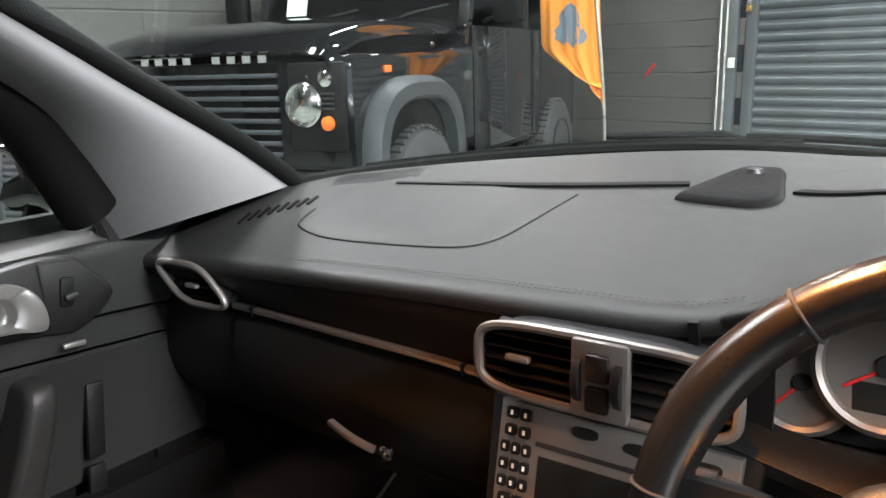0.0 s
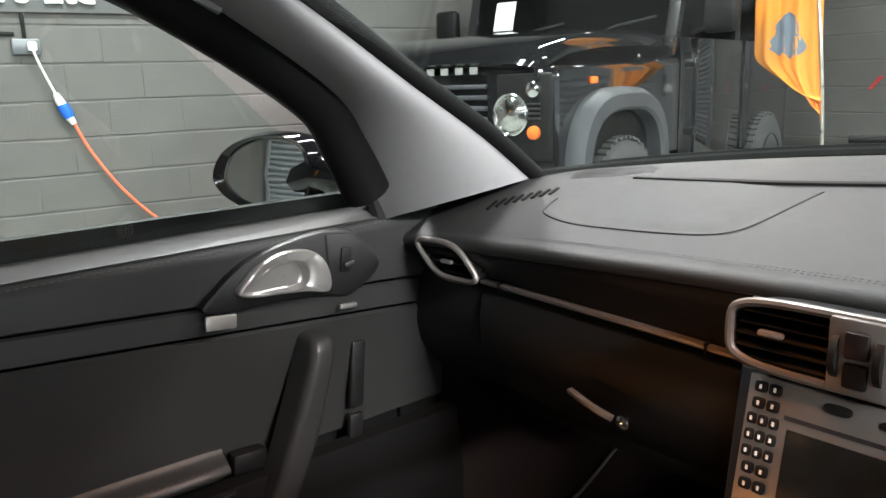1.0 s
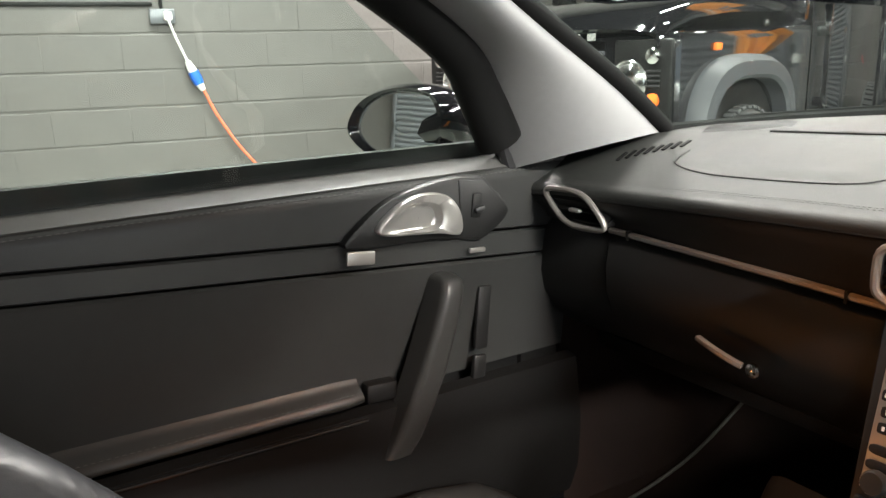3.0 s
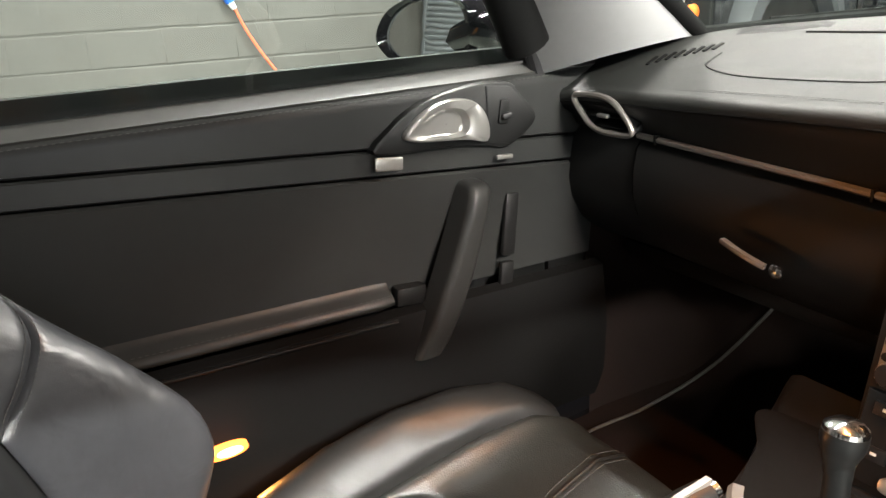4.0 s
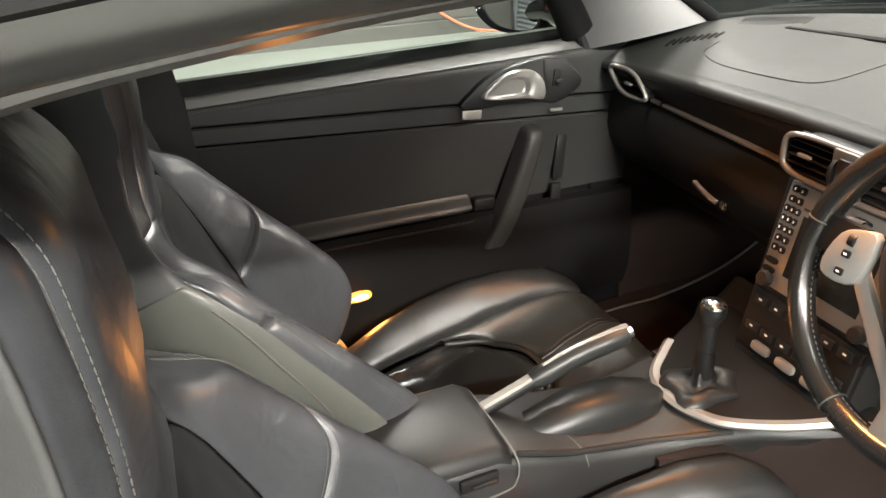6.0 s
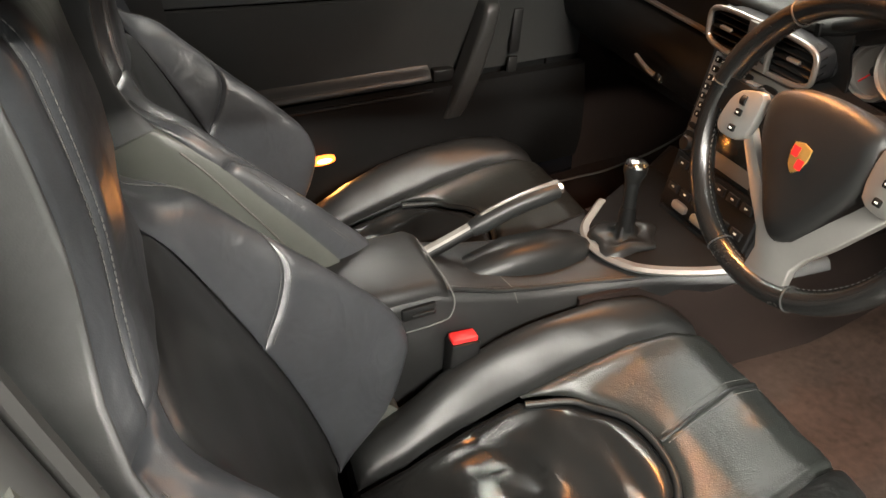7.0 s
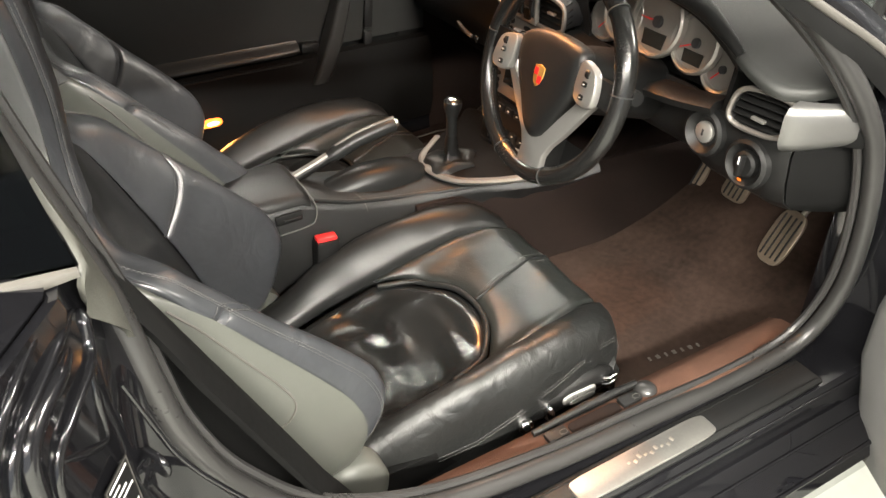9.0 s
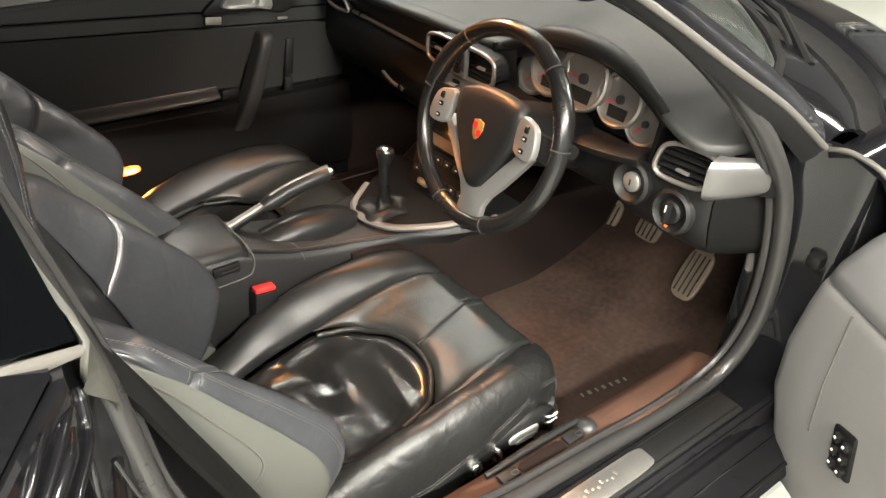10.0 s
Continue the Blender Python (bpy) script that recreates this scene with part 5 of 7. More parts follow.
part("lower_sill", sweep([(-0.02, -0.012), (0.03, -0.012), (0.034, 0.0), (0.02, 0.008), (-0.02, 0.006)], spline([(CX - 0.19, 0.245, 0.79), (CX - 0.1, 0.24, 0.775), (CX, 0.235, 0.77), (CX + 0.1, 0.24, 0.775), (CX + 0.19, 0.245, 0.79)], 6)), TRIM, ins)

# lower dash on the driver's side
ld = thing("lower_dash", "black lower dashboard panel with ignition and light switch", "dashboard panel", at=(0.4, 0.3, 0.5))
grid = []
for i in range(25):
    x = 0.115 + (0.665 - 0.115) * i / 24
    k = max(0, min(1, (x - 0.40) / 0.06))
    sink = 0.03 * (1 - k)
    yy = 0.230 + sink + 0.10 * max(0, (x - 0.605) / 0.06) ** 1.5
    grid.append([Vector((x, yy + dy, z)) for dy, z in ((0.0, 0.785), (-0.004, 0.76), (0.002, 0.71), (0.012, 0.675), (0.035, 0.655), (0.10, 0.63), (0.22, 0.60))])
cutx = next(i for i, r in enumerate(grid) if r[0].x > 0.604)
part("panel", sheet(grid[:cutx + 1], 0.006), TRIM, ld, "", 60)
part("side_panel", sheet([[p + V(0.002, 0.003, 0) for p in r] for r in grid[cutx:]], 0.006), BLACKOUT, ld, "dull black panel end", 60)
for x, z, nm in ((0.468, 0.742, "ignition"), (0.561, 0.727, "light")):
    M = Matrix.Translation((x, 0.226, z)) @ pose(0, 0, 0, 84)
    part(nm + "_surround", turned([(0.023, 0), (0.042, 0), (0.040, 0.010), (0.034, 0.014), (0.028, 0.008), (0.023, 0.002)], 32, M), TRIM, ld)
    if nm == "ignition":
        part("ignition_barrel", turned([(0, 0), (0.018, 0), (0.018, 0.007), (0.014, 0.010), (0, 0.010)], 24, M), SILVER, ld, "silver ignition barrel")
        part("key_slot", box(0.003, 0.011, 0.002, m=M @ Matrix.Translation((0, 0, 0.0102))), RUBBER, ld)
    else:
        part("light_knob", turned([(0, 0), (0.022, 0), (0.021, 0.012), (0.017, 0.016), (0, 0.016)], 24, M), DARK, ld)
        part("knob_grip", box(0.009, 0.036, 0.014, 0.003, m=M @ Matrix.Translation((0, 0, 0.02))), DARK, ld)
        part("knob_mark", box(0.002, 0.012, 0.001, m=M @ Matrix.Translation((0, 0.010, 0.0275))), WHITE, ld)
        part("amber_mark", box(0.006, 0.004, 0.0012, m=M @ Matrix.Translation((0, -0.026, 0.012))), AMBER, ld)

# ---- steering wheel ----
WC, WT = V(0.272, 0.047, 0.812), 17.0
WM = Matrix.Translation(WC) @ pose(0, 0, 0, 90 - WT)      # x across, y up the wheel, z towards the driver
sw = thing("steering_wheel", "black leather three-spoke steering wheel with silver spokes", "steering wheel", at=WC)
RW = 0.172
rim = [WM @ V(RW * math.cos(a), RW * math.sin(a), 0) for a in (2 * math.pi * i / 96 for i in range(96))]
rad = [0.0152 + 0.0018 * (math.exp(-((math.degrees(2 * math.pi * i / 96) - 25) / 14) ** 2) + math.exp(-((math.degrees(2 * math.pi * i / 96) - 155) / 14) ** 2)) for i in range(96)]
part("rim", tube(rim, rad, 16, True, flat=1.12), RIMHIDE, sw, "smooth black leather rim", 70)
for a in (8, 52, 128, 172, 248, 292):
    t = radians(a)
    c = WM @ V(RW * math.cos(t), RW * math.sin(t), 0)
    e1, e2 = (WM.to_3x3() @ V(math.cos(t), math.sin(t), 0)), (WM.to_3x3() @ V(0, 0, 1))
    part("rim_seam", tube([c + (e1 * math.cos(b) + e2 * math.sin(b) * 1.1) * 0.0160 for b in (2 * math.pi * i / 20 for i in range(20))], 0.0012, 5, True), RIMTHREAD, sw)
part("stitching", stitches([WM @ V((RW - 0.0155) * math.cos(t), (RW - 0.0155) * math.sin(t), 0.003) for t in (radians(180 + 2 * i) for i in range(91))], 0.004, 0.003, 0.0007), STITCH, sw)
padshape = spline([(-0.078, 0.042, 0), (-0.045, 0.062, 0), (0, 0.068, 0), (0.045, 0.066, 0), (0.080, 0.054, 0), (0.083, 0.0, 0), (0.062, -0.050, 0), (0.034, -0.094, 0), (0.012, -0.106, 0), (-0.010, -0.094, 0), (-0.040, -0.050, 0), (-0.072, 0.0, 0)], 5, True)
pc = V(0.005, -0.01, 0)
rings = []
for k, z in ((1.0, -0.012), (1.02, 0.004), (1.0, 0.013), (0.93, 0.019), (0.75, 0.022), (0.4, 0.023), (0.05, 0.0235)):
    rings.append([WM @ V(*(pc + (p - pc) * k).xy, z) for p in padshape])
part("airbag_pad", loft(rings), TRIM, sw, "black airbag pad", 60)
crest = [(-0.0125, 0.017), (0, 0.0205), (0.0125, 0.017), (0.0135, 0.004), (0.009, -0.010), (0, -0.018), (-0.009, -0.010), (-0.0135, 0.004)]
cr = part("crest", plate(crest, 0.003, 0.001, WM @ Matrix.Translation((0, -0.006, 0.025))), GOLD, sw, "small gold and red shield badge")
for x, y in ((-0.006, 0.008), (0.006, -0.004)):
    part("crest_field", plate([(x - 0.005, y - 0.006), (x + 0.005, y - 0.006), (x + 0.005, y + 0.006), (x - 0.005, y + 0.006)], 0.0006, 0, WM @ Matrix.Translation((0, -0.006, 0.0257))), RED, cr)
for s, dx, dy in ((-1, -0.006, -0.014), (1, 0.008, 0.0)):
    pts = spline([(0.078, 0.048, 0), (0.100, 0.050, 0), (0.121, 0.038, 0), (0.130, 0.002, 0), (0.118, -0.014, 0), (0.082, -0.006, 0)], 3, True)
    sp = part("side_spoke", plate([(s * p.x + dx, p.y + dy) for p in pts][::s], 0.014, 0.004, WM @ Matrix.Translation((0, 0, 0.016)) @ Matrix.Rotation(radians(-s * 4), 4, "Y")), SILVER, sw, "silver spoke with control buttons")
    part("spoke_arm", loft([[WM @ V(s * x, y, z) for y, z in ((0.036, 0.010), (0.036, -0.004), (-0.006, -0.004), (-0.006, 0.010))] for x in (0.11, 0.166)]), DARK, sw)
    for k in range(2):
        part("spoke_button", box(0.011, 0.009, 0.006, 0.002, m=WM @ Matrix.Translation((s * 0.103 + dx, dy + 0.020 - 0.021 * k, 0.0230))), DARK, sp)
        part("button_mark", box(0.004, 0.002, 0.0006, m=WM @ Matrix.Translation((s * 0.103 + dx, dy + 0.020 - 0.021 * k, 0.0263))), WHITE, sp)
    part("roller", turned([(0, -0.004), (0.008, -0.004), (0.008, 0.004), (0, 0.004)], 16, WM @ Matrix.Translation((s * 0.103 + dx, dy + 0.036, 0.0195)) @ pose(0, 0, 0, 0, 90)), DARK, sp)
# forked lower spoke: two arms run down beside the pad and meet at the rim
fork = [(0.128, -0.010), (0.082, -0.080), (0.060, -0.108), (0.050, -0.130), (0.052, -0.163), (-0.012, -0.163), (-0.010, -0.130), (-0.022, -0.108), (-0.050, -0.080), (-0.112, -0.010), (-0.092, -0.006), (-0.044, -0.060), (-0.012, -0.100), (0.012, -0.112), (0.036, -0.100), (0.066, -0.056), (0.096, -0.006)]
part("lower_spoke", plate(fork[::-1], 0.012, 0.003, WM @ Matrix.Translation((0, 0, 0.008))), SILVER, sw, "forked silver lower spoke", 60)
col = thing("steering_column", "black steering column shroud with stalks", "column", at=(WC.x, 0.15, 0.74))
part("shroud", loft([[WM @ V(x * k, y * k - 0.004, z) for x, y in oval(0.052, 0.048, 20, 3)] for k, z in ((0.85, -0.005), (1.0, -0.03), (1.15, -0.10), (1.2, -0.22))]), DARK, col)
for s in (-1, 1):
    part("stalk", tube([WM @ V(s * 0.05, 0.012, -0.05), WM @ V(s * 0.10, 0.016, -0.046), WM @ V(s * 0.150, 0.02, -0.04)], [0.007, 0.008, 0.011], 10), DARK, col)
    part("stalk_tip", tube([WM @ V(s * 0.148, 0.02, -0.04), WM @ V(s * 0.168, 0.021, -0.037)], [0.013, 0.012], 12), DARK, col)

# ---- tunnel and centre console ----
tn = thing("centre_console", "black padded centre console with lidded box", "console", at=(-0.03, -0.1, 0.2))
CON = [(-0.62, -0.135, 0.022, 0.545), (-0.45, -0.135, 0.022, 0.55), (-0.33, -0.135, 0.022, 0.545), (-0.24, -0.137, 0.022, 0.515), (-0.14, -0.142, 0.026, 0.492), (-0.04, -0.152, 0.042, 0.487), (0.05, -0.170, 0.070, 0.489), (0.14, -0.20, 0.112, 0.495), (0.22, -0.235, 0.155, 0.51), (0.27, -0.25, 0.18, 0.53)]
rings = []
for y, xa, xb, z in CON:
    rings.append([(x, y, zz) for x, zz in ((xa - 0.02, 0.22), (xa, z - 0.02), (xa + 0.006, z - 0.006), (xa + 0.02, z), (xb - 0.02, z), (xb - 0.006, z - 0.006), (xb, z - 0.02), (min(xb, 0.035) + 0.014, min(0.40, z - 0.05)), (min(xb, 0.035) + 0.02, 0.22))])
part("body", loft(rings), TRIM, tn, "", 50)
lidr = []
for y, z, k in ((-0.60, 0.547, 0.96), (-0.58, 0.558, 1), (-0.45, 0.566, 1), (-0.335, 0.563, 1), (-0.318, 0.552, 0.985)):
    lidr.append([(-0.056 + x * k, y, zz) for x, zz in ((-0.081, z - 0.02), (-0.079, z - 0.006), (-0.066, z + 0.002), (0, z + 0.004), (0.066, z + 0.002), (0.079, z - 0.006), (0.081, z - 0.02))])
part("box_lid", loft(lidr), TRIM, tn, "black leather armrest lid", 60)
part("lid_latch", box(0.008, 0.055, 0.022, 0.005, at=(0.024, -0.365, 0.522)), DARK, tn)
part("latch_lip", box(0.006, 0.035, 0.006, 0.002, at=(0.029, -0.36, 0.521)), TRIM, tn)
part("panel_joint", tube(spline([(-0.12, -0.316, 0.549), (-0.04, -0.314, 0.551), (0.006, -0.312, 0.548), (0.0235, -0.308, 0.528), (0.0255, -0.312, 0.505), (0.0265, -0.330, 0.492), (0.027, -0.42, 0.490)], 4), 0.0015, 6), STITCH, tn)
part("panel_joint", tube([(0.0235, -0.201, 0.483), (0.015, -0.205, 0.506), (-0.03, -0.213, 0.508)], 0.0014, 6), STITCH, tn)
part("right_edge_roll", tube(spline([(0.014, -0.31, 0.540), (0.014, -0.22, 0.507), (0.020, -0.10, 0.486), (0.05, 0.02, 0.483)], 6), 0.0045, 8), LEATHER, tn)

gr = thing("gear_lever", "short gear lever with silver-topped knob and black gaiter", "gear lever", at=(-0.035, 0.035, 0.49))
ringp = spline([(-0.131, 0.033, 0.498), (-0.090, -0.012, 0.497), (-0.030, -0.025, 0.497), (0.020, -0.006, 0.497), (0.052, 0.023, 0.498), (0.088, 0.085, 0.500), (0.118, 0.152, 0.506), (0.145, 0.20, 0.515), (-0.205, 0.20, 0.515), (-0.185, 0.13, 0.505), (-0.158, 0.07, 0.50)], 6, True)
part("surround", sweep([(-0.006, -0.005), (0.006, -0.006), (0.010, 0.001), (0.005, 0.006), (-0.006, 0.005)], (ringp + ringp)[len(ringp) - 5:len(ringp) + 43]), SILVER, gr, "bright silver shift surround")
c0 = V(-0.035, 0.03, 0.0)
part("inner_plate", loft([[p for p in ringp], [V(-0.03 + (p.x + 0.03) * 0.9, 0.1 + (p.y - 0.1) * 0.9, p.z + 0.004) for p in ringp]]), BLACKOUT, gr)
gait = []
for k, z in ((1.12, 0.502), (1.05, 0.510), (0.86, 0.515), (0.66, 0.514), (0.50, 0.512), (0.38, 0.517), (0.31, 0.526), (0.28, 0.536)):
    gait.append([c0 + V(0.046 * k * math.cos(a) * (1 + 0.16 * math.sin(4 * a + z * 60)), 0.052 * k * math.sin(a) * (1 + 0.16 * math.cos(5 * a - z * 40)), z + 0.003 * math.sin(3 * a + z * 200)) for a in (2 * math.pi * i / 32 for i in range(32))])
part("gaiter", loft(gait), LEATHER, gr, "black leather gaiter", 70)
part("lever_sleeve", tube([c0 + V(0, 0, 0.522), c0 + V(-0.001, 0.001, 0.55), c0 + V(-0.001, 0.002, 0.566)], [0.0150, 0.0145, 0.0125], 16), DARK, gr, "black ribbed lever sleeve")
part("lever", tube([c0 + V(-0.001, 0.002, 0.56), c0 + V(-0.002, 0.003, 0.60), c0 + V(-0.003, 0.005, 0.612)], [0.0115, 0.0115, 0.0120], 16), LEATHER, gr, "black lever")
KM = Matrix.Translation(c0 + V(-0.004, 0.006, 0.622)) @ pose(0, 0, 0, -6)
part("knob", turned([(0, -0.020), (0.0120, -0.020), (0.0125, -0.012), (0.0150, -0.004), (0.0185, 0.005), (0.0195, 0.012), (0.0190, 0.019)], 26, KM), LEATHER, gr)
part("knob_cap", turned([(0.0188, 0.0185), (0.0180, 0.023), (0.0125, 0.0275), (0.0, 0.029)], 26, KM), CHROME, gr, "bright silver knob cap")

hb = thing("handbrake", "black leather handbrake lever with silver strip", "handbrake", at=(-0.085, -0.3, 0.5))
hp = spline([(-0.085, -0.39, 0.512), (-0.082, -0.27, 0.553), (-0.078, -0.17, 0.590), (-0.074, -0.085, 0.607)], 6)
grip0 = len(hp) // 2 - 1
part("arm", tube(hp[:grip0 + 1], 0.0105, 14), DARK, hb)
part("strip", sweep([(-0.0075, -0.002), (0.0075, -0.002), (0.0055, 0.0025), (-0.0055, 0.0025)], [p + V(0, 0, 0.0095) for p in hp[:grip0 + 1]]), BRONZE, hb, "dull silver strip along the lower lever")
part("grip", tube(hp[grip0:], [0.0125] + [0.0165] * (len(hp) - grip0 - 3) + [0.0155, 0.0145], 16), LEATHER, hb, "black leather grip", 70)
part("grip_strip", sweep([(-0.004, -0.002), (0.004, -0.002), (0.003, 0.0018), (-0.003, 0.0018)], [p + V(0, 0, 0.0158) for p in hp[grip0 + 1:]]), BRONZE, hb, "dull silver strip on the grip")
part("button", tube([(-0.0745, -0.088, 0.607), (-0.0735, -0.076, 0.6095)], [0.0095, 0.0085], 14), CHROME, hb)
boot = []
for i, (y, w, zt) in enumerate(((-0.30, 0.012, 0.505), (-0.26, 0.03, 0.522), (-0.18, 0.04, 0.540), (-0.10, 0.038, 0.535), (-0.05, 0.028, 0.520), (-0.03, 0.012, 0.505))):
    boot.append([V(-0.055 + x * w, y, 0.485 + (zt - 0.485) * z) for x, z in ((-1, 0), (-0.98, 0.5), (-0.75, 0.88), (0, 1), (0.75, 0.88), (0.98, 0.5), (1, 0))])
part("boot", loft(boot), LEATHER, hb, "black leather handbrake boot", 70)

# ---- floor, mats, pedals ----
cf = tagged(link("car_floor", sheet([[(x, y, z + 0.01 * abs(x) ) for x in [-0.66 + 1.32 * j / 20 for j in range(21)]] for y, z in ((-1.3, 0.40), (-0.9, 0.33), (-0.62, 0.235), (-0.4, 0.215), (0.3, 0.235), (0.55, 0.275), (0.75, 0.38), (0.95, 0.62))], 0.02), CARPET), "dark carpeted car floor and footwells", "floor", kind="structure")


def car_mat(x0, x1, label, pile=MATCARPET):
    o = thing("floor_mat", label, "mat", "car floor mats", at=((x0 + x1) / 2, 0.3, 0.2))
    g = []
    for i in range(25):
        y = 0.02 + 0.76 * i / 24
        z = 0.252 + 0.09 * max(0, (y - 0.32) / 0.3) ** 2
        nar = 0.03 * max(0, (y - 0.35) / 0.3)
        g.append([(x0 + nar + (x1 - x0 - 2 * nar) * j / 16, y + 0.012 * math.cos(j / 16 * math.pi * 2) * (1 if i in (0, 24) else 0), z + 0.004 * noise.noise((j * 0.4, i * 0.4, x0)) + 0.004 * (1 if 0 < j < 16 and 0 < i < 24 else 0)) for j in range(17)])
    part("carpet", sheet(g, 0.006), pile, o, "", 80)
    rim_ = [V(*p) for p in g[0]] + [V(*r[-1]) for r in g[1:]] + [V(*p) for p in g[-1][-2::-1]] + [V(*r[0]) for r in g[-2:0:-1]]
    part("edge_binding", tube(rim_, 0.004, 6, True), GREY, o)
    return o, g


mo, mg = car_mat(0.085, 0.595, "worn brown-grey carpet mat in the driver's footwell, reddened for lamp glow")
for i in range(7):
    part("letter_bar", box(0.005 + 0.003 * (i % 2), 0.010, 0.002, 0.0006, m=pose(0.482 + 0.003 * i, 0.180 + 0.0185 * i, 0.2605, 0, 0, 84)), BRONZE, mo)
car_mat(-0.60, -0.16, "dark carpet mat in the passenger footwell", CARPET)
tunnel_wall = tagged(link("tunnel_carpet", sheet([[(x, y, z) for x, z in ((0.055 + y * 0.10, 0.47), (0.058 + y * 0.10, 0.40), (0.068 + y * 0.09, 0.29), (0.09 + y * 0.09, 0.22))] for y in (-0.1, 0.02, 0.2, 0.5, 0.8)], 0.01), CARPET), "dark carpeted side of the tunnel", "carpet", kind="structure")
tagged(link("tunnel_carpet", sheet([[(x, y, z) for x, z in ((-0.145, 0.50), (-0.148, 0.40), (-0.155, 0.28), (-0.17, 0.20))] for y in (0.02, 0.2, 0.5, 0.8)], -0.01), CARPET), "dark carpeted side of the tunnel", "carpet", kind="structure")
bulk = tagged(link("footwell_bulkhead", box(1.3, 0.03, 0.62, at=(0, 0.93, 0.48)), DARK), "black footwell bulkhead", "panel", kind="structure")


def pedal(x, y, z, w, h, tilt, label, name="pedal"):
    o = thing(name, label, "pedal", "foot pedals", at=(x, y, z))
    M = Matrix.Translation((x, y, z)) @ pose(0, 0, 0, 90 - tilt)
    part("plate", plate(oval(w, h, 28, 3.5), 0.008, 0.002, M), PEDAL, o)
    for i in range(4):
        part("rib", box(0.0034, h * 1.6, 0.005, 0.001, m=M @ Matrix.Translation((-w * 0.6 + w * 1.2 * i / 3, 0, 0.001))), RUBBER, o)
    part("arm", tube(spline([M @ V(0, 0.0, -0.01), M @ V(0, h * 1.2, -0.03), M @ V(0, h * 3, -0.04)], 4), 0.007, 8), STEEL, o)
    return o


pedal(0.418, 0.59, 0.368, 0.033, 0.064, 34, "worn steel accelerator pedal with rubber ribs")
pedal(0.262, 0.61, 0.405, 0.034, 0.03, 30, "worn ribbed steel brake pedal")
pedal(0.118, 0.62, 0.345, 0.034, 0.070, 30, "steel and rubber clutch pedal")

# ---- the car's shell ----
car = thing("sports_car", "black two-door sports car, driver's door open", "car")

# door opening on the driver's side: the seal's way round it
SEAL = spline([(0.665, -0.20, 0.388), (0.668, 0.0, 0.378), (0.672, 0.2, 0.372), (0.678, 0.33, 0.40), (0.690, 0.375, 0.50), (0.694, 0.365, 0.64), (0.690, 0.325, 0.78), (0.676, 0.275, 0.87), (0.645, 0.205, 0.96),
               (0.605, 0.10, 1.055), (0.575, -0.03, 1.13), (0.55, -0.20, 1.19), (0.54, -0.38, 1.222), (0.545, -0.52, 1.230), (0.55, -0.63, 1.228), (0.555, -0.715, 1.213), (0.567, -0.762, 1.165), (0.584, -0.750, 1.08), (0.599, -0.724, 0.965), (0.615, -0.704, 0.875), (0.635, -0.695, 0.79), (0.646, -0.683, 0.715), (0.651, -0.645, 0.615), (0.656, -0.555, 0.50), (0.66, -0.40, 0.42)], 8, True)


part("door_seal", tube(SEAL, 0.0148, 12, True), SEALM, car, "grey-black rubber door seal", 70)
part("seal_lip", tube([p + V(-0.016, 0, 0) + (V(0.64, -0.18, 0.8) - p) * 0.028 for p in SEAL], 0.007, 8, True), SEALM, car)


def rocker(y):
    return [(0.675, 0.368), (0.69, 0.371), (0.755, 0.366), (0.765, 0.358), (0.775, 0.318), (0.795, 0.306), (0.82, 0.300), (0.842, 0.288), (0.852, 0.262), (0.84, 0.20), (0.80, 0.17), (0.64, 0.17), (0.63, 0.20), (0.628, 0.36), (0.64, 0.375)]


part("sill", loft([[(x, y, z + 0.012 * max(0, (-0.3 - y) / 0.4) ** 2) for x, z in rocker(y)] for y in (-0.72, -0.5, -0.3, -0.1, 0.1, 0.3, 0.42)]), PAINT, car, "black painted door sill", 30)
part("sill_step", sweep([(-0.030, -0.002), (0.030, -0.002), (0.030, 0.003), (0.025, 0.006), (-0.025, 0.006), (-0.030, 0.003)], [(0.722, y, 0.372) for y in (-0.46, -0.2, 0.0, 0.22, 0.30)]), TRIM, car, "ribbed black sill cover")
pl_ = part("kick_plate", plate(oval(0.022, 0.135, 48, 7), 0.006, 0.0015, pose(0.724, -0.07, 0.3825)), ALU, car, "worn aluminium kick plate")
for i in range(9):
    part("script_bar", box(0.004 + 0.002 * (i % 3), 0.006, 0.0012, 0.0004, m=pose(0.722 + 0.003 * math.sin(i * 2.1), -0.10 + 0.011 * i, 0.3824, 0, 0, 20)), STEEL, pl_)
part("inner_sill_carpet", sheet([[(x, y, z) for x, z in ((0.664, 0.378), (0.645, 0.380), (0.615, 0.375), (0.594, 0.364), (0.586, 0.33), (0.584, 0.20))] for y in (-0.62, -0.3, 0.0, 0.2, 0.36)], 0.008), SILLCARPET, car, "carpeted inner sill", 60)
tray = part("seat_lever_tray", plate(oval(0.021, 0.118, 40, 5), 0.014, 0.004, pose(0.622, -0.09, 0.380)), DARK, car, "black tray with two release buttons")
part("tray_rail", tube([(0.604, -0.195, 0.387), (0.603, -0.09, 0.391), (0.604, 0.015, 0.389)], [0.005, 0.007, 0.006], 10), TRIM, tray)
part("tray_well", plate(oval(0.012, 0.050, 32, 5), 0.003, 0.001, pose(0.628, -0.09, 0.3880)), CARPET, tray)
part("tray_end", turned([(0, 0), (0.020, 0), (0.019, 0.010), (0.012, 0.017), (0, 0.019)], 20, Matrix.Translation((0.621, 0.022, 0.378))), SEALM, tray)
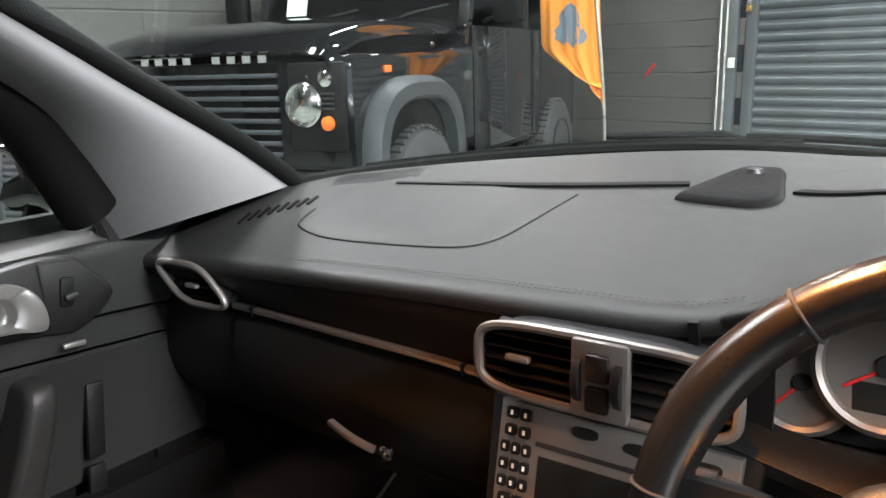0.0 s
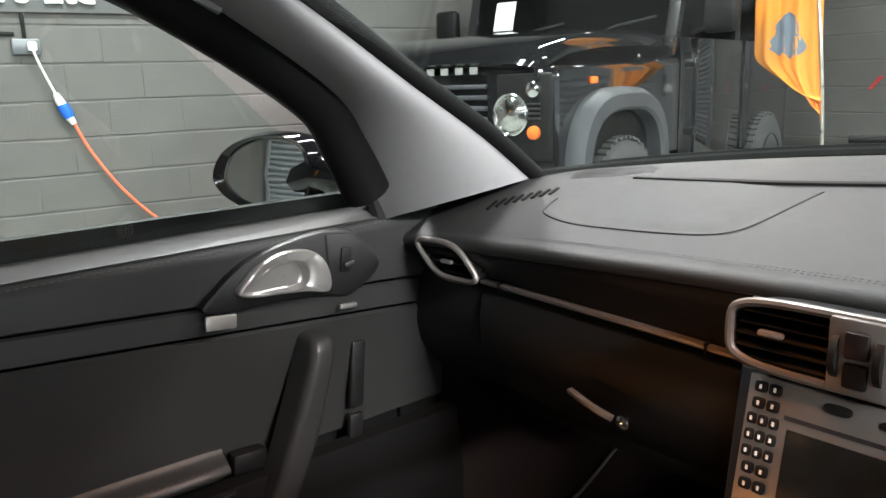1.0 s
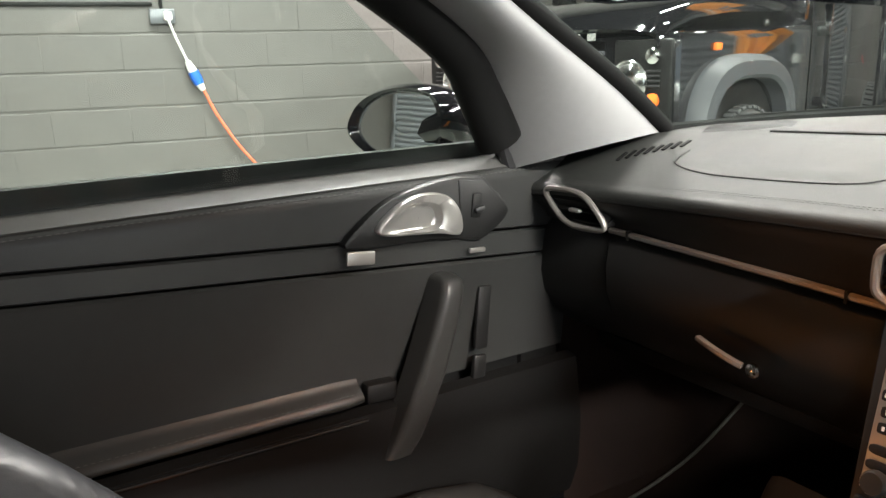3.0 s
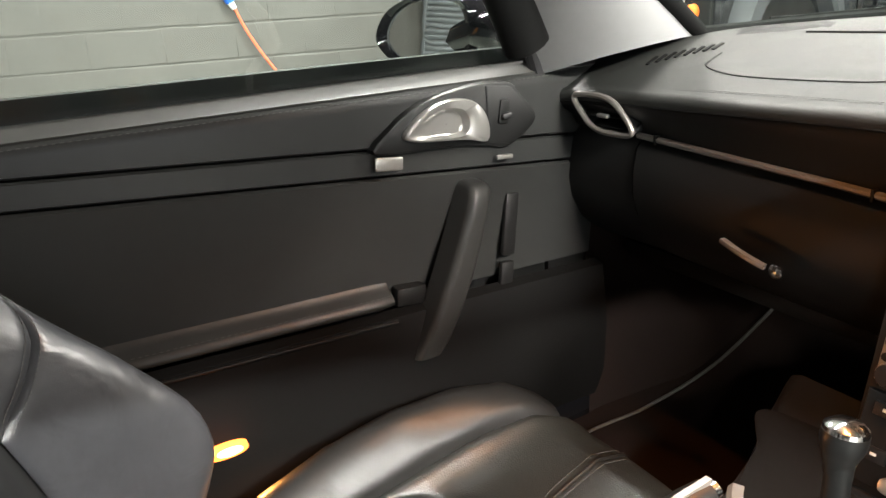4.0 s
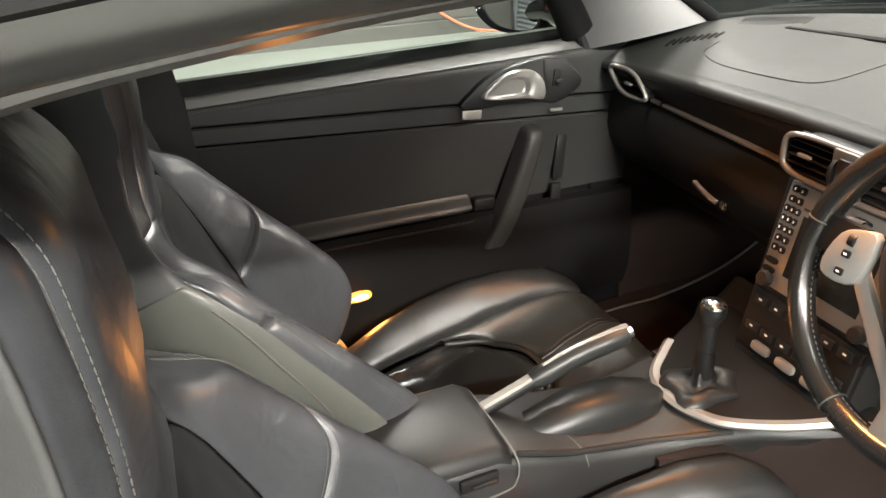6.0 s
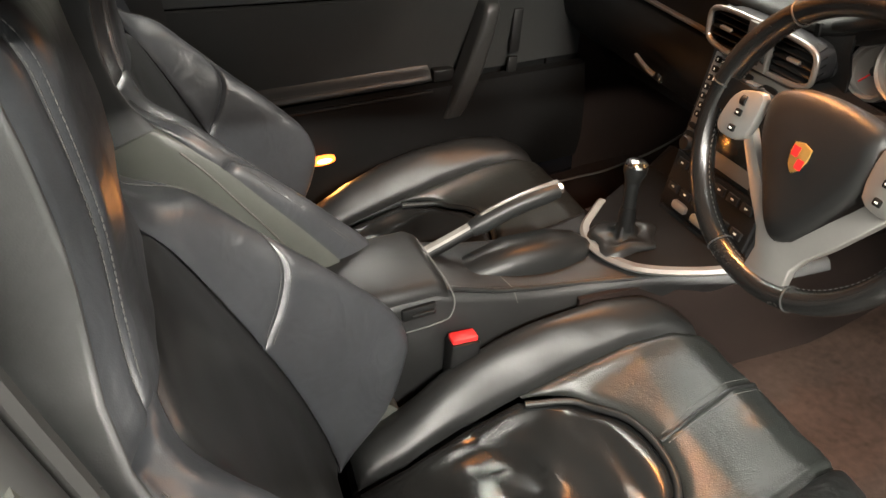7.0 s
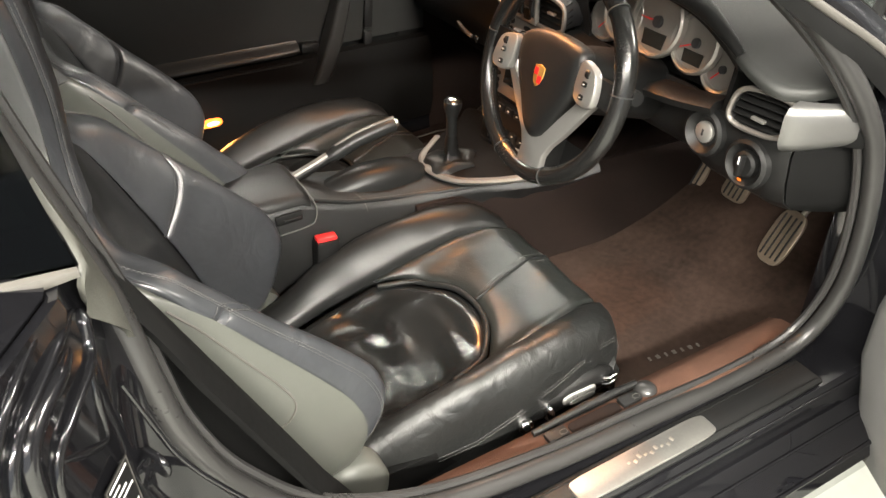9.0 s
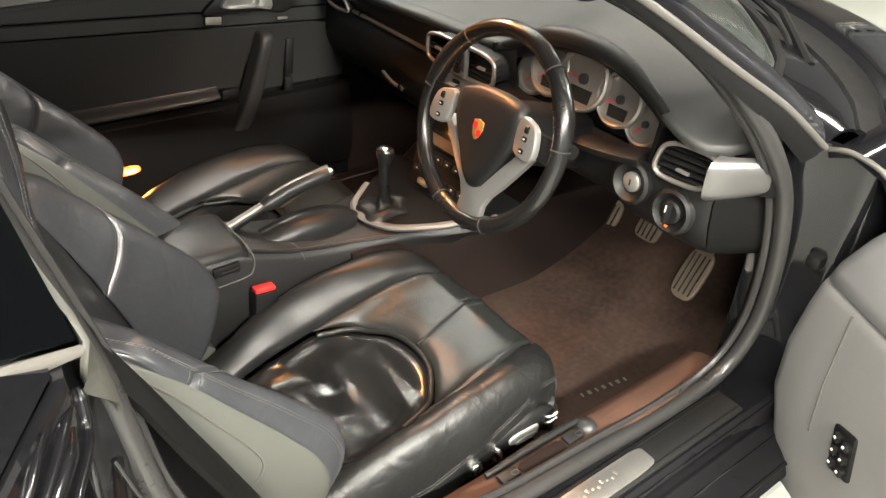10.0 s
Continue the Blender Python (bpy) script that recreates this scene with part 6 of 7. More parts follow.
for y in (-0.165, -0.018):
    part("release_lever", box(0.022, 0.040, 0.010, 0.004, at=(0.627, y, 0.389)), TRIM, tray)
    part("button_mark", tube([(0.630 + 0.0045 * math.cos(a), y + 0.010 + 0.007 * math.sin(a), 0.3945) for a in (2 * math.pi * i / 14 for i in range(14))], 0.0005, 5, True), PALE, tray)
for x, z, r in ((0.7655, 0.3575, 0.0035), (0.7985, 0.3055, 0.003), (0.843, 0.2875, 0.004)):
    part("sill_edge", tube([(x, y, z) for y in (-0.45, -0.2, 0.0, 0.2, 0.40)], r, 10), PAINT, car, "", 80)
for x in (0.700, 0.744):
    part("sill_groove", tube([(x, y, 0.3782) for y in (-0.45, -0.2, 0.0, 0.2, 0.295)], 0.0018, 6), DARK, car)
# kick panel ahead of the door, under the dash
part("kick_panel", sheet([[(x, y, z) for x, y in ((0.668, 0.37), (0.64, 0.40), (0.61, 0.50), (0.60, 0.70), (0.60, 0.92))] for z in (0.20, 0.36, 0.5, 0.64)], -0.01), CARPET, car)
part("kick_panel", sheet([[(x, y, z) for x, y in ((-0.668, 0.30), (-0.645, 0.40), (-0.62, 0.50), (-0.60, 0.70), (-0.60, 0.92))] for z in (0.20, 0.36, 0.5, 0.64, 0.78)], 0.01), CARPET, car)

# front pillar post (hinge side) painted, between seal and wing
part("hinge_post", sheet([[(0.63, 0.385, z), (0.675, 0.40, z), (0.70, 0.415, z), (0.755, 0.42, z - 0.005), (0.79, 0.435, z - 0.005), (0.80, 0.50, z - 0.005)] for z in (0.25, 0.36, 0.5, 0.64, 0.78, 0.86)], 0.012), PAINT, car, "", 60)
part("door_hinge", box(0.028, 0.03, 0.028, 0.008, at=(0.738, 0.412, 0.655)), DARK, car, "black door hinge")
part("wing_edge", tube(spline([(0.70, 0.405, 0.853), (0.74, 0.402, 0.862), (0.80, 0.402, 0.845), (0.845, 0.402, 0.785), (0.865, 0.402, 0.665)], 5), 0.005, 8), PALE, car, "", 80)


# windscreen pillars: inner trim, outer skin
def pillar(s):
    inner_ws = spline([(s * 0.565, 0.415, 0.912), (s * 0.55, 0.30, 0.985), (s * 0.535, 0.16, 1.062), (s * 0.515, 0.0, 1.152), (s * 0.485, -0.12, 1.20)], 6)
    if s > 0:
        inner_dr = spline([(0.664, 0.275, 0.873), (0.632, 0.20, 0.965), (0.592, 0.095, 1.055), (0.562, -0.03, 1.13), (0.535, -0.2, 1.19)], 6)
    else:
        inner_dr = spline([(s * 0.652, 0.185, 0.868), (s * 0.638, 0.12, 0.985), (s * 0.618, 0.052, 1.060), (s * 0.585, -0.155, 1.174), (s * 0.55, -0.27, 1.20)], 6)
    g = []
    for a, b in zip(inner_ws, inner_dr):
        m = (a + b) / 2 + (V(0.055, -0.034, 0.012) if s < 0 else V(-0.008, -0.004, 0.002))
        row = [(1 - t) ** 2 * a + 2 * t * (1 - t) * (m * 2 - (a + b) / 2) + t * t * b for t in (i / 10 for i in range(11))]
        g.append(row)
    if s < 0:
        # over-wide seal: its black also stands for shade on the pillar's door side
        part("pillar_seal", tube([p + V(0.022, -0.010, -0.005) for p in inner_dr[3:]], [0.032 - 0.006 * min(1.0, i / 12) for i in range(len(inner_dr) - 3)], 14, flat=1.1), BLACKOUT, car, "black rubber door frame seal, widened as shade on the pillar", 80)
    part("pillar_trim", sheet(g, 0.01 * s), PILLAR, car, "grey windscreen pillar trim", 70)
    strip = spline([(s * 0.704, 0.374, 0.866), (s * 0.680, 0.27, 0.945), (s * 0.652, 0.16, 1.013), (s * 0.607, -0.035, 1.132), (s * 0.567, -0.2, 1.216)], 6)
    door_side = spline([(s * 0.690, 0.345, 0.84), (s * 0.672, 0.24, 0.925), (s * 0.640, 0.135, 1.0), (s * 0.594, -0.035, 1.115), (s * 0.562, -0.2, 1.195)], 6)
    outer = [[a + V(s * 0.004, 0.010, 0.006)] + [(a + V(s * 0.004, 0.010, 0.006)).lerp(e, t) + V(s * 0.016, -0.004, 0.022) * math.sin(math.pi * t ** 1.5) for t in (0.15, 0.3, 0.45, 0.6, 0.7, 0.8, 0.9)] + [e] for a, e in zip(inner_ws, strip)]
    part("screen_edge", sheet(outer, -0.004 * s), PAINT, car, "glossy black screen edge", 80)
    part("pillar_skin", sheet([[e, e.lerp(d, 0.5) + V(s * 0.004, 0, 0), d] for e, d in zip(strip, door_side)], -0.006 * s), DARK, car, "", 80)
    # pale tube paints the bright reflection along the pillar's black edge
    part("screen_moulding", tube(strip, 0.0060, 8), PALE, car, "pale line for the glint on the black screen pillar edge", 80)
    part("screen_rubber", tube([p + V(s * 0.0, 0.012, 0.004) for p in inner_ws], 0.013, 10), BLACKOUT, car, "black windscreen seal", 80)


pillar(-1)
pillar(1)

# windscreen with its lower black band, cowl, wipers and bonnet
ws = []
for i in range(21):
    x = -0.57 + 1.14 * i / 20
    k = 1 - (x / 0.57) ** 2
    yb, zb = 0.415 + 0.40 * k ** 0.8, 0.912 + 0.028 * k
    yt, zt = -0.10 + 0.10 * k, 1.195 + 0.065 * k
    xt = x * 0.87
    ws.append([Vector((x + (xt - x) * t, yb + (yt - yb) * t, zb + (zt - zb) * t + 0.02 * math.sin(math.pi * t))) for t in (j / 14 for j in range(15))])
wsb = sheet(ws, 0.004)
wo = part("windscreen", wsb, GLASS, car, "clear curved windscreen", 80)
wo.visible_shadow = False
part("screen_band", tube([r[0] + V(0, 0.004, 0.002) for r in ws], 0.010, 8), BLACKOUT, car)
cowl, bonnet = [], []
for i in range(25):
    x = -0.70 + 1.40 * i / 24
    k = max(0.0, 1 - (x / 0.70) ** 2)
    yb = 0.47 + 0.37 * k ** 0.8
    zb = 0.868 + 0.05 * k
    cowl.append([Vector((x, yb, zb)), Vector((x, yb + 0.05, zb - 0.025)), Vector((x, yb + 0.11, zb - 0.028)), Vector((x, yb + 0.13, zb - 0.018))])
    bonnet.append([Vector((x, yb + 0.13 + dy * (1 - 0.25 * abs(x)), zb - 0.014 - drop - 0.05 * abs(x) ** 3)) for dy, drop in ((0, 0.006), (0.012, 0), (0.15, 0.02), (0.4, 0.075), (0.7, 0.17), (0.95, 0.30), (1.02, 0.38))])
part("cowl", sheet(cowl, 0.01), BLACKOUT, car, "black plastic windscreen cowl", 60)
part("bonnet", sheet(bonnet, 0.012), PAINT, car, "glossy black bonnet", 60)
scuttle = []
for i in range(41):
    x = -0.70 + 1.40 * i / 40
    k1, k2 = max(0.0, 1 - (x / 0.57) ** 2), max(0.0, 1 - (x / 0.70) ** 2)
    u = max(0.0, (abs(x) - 0.57) / 0.134)
    a = V(x, 0.421 + 0.40 * k1 ** 0.8 - 0.043 * u, 0.908 + 0.028 * k1 - 0.044 * u)
    e = V(x, 0.474 + 0.37 * k2 ** 0.8, 0.866 + 0.05 * k2)
    scuttle.append([a.lerp(e, t) + V(0, 0, 0.012 * u * math.sin(math.pi * t)) for t in (0, 0.25, 0.5, 0.75, 1)])
part("scuttle", sheet(scuttle, 0.006), PAINT, car, "glossy black panel below the windscreen", 60)
FRONT_AXLE, REAR_AXLE, ARCH_R = 1.32, -1.06, 0.355


def arch(y, z):
    """The lower edge of a side panel, lifted over the wheels."""
    for ya in (FRONT_AXLE, REAR_AXLE):
        if abs(y - ya) < ARCH_R:
            z = max(z, 0.31 + math.sqrt(ARCH_R ** 2 - (y - ya) ** 2))
    return z


for s in (-1, 1):
    w = []
    for i in range(49):
        y = 0.40 + 1.45 * i / 48
        top = 0.865 + 0.015 * math.sin(min(1, (y - 0.40) / 0.9) * math.pi) - 0.25 * max(0, (y - 1.0)) ** 1.5
        nar = 0.22 * max(0.0, (y - 1.35) / 0.5) ** 2
        w.append([Vector((s * (a - nar), y, max(z, arch(y, 0.26)) if z < top - 0.1 else z)) for a, z in ((0.70, top - 0.015), (0.74, top), (0.80, top - 0.02), (0.845, top - 0.08), (0.865, top - 0.16), (0.87, min(0.5, top - 0.17)), (0.865, 0.38), (0.85, 0.26))])
    part("front_wing", sheet(w, 0.01 * s), PAINT, car, "glossy black front wing", 60)
nose = []
for i in range(33):
    a = -1 + 2 * i / 32
    y = 2.06 - 0.30 * abs(a) ** 2.6
    nose.append([Vector((0.67 * a, y - dy, z)) for dy, z in ((0.28, 0.66 - 0.04 * (1 - abs(a))), (0.10, 0.60), (0.02, 0.52), (0.0, 0.42), (0.02, 0.30), (0.06, 0.20))])
part("front_bumper", sheet(nose, 0.01), PAINT, car, "glossy black front bumper", 60)
tail = []
for i in range(33):
    a = -1 + 2 * i / 32
    y = -2.36 + 0.34 * abs(a) ** 2.6
    tail.append([Vector((0.76 * a, y + dy, z)) for dy, z in ((0.10, 0.74), (0.02, 0.66), (0.0, 0.52), (0.02, 0.36), (0.08, 0.22))])
part("rear_bumper", sheet(tail, -0.01), PAINT, car, "glossy black rear bumper", 60)
for s in (-1, 1):
    for ya in (FRONT_AXLE, REAR_AXLE):
        M = Matrix.Translation((s * 0.865, ya, 0.318)) @ pose(0, 0, 0, 0, 90 * s)
        wh = part("wheel", turned([(0.0, -0.10), (0.225, -0.10), (0.235, -0.02), (0.215, -0.03), (0.05, -0.045), (0.0, -0.045)], 40, M), SILVER, car, "silver five-spoke wheel")
        part("tyre", turned([(0.232, -0.22), (0.30, -0.22), (0.317, -0.20), (0.318, -0.03), (0.302, -0.006), (0.27, 0.0), (0.236, -0.012)], 48, M), TYRE, wh)
        for k in range(5):
            part("spoke", loft([[M @ Matrix.Rotation(2 * math.pi * k / 5, 4, "Z") @ V(r, q * h, z) for q, z in ((-1, -0.05), (-0.8, zt), (0.8, zt), (1, -0.05))] for r, h, zt in ((0.03, 0.028, -0.014), (0.12, 0.022, -0.012), (0.225, 0.034, -0.010))]), SILVER, wh)
        part("hub_cap", turned([(0, -0.03), (0.034, -0.03), (0.032, -0.008), (0.0, -0.004)], 20, M), DARK, wh)
for x0, x1, off in ((-0.52, 0.03, 0.0), (-0.05, 0.50, 0.012)):
    pts = []
    for i in range(15):
        x = x0 + (x1 - x0) * i / 14
        k = 1 - (x / 0.57) ** 2
        pts.append(V(x, 0.435 + 0.40 * k ** 0.8 + 0.0 + off, 0.922 + 0.028 * k + off * 0.5))
    wp = part("wiper", tube(pts, 0.006, 6), BLACKOUT, car, "black wiper blade")
    part("wiper_arm", tube([pts[-1] + V(0.02, 0.05, -0.04), pts[-4] + V(0, 0.03, 0.006), pts[7] + V(0, 0.01, 0.012)], [0.012, 0.008, 0.006], 8), BLACKOUT, wp)

# roof: skin, cant rails, headlining
roof = []
for i in range(17):
    y = -0.10 - 1.25 * i / 16
    zc = 1.27 + 0.03 * math.sin(min(1, i / 10) * math.pi * 0.8) - 0.17 * max(0, (i - 8) / 8) ** 2
    roof.append([Vector((x, y + 0.10 * (1 - (x / 0.57) ** 2) * max(0, 1 - i / 6), zc - 0.055 * (abs(x) / 0.57) ** 3.2)) for x in (-0.57 + 1.14 * j / 20 for j in range(21))])
part("roof_skin", sheet(roof, 0.008), PAINT, car, "glossy black roof", 70)
lin = [[V(p.x * 0.93, p.y, p.z - 0.03) for p in r] for r in roof]
part("headlining", sheet(lin, 0.006), LINING, car, "dark grey cloth headlining", 70)
for s in (-1, 1):
    rail = spline([(s * 0.565, -0.08, 1.150), (s * 0.558, -0.22, 1.205), (s * 0.556, -0.38, 1.236), (s * 0.558, -0.54, 1.243), (s * 0.562, -0.68, 1.236), (s * 0.575, -0.79, 1.205), (s * 0.60, -0.88, 1.11)], 8)
    part("cant_rail", sweep([(-0.022 * s, -0.012), (0.0, -0.016), (0.018 * s, -0.010), (0.022 * s, 0.008), (0.008 * s, 0.022), (-0.022 * s, 0.02)], rail), BLACKOUT if s > 0 else PILLAR, car, "dark roof rail over the door", 50)
    part("drip_trim", tube([p + V(s * 0.016, 0, 0.012) for p in rail], 0.006, 8), TRIM, car)

# rear pillar, quarter panel and striker post
for s in (1, -1):
    post = []
    for z, xi, yi, ys, xs in ((0.955, 0.602, -0.728, 0.0, 0.0), (0.90, 0.612, -0.716, 0.0, 0.0), (0.80, 0.634, -0.703, 0.0, 0.002), (0.70, 0.648, -0.685, 0.004, 0.008), (0.58, 0.654, -0.635, 0.045, 0.014), (0.46, 0.662, -0.545, 0.14, 0.016), (0.37, 0.667, -0.45, 0.23, 0.016)):
        post.append([Vector((s * xi, yi, z)), Vector((s * (xi + 0.68) / 2, min(yi - 0.012, -0.735 + ys), z))] + [Vector((s * (x + xs), y + ys, z)) for x, y in ((0.69, -0.748), (0.74, -0.781), (0.79, -0.813), (0.822, -0.842), (0.838, -0.89))])
    part("striker_post", sheet(post, -0.01 * s), PAINT, car, "glossy black rear door post", 50)
    part("post_shoulder", sheet([[p.lerp(Vector((p.x, -0.93, p.z)), k / 3) + V(0, 0, 0.03 * math.sin(k / 3 * math.pi / 2) + 0.001) for p in post[0][1:]] for k in range(4)], 0.004), PAINT, car, "", 60)
    q = []
    for i in range(41):
        y = -0.855 - 1.45 * i / 40
        bul = 0.04 + 0.03 * math.sin(min(1, i / 16) * math.pi / 2) - 0.16 * max(0.0, (i - 26) / 14) ** 2
        drop = 0.30 * max(0.0, (i - 14) / 26) ** 1.6
        q.append([Vector((s * a, y, max(z, arch(y, 0.22)) if z < 0.7 else z)) for a, z in ((0.60, 1.03 - 0.06 * (i / 40) - drop), (0.66 + bul * 0.3, 0.985 - drop), (0.72 + bul * 0.6, 0.955 - drop), (0.775 + bul, 0.90 - drop), (0.80 + bul, 0.80 - drop * 0.8), (0.81 + bul, 0.66 - drop * 0.3), (0.805 + bul, 0.40), (0.78 + bul, 0.22))])
    part("rear_quarter", sheet(q, 0.012 * s), PAINT, car, "glossy black rear quarter panel", 60)
    gl = [[Vector((s * (0.662 - 0.10 * t), -0.718 - 0.04 * t - (0.67 - 0.12 * t) * j / 8, 0.955 + (1.20 - 0.955 - 0.08 * j / 8) * t - 0.0 * j)) for j in range(9)] for t in (i / 8 for i in range(9))]
    gp = part("quarter_glass", sheet(gl, 0.004 * s), PANE_DARK, car, "dark tinted quarter window", 70)
    part("window_trim", tube([r + V(s * 0.010, 0, 0.006) for r in gl[0]], [0.004, 0.010] + [0.013] * 7, 8, flat=1.2), PALE, car, "pale window trim strip")
    part("rear_pillar_skin", sheet([[Vector((s * 0.60, -0.76 - 0.02 * i / 6, 1.17 - 0.16 * i / 6)), Vector((s * 0.625, -0.775 - 0.02 * i / 6, 1.165 - 0.16 * i / 6)), Vector((s * 0.62, -0.81 - 0.01 * i / 6, 1.165 - 0.17 * i / 6))] for i in range(7)], 0.006 * s), RUBBER, car, "", 60)
# latch details on the driver's striker post
cb = part("striker_base", box(0.034, 0.012, 0.030, 0.006, m=pose(0.676, -0.724, 0.724, 0, 0, -40)), PAINT, car, "glossy black door catch")
part("striker_loop", tube(spline([(0.670, -0.718, 0.722), (0.690, -0.708, 0.722), (0.694, -0.706, 0.732), (0.690, -0.708, 0.742), (0.670, -0.718, 0.742)], 5), 0.0042, 10), POSTPAINT, cb, "glossy black striker loop")
SN = V(0.55, 0.835, 0)
RIDGES = (([(0.695, -0.748, 0.950), (0.731, -0.768, 0.946), (0.760, -0.783, 0.938), (0.785, -0.799, 0.922), (0.803, -0.812, 0.89), (0.808, -0.817, 0.82), (0.808, -0.82, 0.74)], 0.0045),
          ([(0.672, -0.734, 0.928), (0.709, -0.752, 0.926), (0.745, -0.772, 0.919), (0.775, -0.791, 0.908), (0.793, -0.804, 0.88), (0.797, -0.808, 0.82), (0.797, -0.81, 0.74)], 0.006),
          ([(0.695, -0.746, 0.912), (0.726, -0.760, 0.910), (0.752, -0.777, 0.905), (0.774, -0.791, 0.890), (0.780, -0.796, 0.85), (0.780, -0.799, 0.76)], 0.010),
          ([(0.655, -0.729, 0.915), (0.661, -0.730, 0.902), (0.673, -0.733, 0.884), (0.691, -0.739, 0.878), (0.725, -0.759, 0.868), (0.750, -0.776, 0.856), (0.762, -0.785, 0.825), (0.763, -0.787, 0.76)], 0.006),
          ([(0.686, -0.737, 0.874), (0.692, -0.741, 0.845), (0.695, -0.744, 0.812), (0.704, -0.749, 0.806), (0.728, -0.763, 0.826), (0.748, -0.776, 0.846)], 0.005))
for rr, w in RIDGES:
    part("post_swage", tube(spline([V(*p) + SN * w * 0.25 for p in rr], 6), [w * min(1, 0.3 + 0.7 * min(i, 6 * (len(rr) - 1) - i) / 5) for i in range(6 * (len(rr) - 1) + 1)], 12), POSTPAINT, car, "", 80)
part("post_edge", tube(spline([(0.668, -0.718, 0.83), (0.670, -0.706, 0.775), (0.674, -0.692, 0.72), (0.679, -0.660, 0.655), (0.684, -0.600, 0.56), (0.688, -0.52, 0.48)], 6), 0.003, 8), PAINT, car, "", 80)
part("corner_rubber", sheet([[(0.672, -0.716, 0.968), (0.648, -0.720, 0.980), (0.618, -0.730, 1.005), (0.600, -0.735, 1.02)], [(0.674, -0.723, 0.950), (0.652, -0.716, 0.945), (0.632, -0.714, 0.950), (0.612, -0.718, 0.96)], [(0.664, -0.724, 0.930), (0.648, -0.713, 0.918), (0.636, -0.706, 0.905), (0.625, -0.704, 0.90)], [(0.648, -0.722, 0.905), (0.644, -0.710, 0.885), (0.640, -0.702, 0.865), (0.634, -0.70, 0.85)]], 0.006), CORNER, car, "grey rubber corner at the window trim", 80)
LM = frame_of((0.717, -0.751, 0.752), (-0.835, 0.55, 0), (0, 0, 1))
lab = part("data_label", plate([(-0.022, -0.035), (0.022, -0.035), (0.022, 0.028), (-0.022, 0.028)], 0.001, 0, LM @ Matrix.Translation((0, 0, 0.006))), DARK, car, "dark data label with printed bars")
for x, y, hw, hh in ((0, 0.0265, 0.021, 0.0008), (0.0205, -0.004, 0.0008, 0.031), (-0.0205, -0.004, 0.0008, 0.031)):
    part("label_border", plate([(x - hw, y - hh), (x + hw, y - hh), (x + hw, y + hh), (x - hw, y + hh)], 0.0003, 0, LM @ Matrix.Translation((0, 0, 0.0066))), PALE, lab)
for i in range(7):
    q = 0.017 - 0.009 * (i * 2 % 3)
    part("print_bar", plate([(-0.017, -0.0013), (q, -0.0013), (q, 0.0013), (-0.017, 0.0013)], 0.0003, 0, LM @ Matrix.Translation((0, 0.021 - 0.008 * i, 0.0066))), WHITE, lab)

# cabin behind the seats
part("rear_bulkhead", sheet([[(x, y, z) for y, z in ((-0.80, 0.30), (-0.88, 0.55), (-0.98, 0.85), (-1.20, 0.98), (-1.40, 1.02))] for x in (-0.58, -0.3, 0, 0.3, 0.58)], 0.02), CARPET, car, "dark carpeted rear bulkhead", 60)
for s in (-1, 1):
    g = []
    for z, y0, xi in ((0.30, -0.60, 0.635), (0.55, -0.66, 0.63), (0.80, -0.72, 0.61), (0.93, -0.75, 0.595)) + (((1.08, -0.74, 0.575), (1.20, -0.68, 0.545)) if s < 0 else ()):
        g.append([Vector((s * xi, y0 + 0.0, z)), Vector((s * (xi - 0.02), y0 - 0.03, z)), Vector((s * (xi - 0.03), y0 - 0.12, z)), Vector((s * (xi - 0.03), y0 - 0.30, z)), Vector((s * (xi - 0.02), y0 - 0.55, z - 0.03))])
    part("side_trim", sheet(g, -0.01 * s), CARPET if s > 0 else TRIM, car, "dark rear side trim", 60)
part("door_post_trim", sheet([[Vector((-xi, y0, z)), Vector((-xi + 0.012, y0 - 0.03, z)), Vector((-xi + 0.015, y0 - 0.14, z)), Vector((-xi + 0.02, y0 - 0.25, z))] for z, y0, xi in ((0.30, -0.595, 0.66), (0.60, -0.60, 0.66), (0.86, -0.605, 0.655), (0.95, -0.615, 0.645), (1.05, -0.63, 0.615), (1.15, -0.62, 0.58), (1.22, -0.60, 0.55))], 0.012), TRIM, car, "black door post trim", 60)
inner_post = []
for z, y0 in ((0.36, -0.47), (0.42, -0.497), (0.505, -0.537), (0.60, -0.575), (0.685, -0.609), (0.76, -0.640), (0.83, -0.668), (0.90, -0.698), (0.96, -0.718)):
    inner_post.append([V(0.640 - 0.23 * max(0.0, z - 0.74), y0 - 0.014, z), V(0.612 - 0.06 * max(0.0, z - 0.74), y0 - 0.004, z), V(0.598, y0, z), V(0.588, y0 - 0.006, z), V(0.580, y0 - 0.04, z), V(0.578, y0 - 0.26, z)])
part("door_post_trim", sheet(inner_post, -0.008), BLACKOUT, car, "black moulded door post trim", 50)
# belt on the passenger's side and the driver's
for s in (-1,):
    bl = thing("seat_belt", "grey webbing seat belt hanging from the door pillar", "seat belt", at=(s * 0.55, -0.74, 0.3))
    part("webbing", sweep([(-0.023, -0.0006), (0.023, -0.0006), (0.023, 0.0006), (-0.023, 0.0006)], spline([(s * 0.555, -0.735, 1.06), (s * 0.552, -0.71, 0.95), (s * 0.555, -0.665, 0.78), (s * 0.575, -0.62, 0.55), (s * 0.59, -0.58, 0.32)], 6), up=(1, 0, 0)), ARCH, bl)
    part("upper_guide", box(0.02, 0.07, 0.055, 0.01, at=(s * 0.565, -0.74, 1.07)), DARK, bl)


# ---- passenger door ----
pd = thing("passenger_door", "closed black passenger door with silver handle and padded pull", "car door", at=(-0.68, -0.1, 0.3))
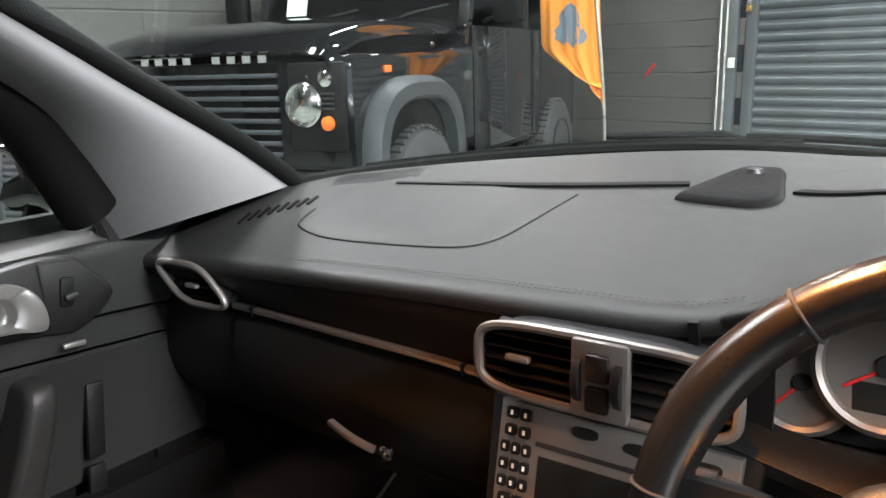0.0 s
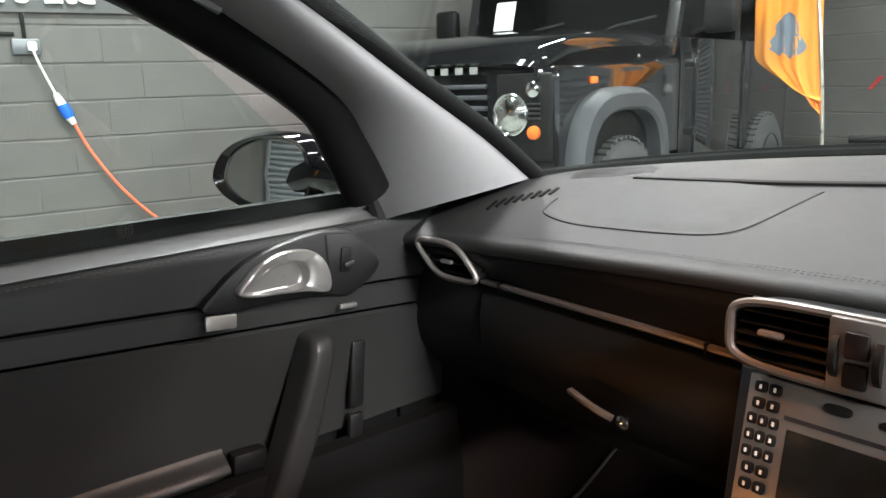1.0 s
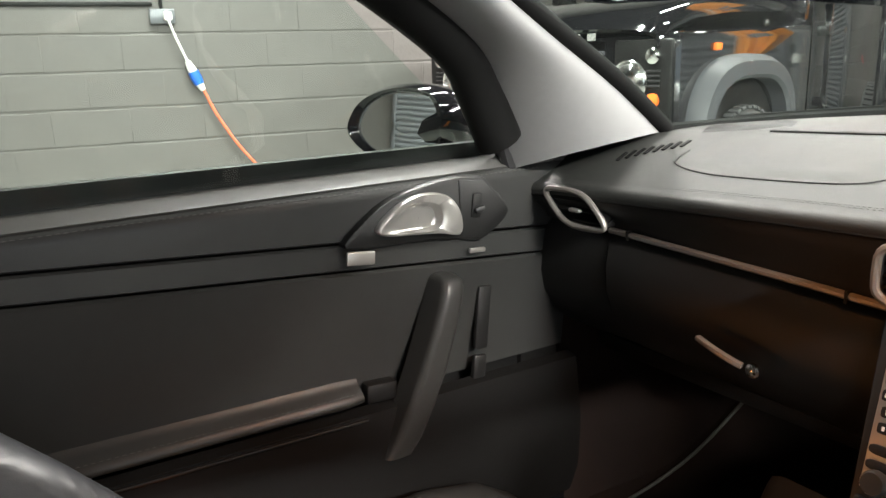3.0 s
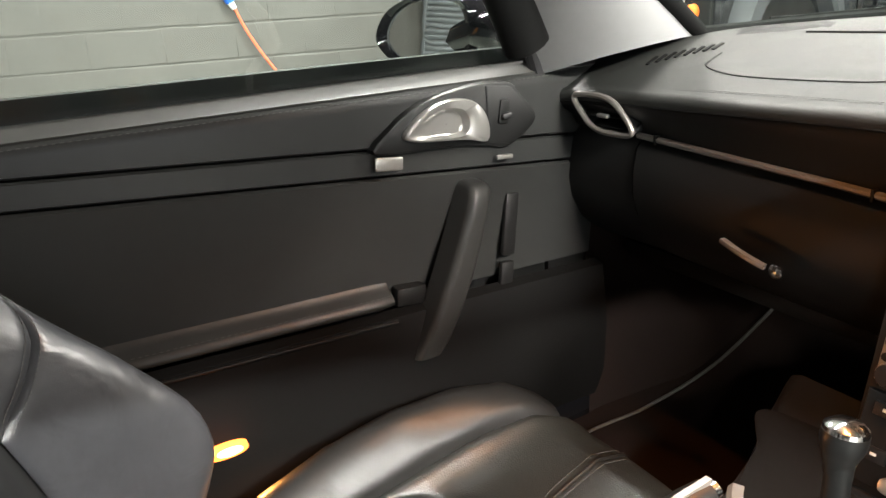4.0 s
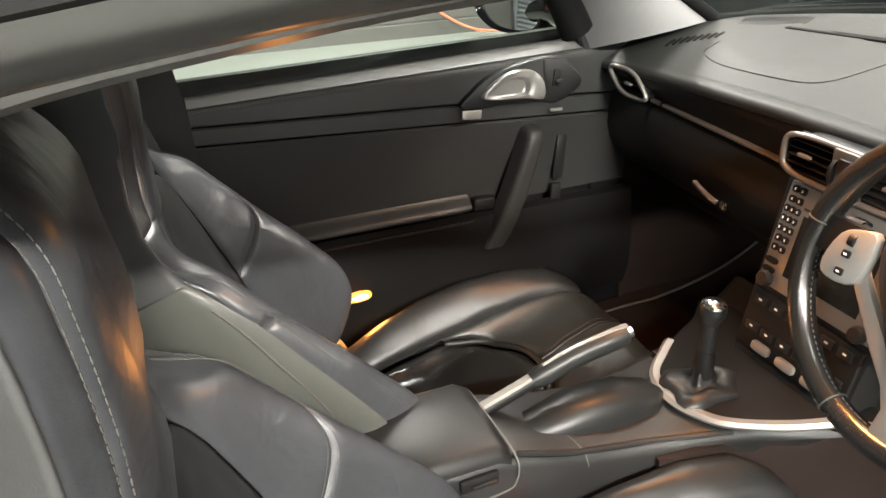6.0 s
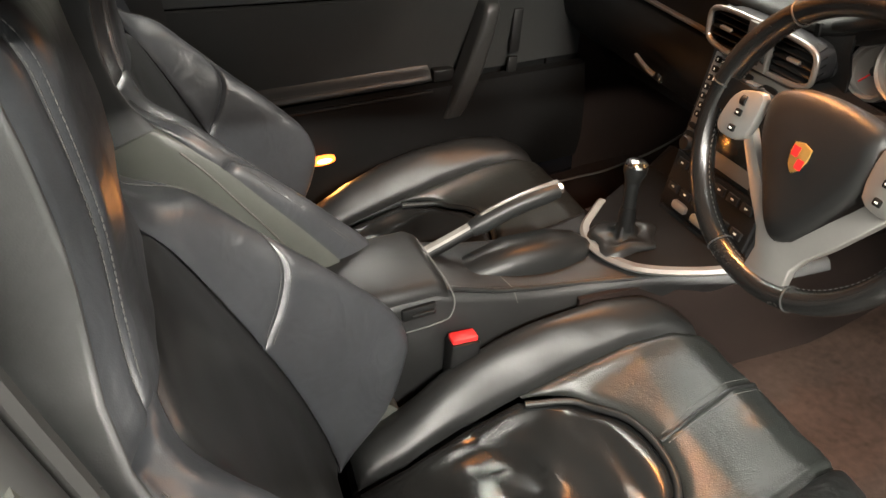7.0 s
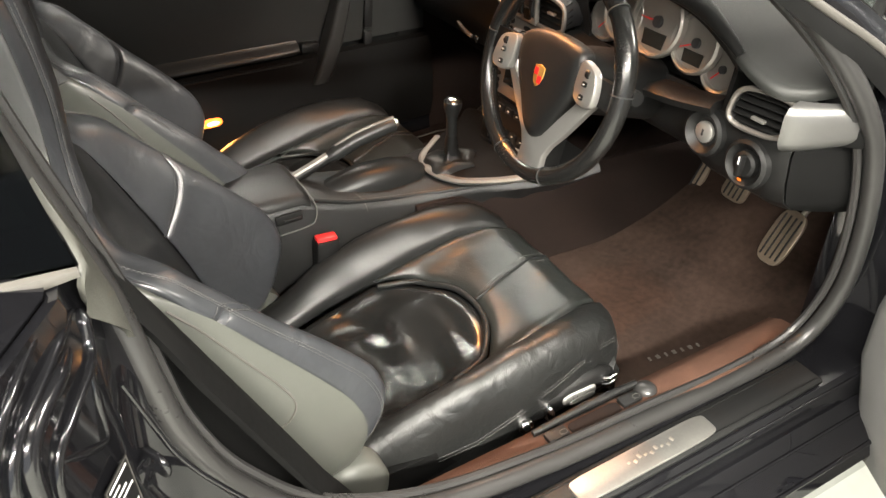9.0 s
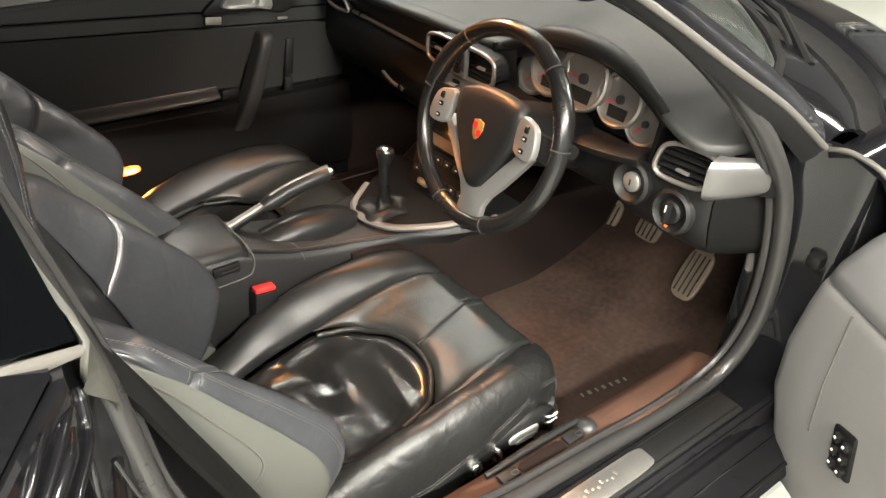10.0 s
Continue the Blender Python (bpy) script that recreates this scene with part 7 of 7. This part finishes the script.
# panel rows: z at the rear and at the front, x inwards
XD = -0.635


def door_pt(t, z, dx=0.0):
    y = -0.60 + 0.90 * t
    return Vector((XD + dx - 0.02 * (1 - t), y, z))


def band(name, rows, material, label="", nt=20, thick=0.006, sharp=50):
    """rows: (z at the rear end, z at the front end, x offset)."""
    return part(name, sheet([[door_pt(i / nt, a + (b - a) * i / nt, dx) for a, b, dx in rows] for i in range(nt + 1)], thick), material, pd, label, sharp)


band("waist_rail", [(0.883, 0.888, -0.066), (0.887, 0.891, -0.052), (0.881, 0.887, -0.026), (0.868, 0.877, -0.004)], WAIST, "padded dark strip along the door top, greyed for its sheen")
band("upper_panel", [(0.866, 0.875, -0.005), (0.862, 0.871, 0.0), (0.850, 0.858, 0.0015), (0.838, 0.776, 0.0015), (0.8350, 0.773, -0.004)], DOORHIDE, "black leather upper door panel")
band("middle_band", [(0.8325, 0.7705, -0.004), (0.830, 0.768, 0.001), (0.803, 0.735, 0.001), (0.800, 0.732, -0.005)], DOORHIDE)
band("lower_panel", [(0.7975, 0.7295, -0.005), (0.794, 0.726, 0.0), (0.76, 0.70, -0.005), (0.70, 0.66, -0.012), (0.64, 0.62, -0.020), (0.57, 0.563, -0.026)], DOORHIDE, "black leather door panel")
part("stitching", stitches([door_pt(i / 40, 0.861 + (0.870 - 0.861) * i / 40, 0.0012) for i in range(38)], 0.005, 0.0035, 0.0007), STITCH, pd)
arm = []
for i in range(25):
    t = i / 24 * 0.578
    z = 0.590 - 0.008 * t / 0.578
    e_ = 1.0 if t < 0.566 else 0.86
    arm.append([door_pt(t, z + dz * (0.4 + 0.6 * e_), -0.024 + (dx + 0.024) * e_) for dz, dx in ((0.020, -0.024), (0.013, -0.021), (0.007, -0.013), (0.001, -0.002), (-0.006, 0.005), (-0.012, 0.004), (-0.017, -0.004), (-0.021, -0.018))])
part("armrest", sheet(arm, 0.005), DOORHIDE, pd, "padded black leather armrest ledge", 60)
part("stitching", stitches([r[3] + V(0.001, 0, 0.0012) for r in arm], 0.005, 0.0035, 0.0006), STITCH, pd)
part("armrest_end", box(0.024, 0.050, 0.030, 0.006, m=pose(XD - 0.020, -0.05, 0.576, -4)), DARK, pd)
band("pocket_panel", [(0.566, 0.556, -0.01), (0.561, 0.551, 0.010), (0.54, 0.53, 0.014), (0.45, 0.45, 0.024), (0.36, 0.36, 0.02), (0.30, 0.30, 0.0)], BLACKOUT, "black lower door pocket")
part("pocket_trim", tube([door_pt(i / 20 * 0.575, 0.557 - 0.008 * i / 20, 0.013) for i in range(21)], 0.0028, 8), DARK, pd)
# pull handle: a padded fin that leans back towards its foot
pull = []
for yc, z, half, xo in ((0.050, 0.7365, 0.010, 0.012), (0.050, 0.7345, 0.018, 0.030), (0.050, 0.729, 0.023, 0.042), (0.048, 0.718, 0.0245, 0.049), (0.043, 0.70, 0.0255, 0.052), (0.030, 0.66, 0.027, 0.053), (0.012, 0.61, 0.029, 0.052), (-0.008, 0.56, 0.030, 0.048), (-0.030, 0.51, 0.030, 0.040), (-0.042, 0.485, 0.028, 0.030)):
    half, xo = half * 0.78, xo * 0.74
    r_ = min(0.012, half * 0.6)
    row = [(-0.012, -half)] + [(xo - r_ + r_ * math.sin(a), -half + r_ - r_ * math.cos(a)) for a in (math.pi / 8 * k for k in range(5))] + [(xo - r_ + r_ * math.cos(a), half - r_ + r_ * math.sin(a)) for a in (math.pi / 8 * k for k in range(5))] + [(-0.012, half)]
    pull.append([V(XD + x, yc + y, z) for x, y in row])
part("pull_handle", loft(pull), DOORHIDE, pd, "padded black leather pull handle", 60)
part("stitching", stitches(spline([r[4] + V(0.001, -0.0008, 0) for r in pull[2:]], 4), 0.005, 0.003, 0.0006), RIMTHREAD, pd)
for z0, z1, x in ((0.70, 0.60, 0.012), (0.592, 0.552, 0.014)):
    part("speaker_trim", box(0.010, 0.024, z0 - z1, 0.004, m=pose(XD + x - 0.024, 0.132 - 0.12 * (0.69 - (z0 + z1) / 2), (z0 + z1) / 2, -6)), TRIM, pd)
# handle pod
HM = frame_of((XD, 0, 0), (0, 1, 0), (0, 0, 1))
pod_o = spline([(-0.100, 0.796, 0), (-0.073, 0.828, 0), (-0.032, 0.853, 0), (0.023, 0.866, 0), (0.079, 0.872, 0), (0.12, 0.867, 0), (0.136, 0.852, 0), (0.166, 0.812, 0), (0.118, 0.777, 0), (0.069, 0.784, 0), (0.0, 0.790, 0)], 4, True)
hp_ = part("handle_pod", plate([(p.x, p.y) for p in pod_o], 0.02, 0.004, HM @ Matrix.Translation((0, 0, 0.007))), TRIM, pd, "black handle surround")
cut = [(-0.059, 0.816), (-0.043, 0.806), (0.0, 0.802), (0.040, 0.798), (0.074, 0.792), (0.077, 0.817), (0.064, 0.841), (0.041, 0.854), (0.002, 0.855), (-0.033, 0.840)]
cup = [(-0.053, 0.8165), (-0.040, 0.809), (-0.005, 0.806), (0.022, 0.804), (0.038, 0.808), (0.044, 0.820), (0.040, 0.834), (0.028, 0.843), (0.0, 0.846), (-0.030, 0.834)]
so1, si1 = spline([(a, b, 0) for a, b in cut], 5, True), spline([(a, b, 0) for a, b in cup], 5, True)
cc = V(0.008, 0.824, 0)
rings = [[HM @ V(p.x, p.y, 0.004) for p in so1], [HM @ V(p.x, p.y, 0.014) for p in so1], [HM @ V(*(p + (cc - p) * 0.04).xy, 0.0178) for p in so1], [HM @ V(p.x, p.y, 0.0185) for p in si1]]
rings += [[HM @ V(q.x, q.y, 0.0185 - 0.0108 * min(1.0, (1 - k) / 0.22) * (0.12 + 0.88 * min(1.0, max(0.0, (q.x + 0.053) / 0.09)) ** 1.3)) for q in (cc + (p - cc) * k for p in si1)] for k in (0.97, 0.92, 0.86, 0.78, 0.6, 0.4, 0.2, 0.02)]
part("release_handle", loft(rings, True, False), SILVER, hp_, "satin silver release handle with a finger cup", 60)
part("switch_block", plate([(0.080, 0.786), (0.118, 0.779), (0.163, 0.812), (0.133, 0.850), (0.118, 0.864), (0.076, 0.868)], 0.01, 0.004, HM @ Matrix.Translation((0, 0, 0.009))), TRIM, pd)
part("window_switch", box(0.010, 0.018, 0.036, 0.004, m=pose(XD + 0.007, 0.106, 0.828, -8)), DARK, pd)
part("switch_rocker", box(0.010, 0.017, 0.009, 0.003, m=pose(XD + 0.013, 0.108, 0.823, 8)), RUBBER, pd)
part("silver_plate", box(0.006, 0.042, 0.019, 0.004, m=pose(XD + 0.006, -0.080, 0.781, -6)), SILVER, pd, "silver name plate")
part("silver_plate", box(0.006, 0.028, 0.007, 0.002, m=pose(XD + 0.010, 0.105, 0.763, -4)), SILVER, pd, "small silver plate")
# mirror sail, window glass and seals
sail = [(0.262, 0.866), (0.183, 0.864), (0.160, 0.940), (0.140, 0.990), (0.150, 0.992), (0.20, 0.93)]
part("mirror_sail", plate(sail, 0.012, 0.003, frame_of((-0.648, 0, 0), (-0.06, 1, 0), (0, 0, 1))), TRIM, pd, "black triangular mirror sail")
part("sail_frame", tube([(-0.65, 0.185, 0.872), (-0.645, 0.155, 0.95), (-0.635, 0.125, 1.0)], 0.012, 8), RUBBER, pd)
part("backing", box(0.02, 0.98, 0.62, at=(-0.695, -0.15, 0.60)), DARK, pd)
pg = part("door_glass", sheet([[Vector((-0.685 + 0.105 * t ** 1.3, -0.66 + 0.86 * j / 12 - (0.36 * t if j > 6 else 0) * (j - 6) / 6, 0.872 + 0.283 * t)) for j in range(13)] for t in (i / 8 for i in range(9))], 0.004), GLASS, pd, "clear door window", 70)
pg.visible_shadow = False
part("door_skin", sheet([[Vector((-0.70 - dx, -0.66 + 0.98 * j / 10, z)) for j in range(11)] for dx, z in ((0.0, 0.872), (0.035, 0.868), (0.075, 0.84), (0.11, 0.77), (0.13, 0.62), (0.12, 0.42), (0.10, 0.26))], -0.01), PAINT, pd, "", 60)
part("outer_waist_seal", tube([Vector((-0.705, -0.66 + 0.98 * j / 10, 0.878 + 0.004 * j / 10)) for j in range(11)], 0.008, 8), RUBBER, pd)
part("puddle_lamp", plate(oval(0.028, 0.0125, 24, 2.2), 0.008, 0.002, frame_of((XD + 0.036, -0.353, 0.452), (0, 1, 0), (0.35, 0, 1))), LAMPLENS, pd, "glowing orange door lamp")
part("lamp_bulb", plate(oval(0.017, 0.0078, 20, 2.0), 0.003, 0.001, frame_of((XD + 0.0385, -0.350, 0.453), (0, 1, 0), (0.35, 0, 1))), BULB, pd, "bright bulb behind the lens")
pl2 = lamp("door_lamp_light", look((XD + 0.05, -0.353, 0.448), (XD + 0.35, -0.30, 0.20)), 0.055, 0.018, 0.9, (1.0, 0.36, 0.075))
# door mirror outside
mr_ = thing("door_mirror", "black oval door mirror reflecting the garage", "mirror", at=(-0.9, 0.2, 0.92))
MM = frame_of((-0.909, 0.139, 0.922), (0.955, 0.295, 0.0), (0, 0.09, 1))
face = [(p.x * 1.29, p.y * 1.18) for p in spline([(-0.083, -0.004, 0), (-0.062, 0.030, 0), (-0.015, 0.050, 0), (0.04, 0.052, 0), (0.074, 0.038, 0), (0.084, 0.0, 0), (0.074, -0.034, 0), (0.03, -0.047, 0), (-0.03, -0.045, 0), (-0.068, -0.028, 0)], 6, True)]
RC = 1.6
part("glass", loft([[MM @ V(x * k, y * k, -0.002 - (x * x + y * y) * k * k / (2 * RC)) for x, y in face] for k in (0.89, 0.75, 0.5, 0.25, 0.01)], True, False), MIRROR, mr_, "slightly domed oval mirror glass", 80)
rings = [[MM @ V(x * k, y * k, z) for x, y in face] for k, z in ((0.87, -0.008), (0.92, 0.004), (1.02, 0.008), (1.14, -0.008), (1.17, -0.035), (1.0, -0.075), (0.65, -0.105), (0.08, -0.118))]
part("housing", loft(rings, True, False), PAINT, mr_, "glossy black mirror housing", 60)
part("mirror_foot", tube(spline([MM @ V(0.05, -0.01, -0.04), V(-0.785, 0.195, 0.925), V(-0.72, 0.215, 0.905)], 5), [0.036] * 3 + [0.034] * 4 + [0.030] * 4, 12), PAINT, mr_)

# ---- driver's door, swung open ----
dd = thing("driver_door", "open driver's door with grey inner panel", "car door", at=(0.80, 0.43, 0.3))
A = radians(62)
ax = V(math.sin(A), -math.cos(A), 0)          # along the open door
ay = V(-math.cos(A), -math.sin(A), 0)         # from the door into the opening
O = V(0.725, 0.462, 0)
FRONT = [(0.18, 0.16), (0.26, 0.105), (0.33, 0.067), (0.425, 0.036), (0.55, 0.040), (0.645, 0.056), (0.72, 0.09), (0.80, 0.14), (0.88, 0.22)]


def od(t, z, d=0.0):
    return O + ax * t + ay * d + V(0, 0, z)


def dband(name, rows, material, label="", thick=0.008):
    g = []
    for z, d in rows:
        f = smooth_table(FRONT, z)[0]
        g.append([od(f + (1.05 - f) * t, z, d - 0.03 * max(0.0, 1 - t / 0.035) ** 2) for t in (0.0, 0.008, 0.02, 0.04, 0.1, 0.2, 0.4, 0.6, 0.8, 1.0)])
    return part(name, sheet(g, thick), material, dd, label, 60)


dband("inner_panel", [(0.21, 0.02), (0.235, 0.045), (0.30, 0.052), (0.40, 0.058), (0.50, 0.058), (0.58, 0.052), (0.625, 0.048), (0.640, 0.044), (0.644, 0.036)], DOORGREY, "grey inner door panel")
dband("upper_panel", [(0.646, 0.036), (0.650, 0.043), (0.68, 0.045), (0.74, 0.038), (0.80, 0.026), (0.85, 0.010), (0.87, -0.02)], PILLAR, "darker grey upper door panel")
dband("outer_skin", [(0.87, -0.025), (0.80, -0.045), (0.65, -0.055), (0.45, -0.055), (0.30, -0.045), (0.22, -0.01), (0.20, 0.02)], PAINT)
SW = Matrix.Rotation(math.atan2(ax.y, ax.x), 4, "Z")
part("switch_pod", box(0.052, 0.014, 0.085, 0.006, m=Matrix.Translation(od(0.268, 0.435, 0.058)) @ SW @ pose(0, 0, 0, 0, -14)), DARK, dd, "black window switch pod")
for i in range(6):
    part("window_switch", box(0.014, 0.012, 0.016, 0.003, m=Matrix.Translation(od(0.256 + 0.022 * (i % 2) + 0.004 * (i // 2), 0.460 - 0.024 * (i // 2), 0.068)) @ SW), TRIM, dd)
    part("switch_mark", box(0.004, 0.002, 0.003, m=Matrix.Translation(od(0.256 + 0.022 * (i % 2) + 0.004 * (i // 2), 0.462 - 0.024 * (i // 2), 0.0752)) @ SW), WHITE, dd)
part("panel_groove", tube([od(0.165, 0.635, 0.047), od(0.175, 0.5, 0.058), od(0.185, 0.40, 0.058)], 0.002, 6), PALE, dd)

# inner side of the passenger footwell and of the wings
part("footwell_side", box(0.02, 0.75, 0.66, at=(-0.685, 0.60, 0.52)), DARK, car)
part("footwell_side", box(0.02, 0.55, 0.64, at=(0.70, 0.70, 0.52)), DARK, car)
part("passenger_sill", box(0.14, 1.25, 0.20, 0.03, at=(-0.735, -0.15, 0.24)), PAINT, car)
part("under_tray", box(1.5, 3.4, 0.03, at=(0, -0.1, 0.155)), DARK, car)
rd = [[Vector((x, y, z - 0.05 * (abs(x) / 0.6) ** 3)) for y, z in ((-1.33, 1.135), (-1.6, 1.03), (-1.9, 0.91), (-2.15, 0.80), (-2.27, 0.75), (-2.31, 0.70))] for x in (-0.62 + 1.24 * j / 12 for j in range(13))]
part("rear_deck", sheet(rd, 0.01), PAINT, car, "glossy black engine lid", 60)
for s in (-1, 1):
    part("rear_side_filler", sheet([[(s * 0.60, y, z) for z in (0.95, 1.04, 1.12)] for y in (-1.30, -1.6, -1.9)], 0.01), PAINT, car)


# ---- blocks of the walls, piece by piece ----
def blocks(wall, place, x0, x1, z0, z1, depth=0.012):
    """Courses of painted blocks over a stretch of a wall; place(x, z) gives the pose of a block's face."""
    rnd = random.Random(7)
    meshes = []
    for k in range(4):
        bm = bmesh.new()
        prof_ = [(-0.1085, -0.03), (-0.1085, -0.004), (-0.105, 0.0), (0.0, 0.0005), (0.100, 0.0), (0.106, -0.003), (0.1095, -0.009), (0.1095, -0.03)]
        loft([[(x, y, z - (0.0007 if abs(x) > 0.2245 else 0.0)) for y, z in prof_] for x in (-0.2247, -0.2225, -0.1, 0.1, 0.2225, 0.2247)], bm=bm)
        for v in bm.verts:
            v.co += Vector((rnd.uniform(-0.0006, 0.0006), rnd.uniform(-0.0035, 0.0035), rnd.uniform(-0.001, 0.0012)))
        me = bpy.data.meshes.new("block")
        bm.to_mesh(me)
        bm.free()
        me.materials.append(BLOCK)
        meshes.append(me)
    count = 0
    r = 0
    z = z0
    while z + 0.11 < z1:
        x = x0 + (0.225 if r % 2 else 0.0)
        while x < x1 and count < 300:
            ob = new("block", rnd.choice(meshes))
            ob.matrix_basis = place(x, z + 0.1125) @ pose(0, 0, rnd.uniform(0, 0.0015))
            put(ob, wall)
            count += 1
            x += 0.45
        z += 0.225
        r += 1


blocks(wall_west, lambda y, z: west(y, z, 0.0), -0.278 - 0.45 * 4, 5.0, -0.1125, 3.2)


def north(x, z):
    return G @ Matrix.Translation((x, YF, z)) @ Matrix(((1, 0, 0, 0), (0, 0, -1, 0), (0, 1, 0, 0), (0, 0, 0, 1)))


blocks(wall_north, north, XL + 0.2, SHX - 0.30, 0.0, 3.2)
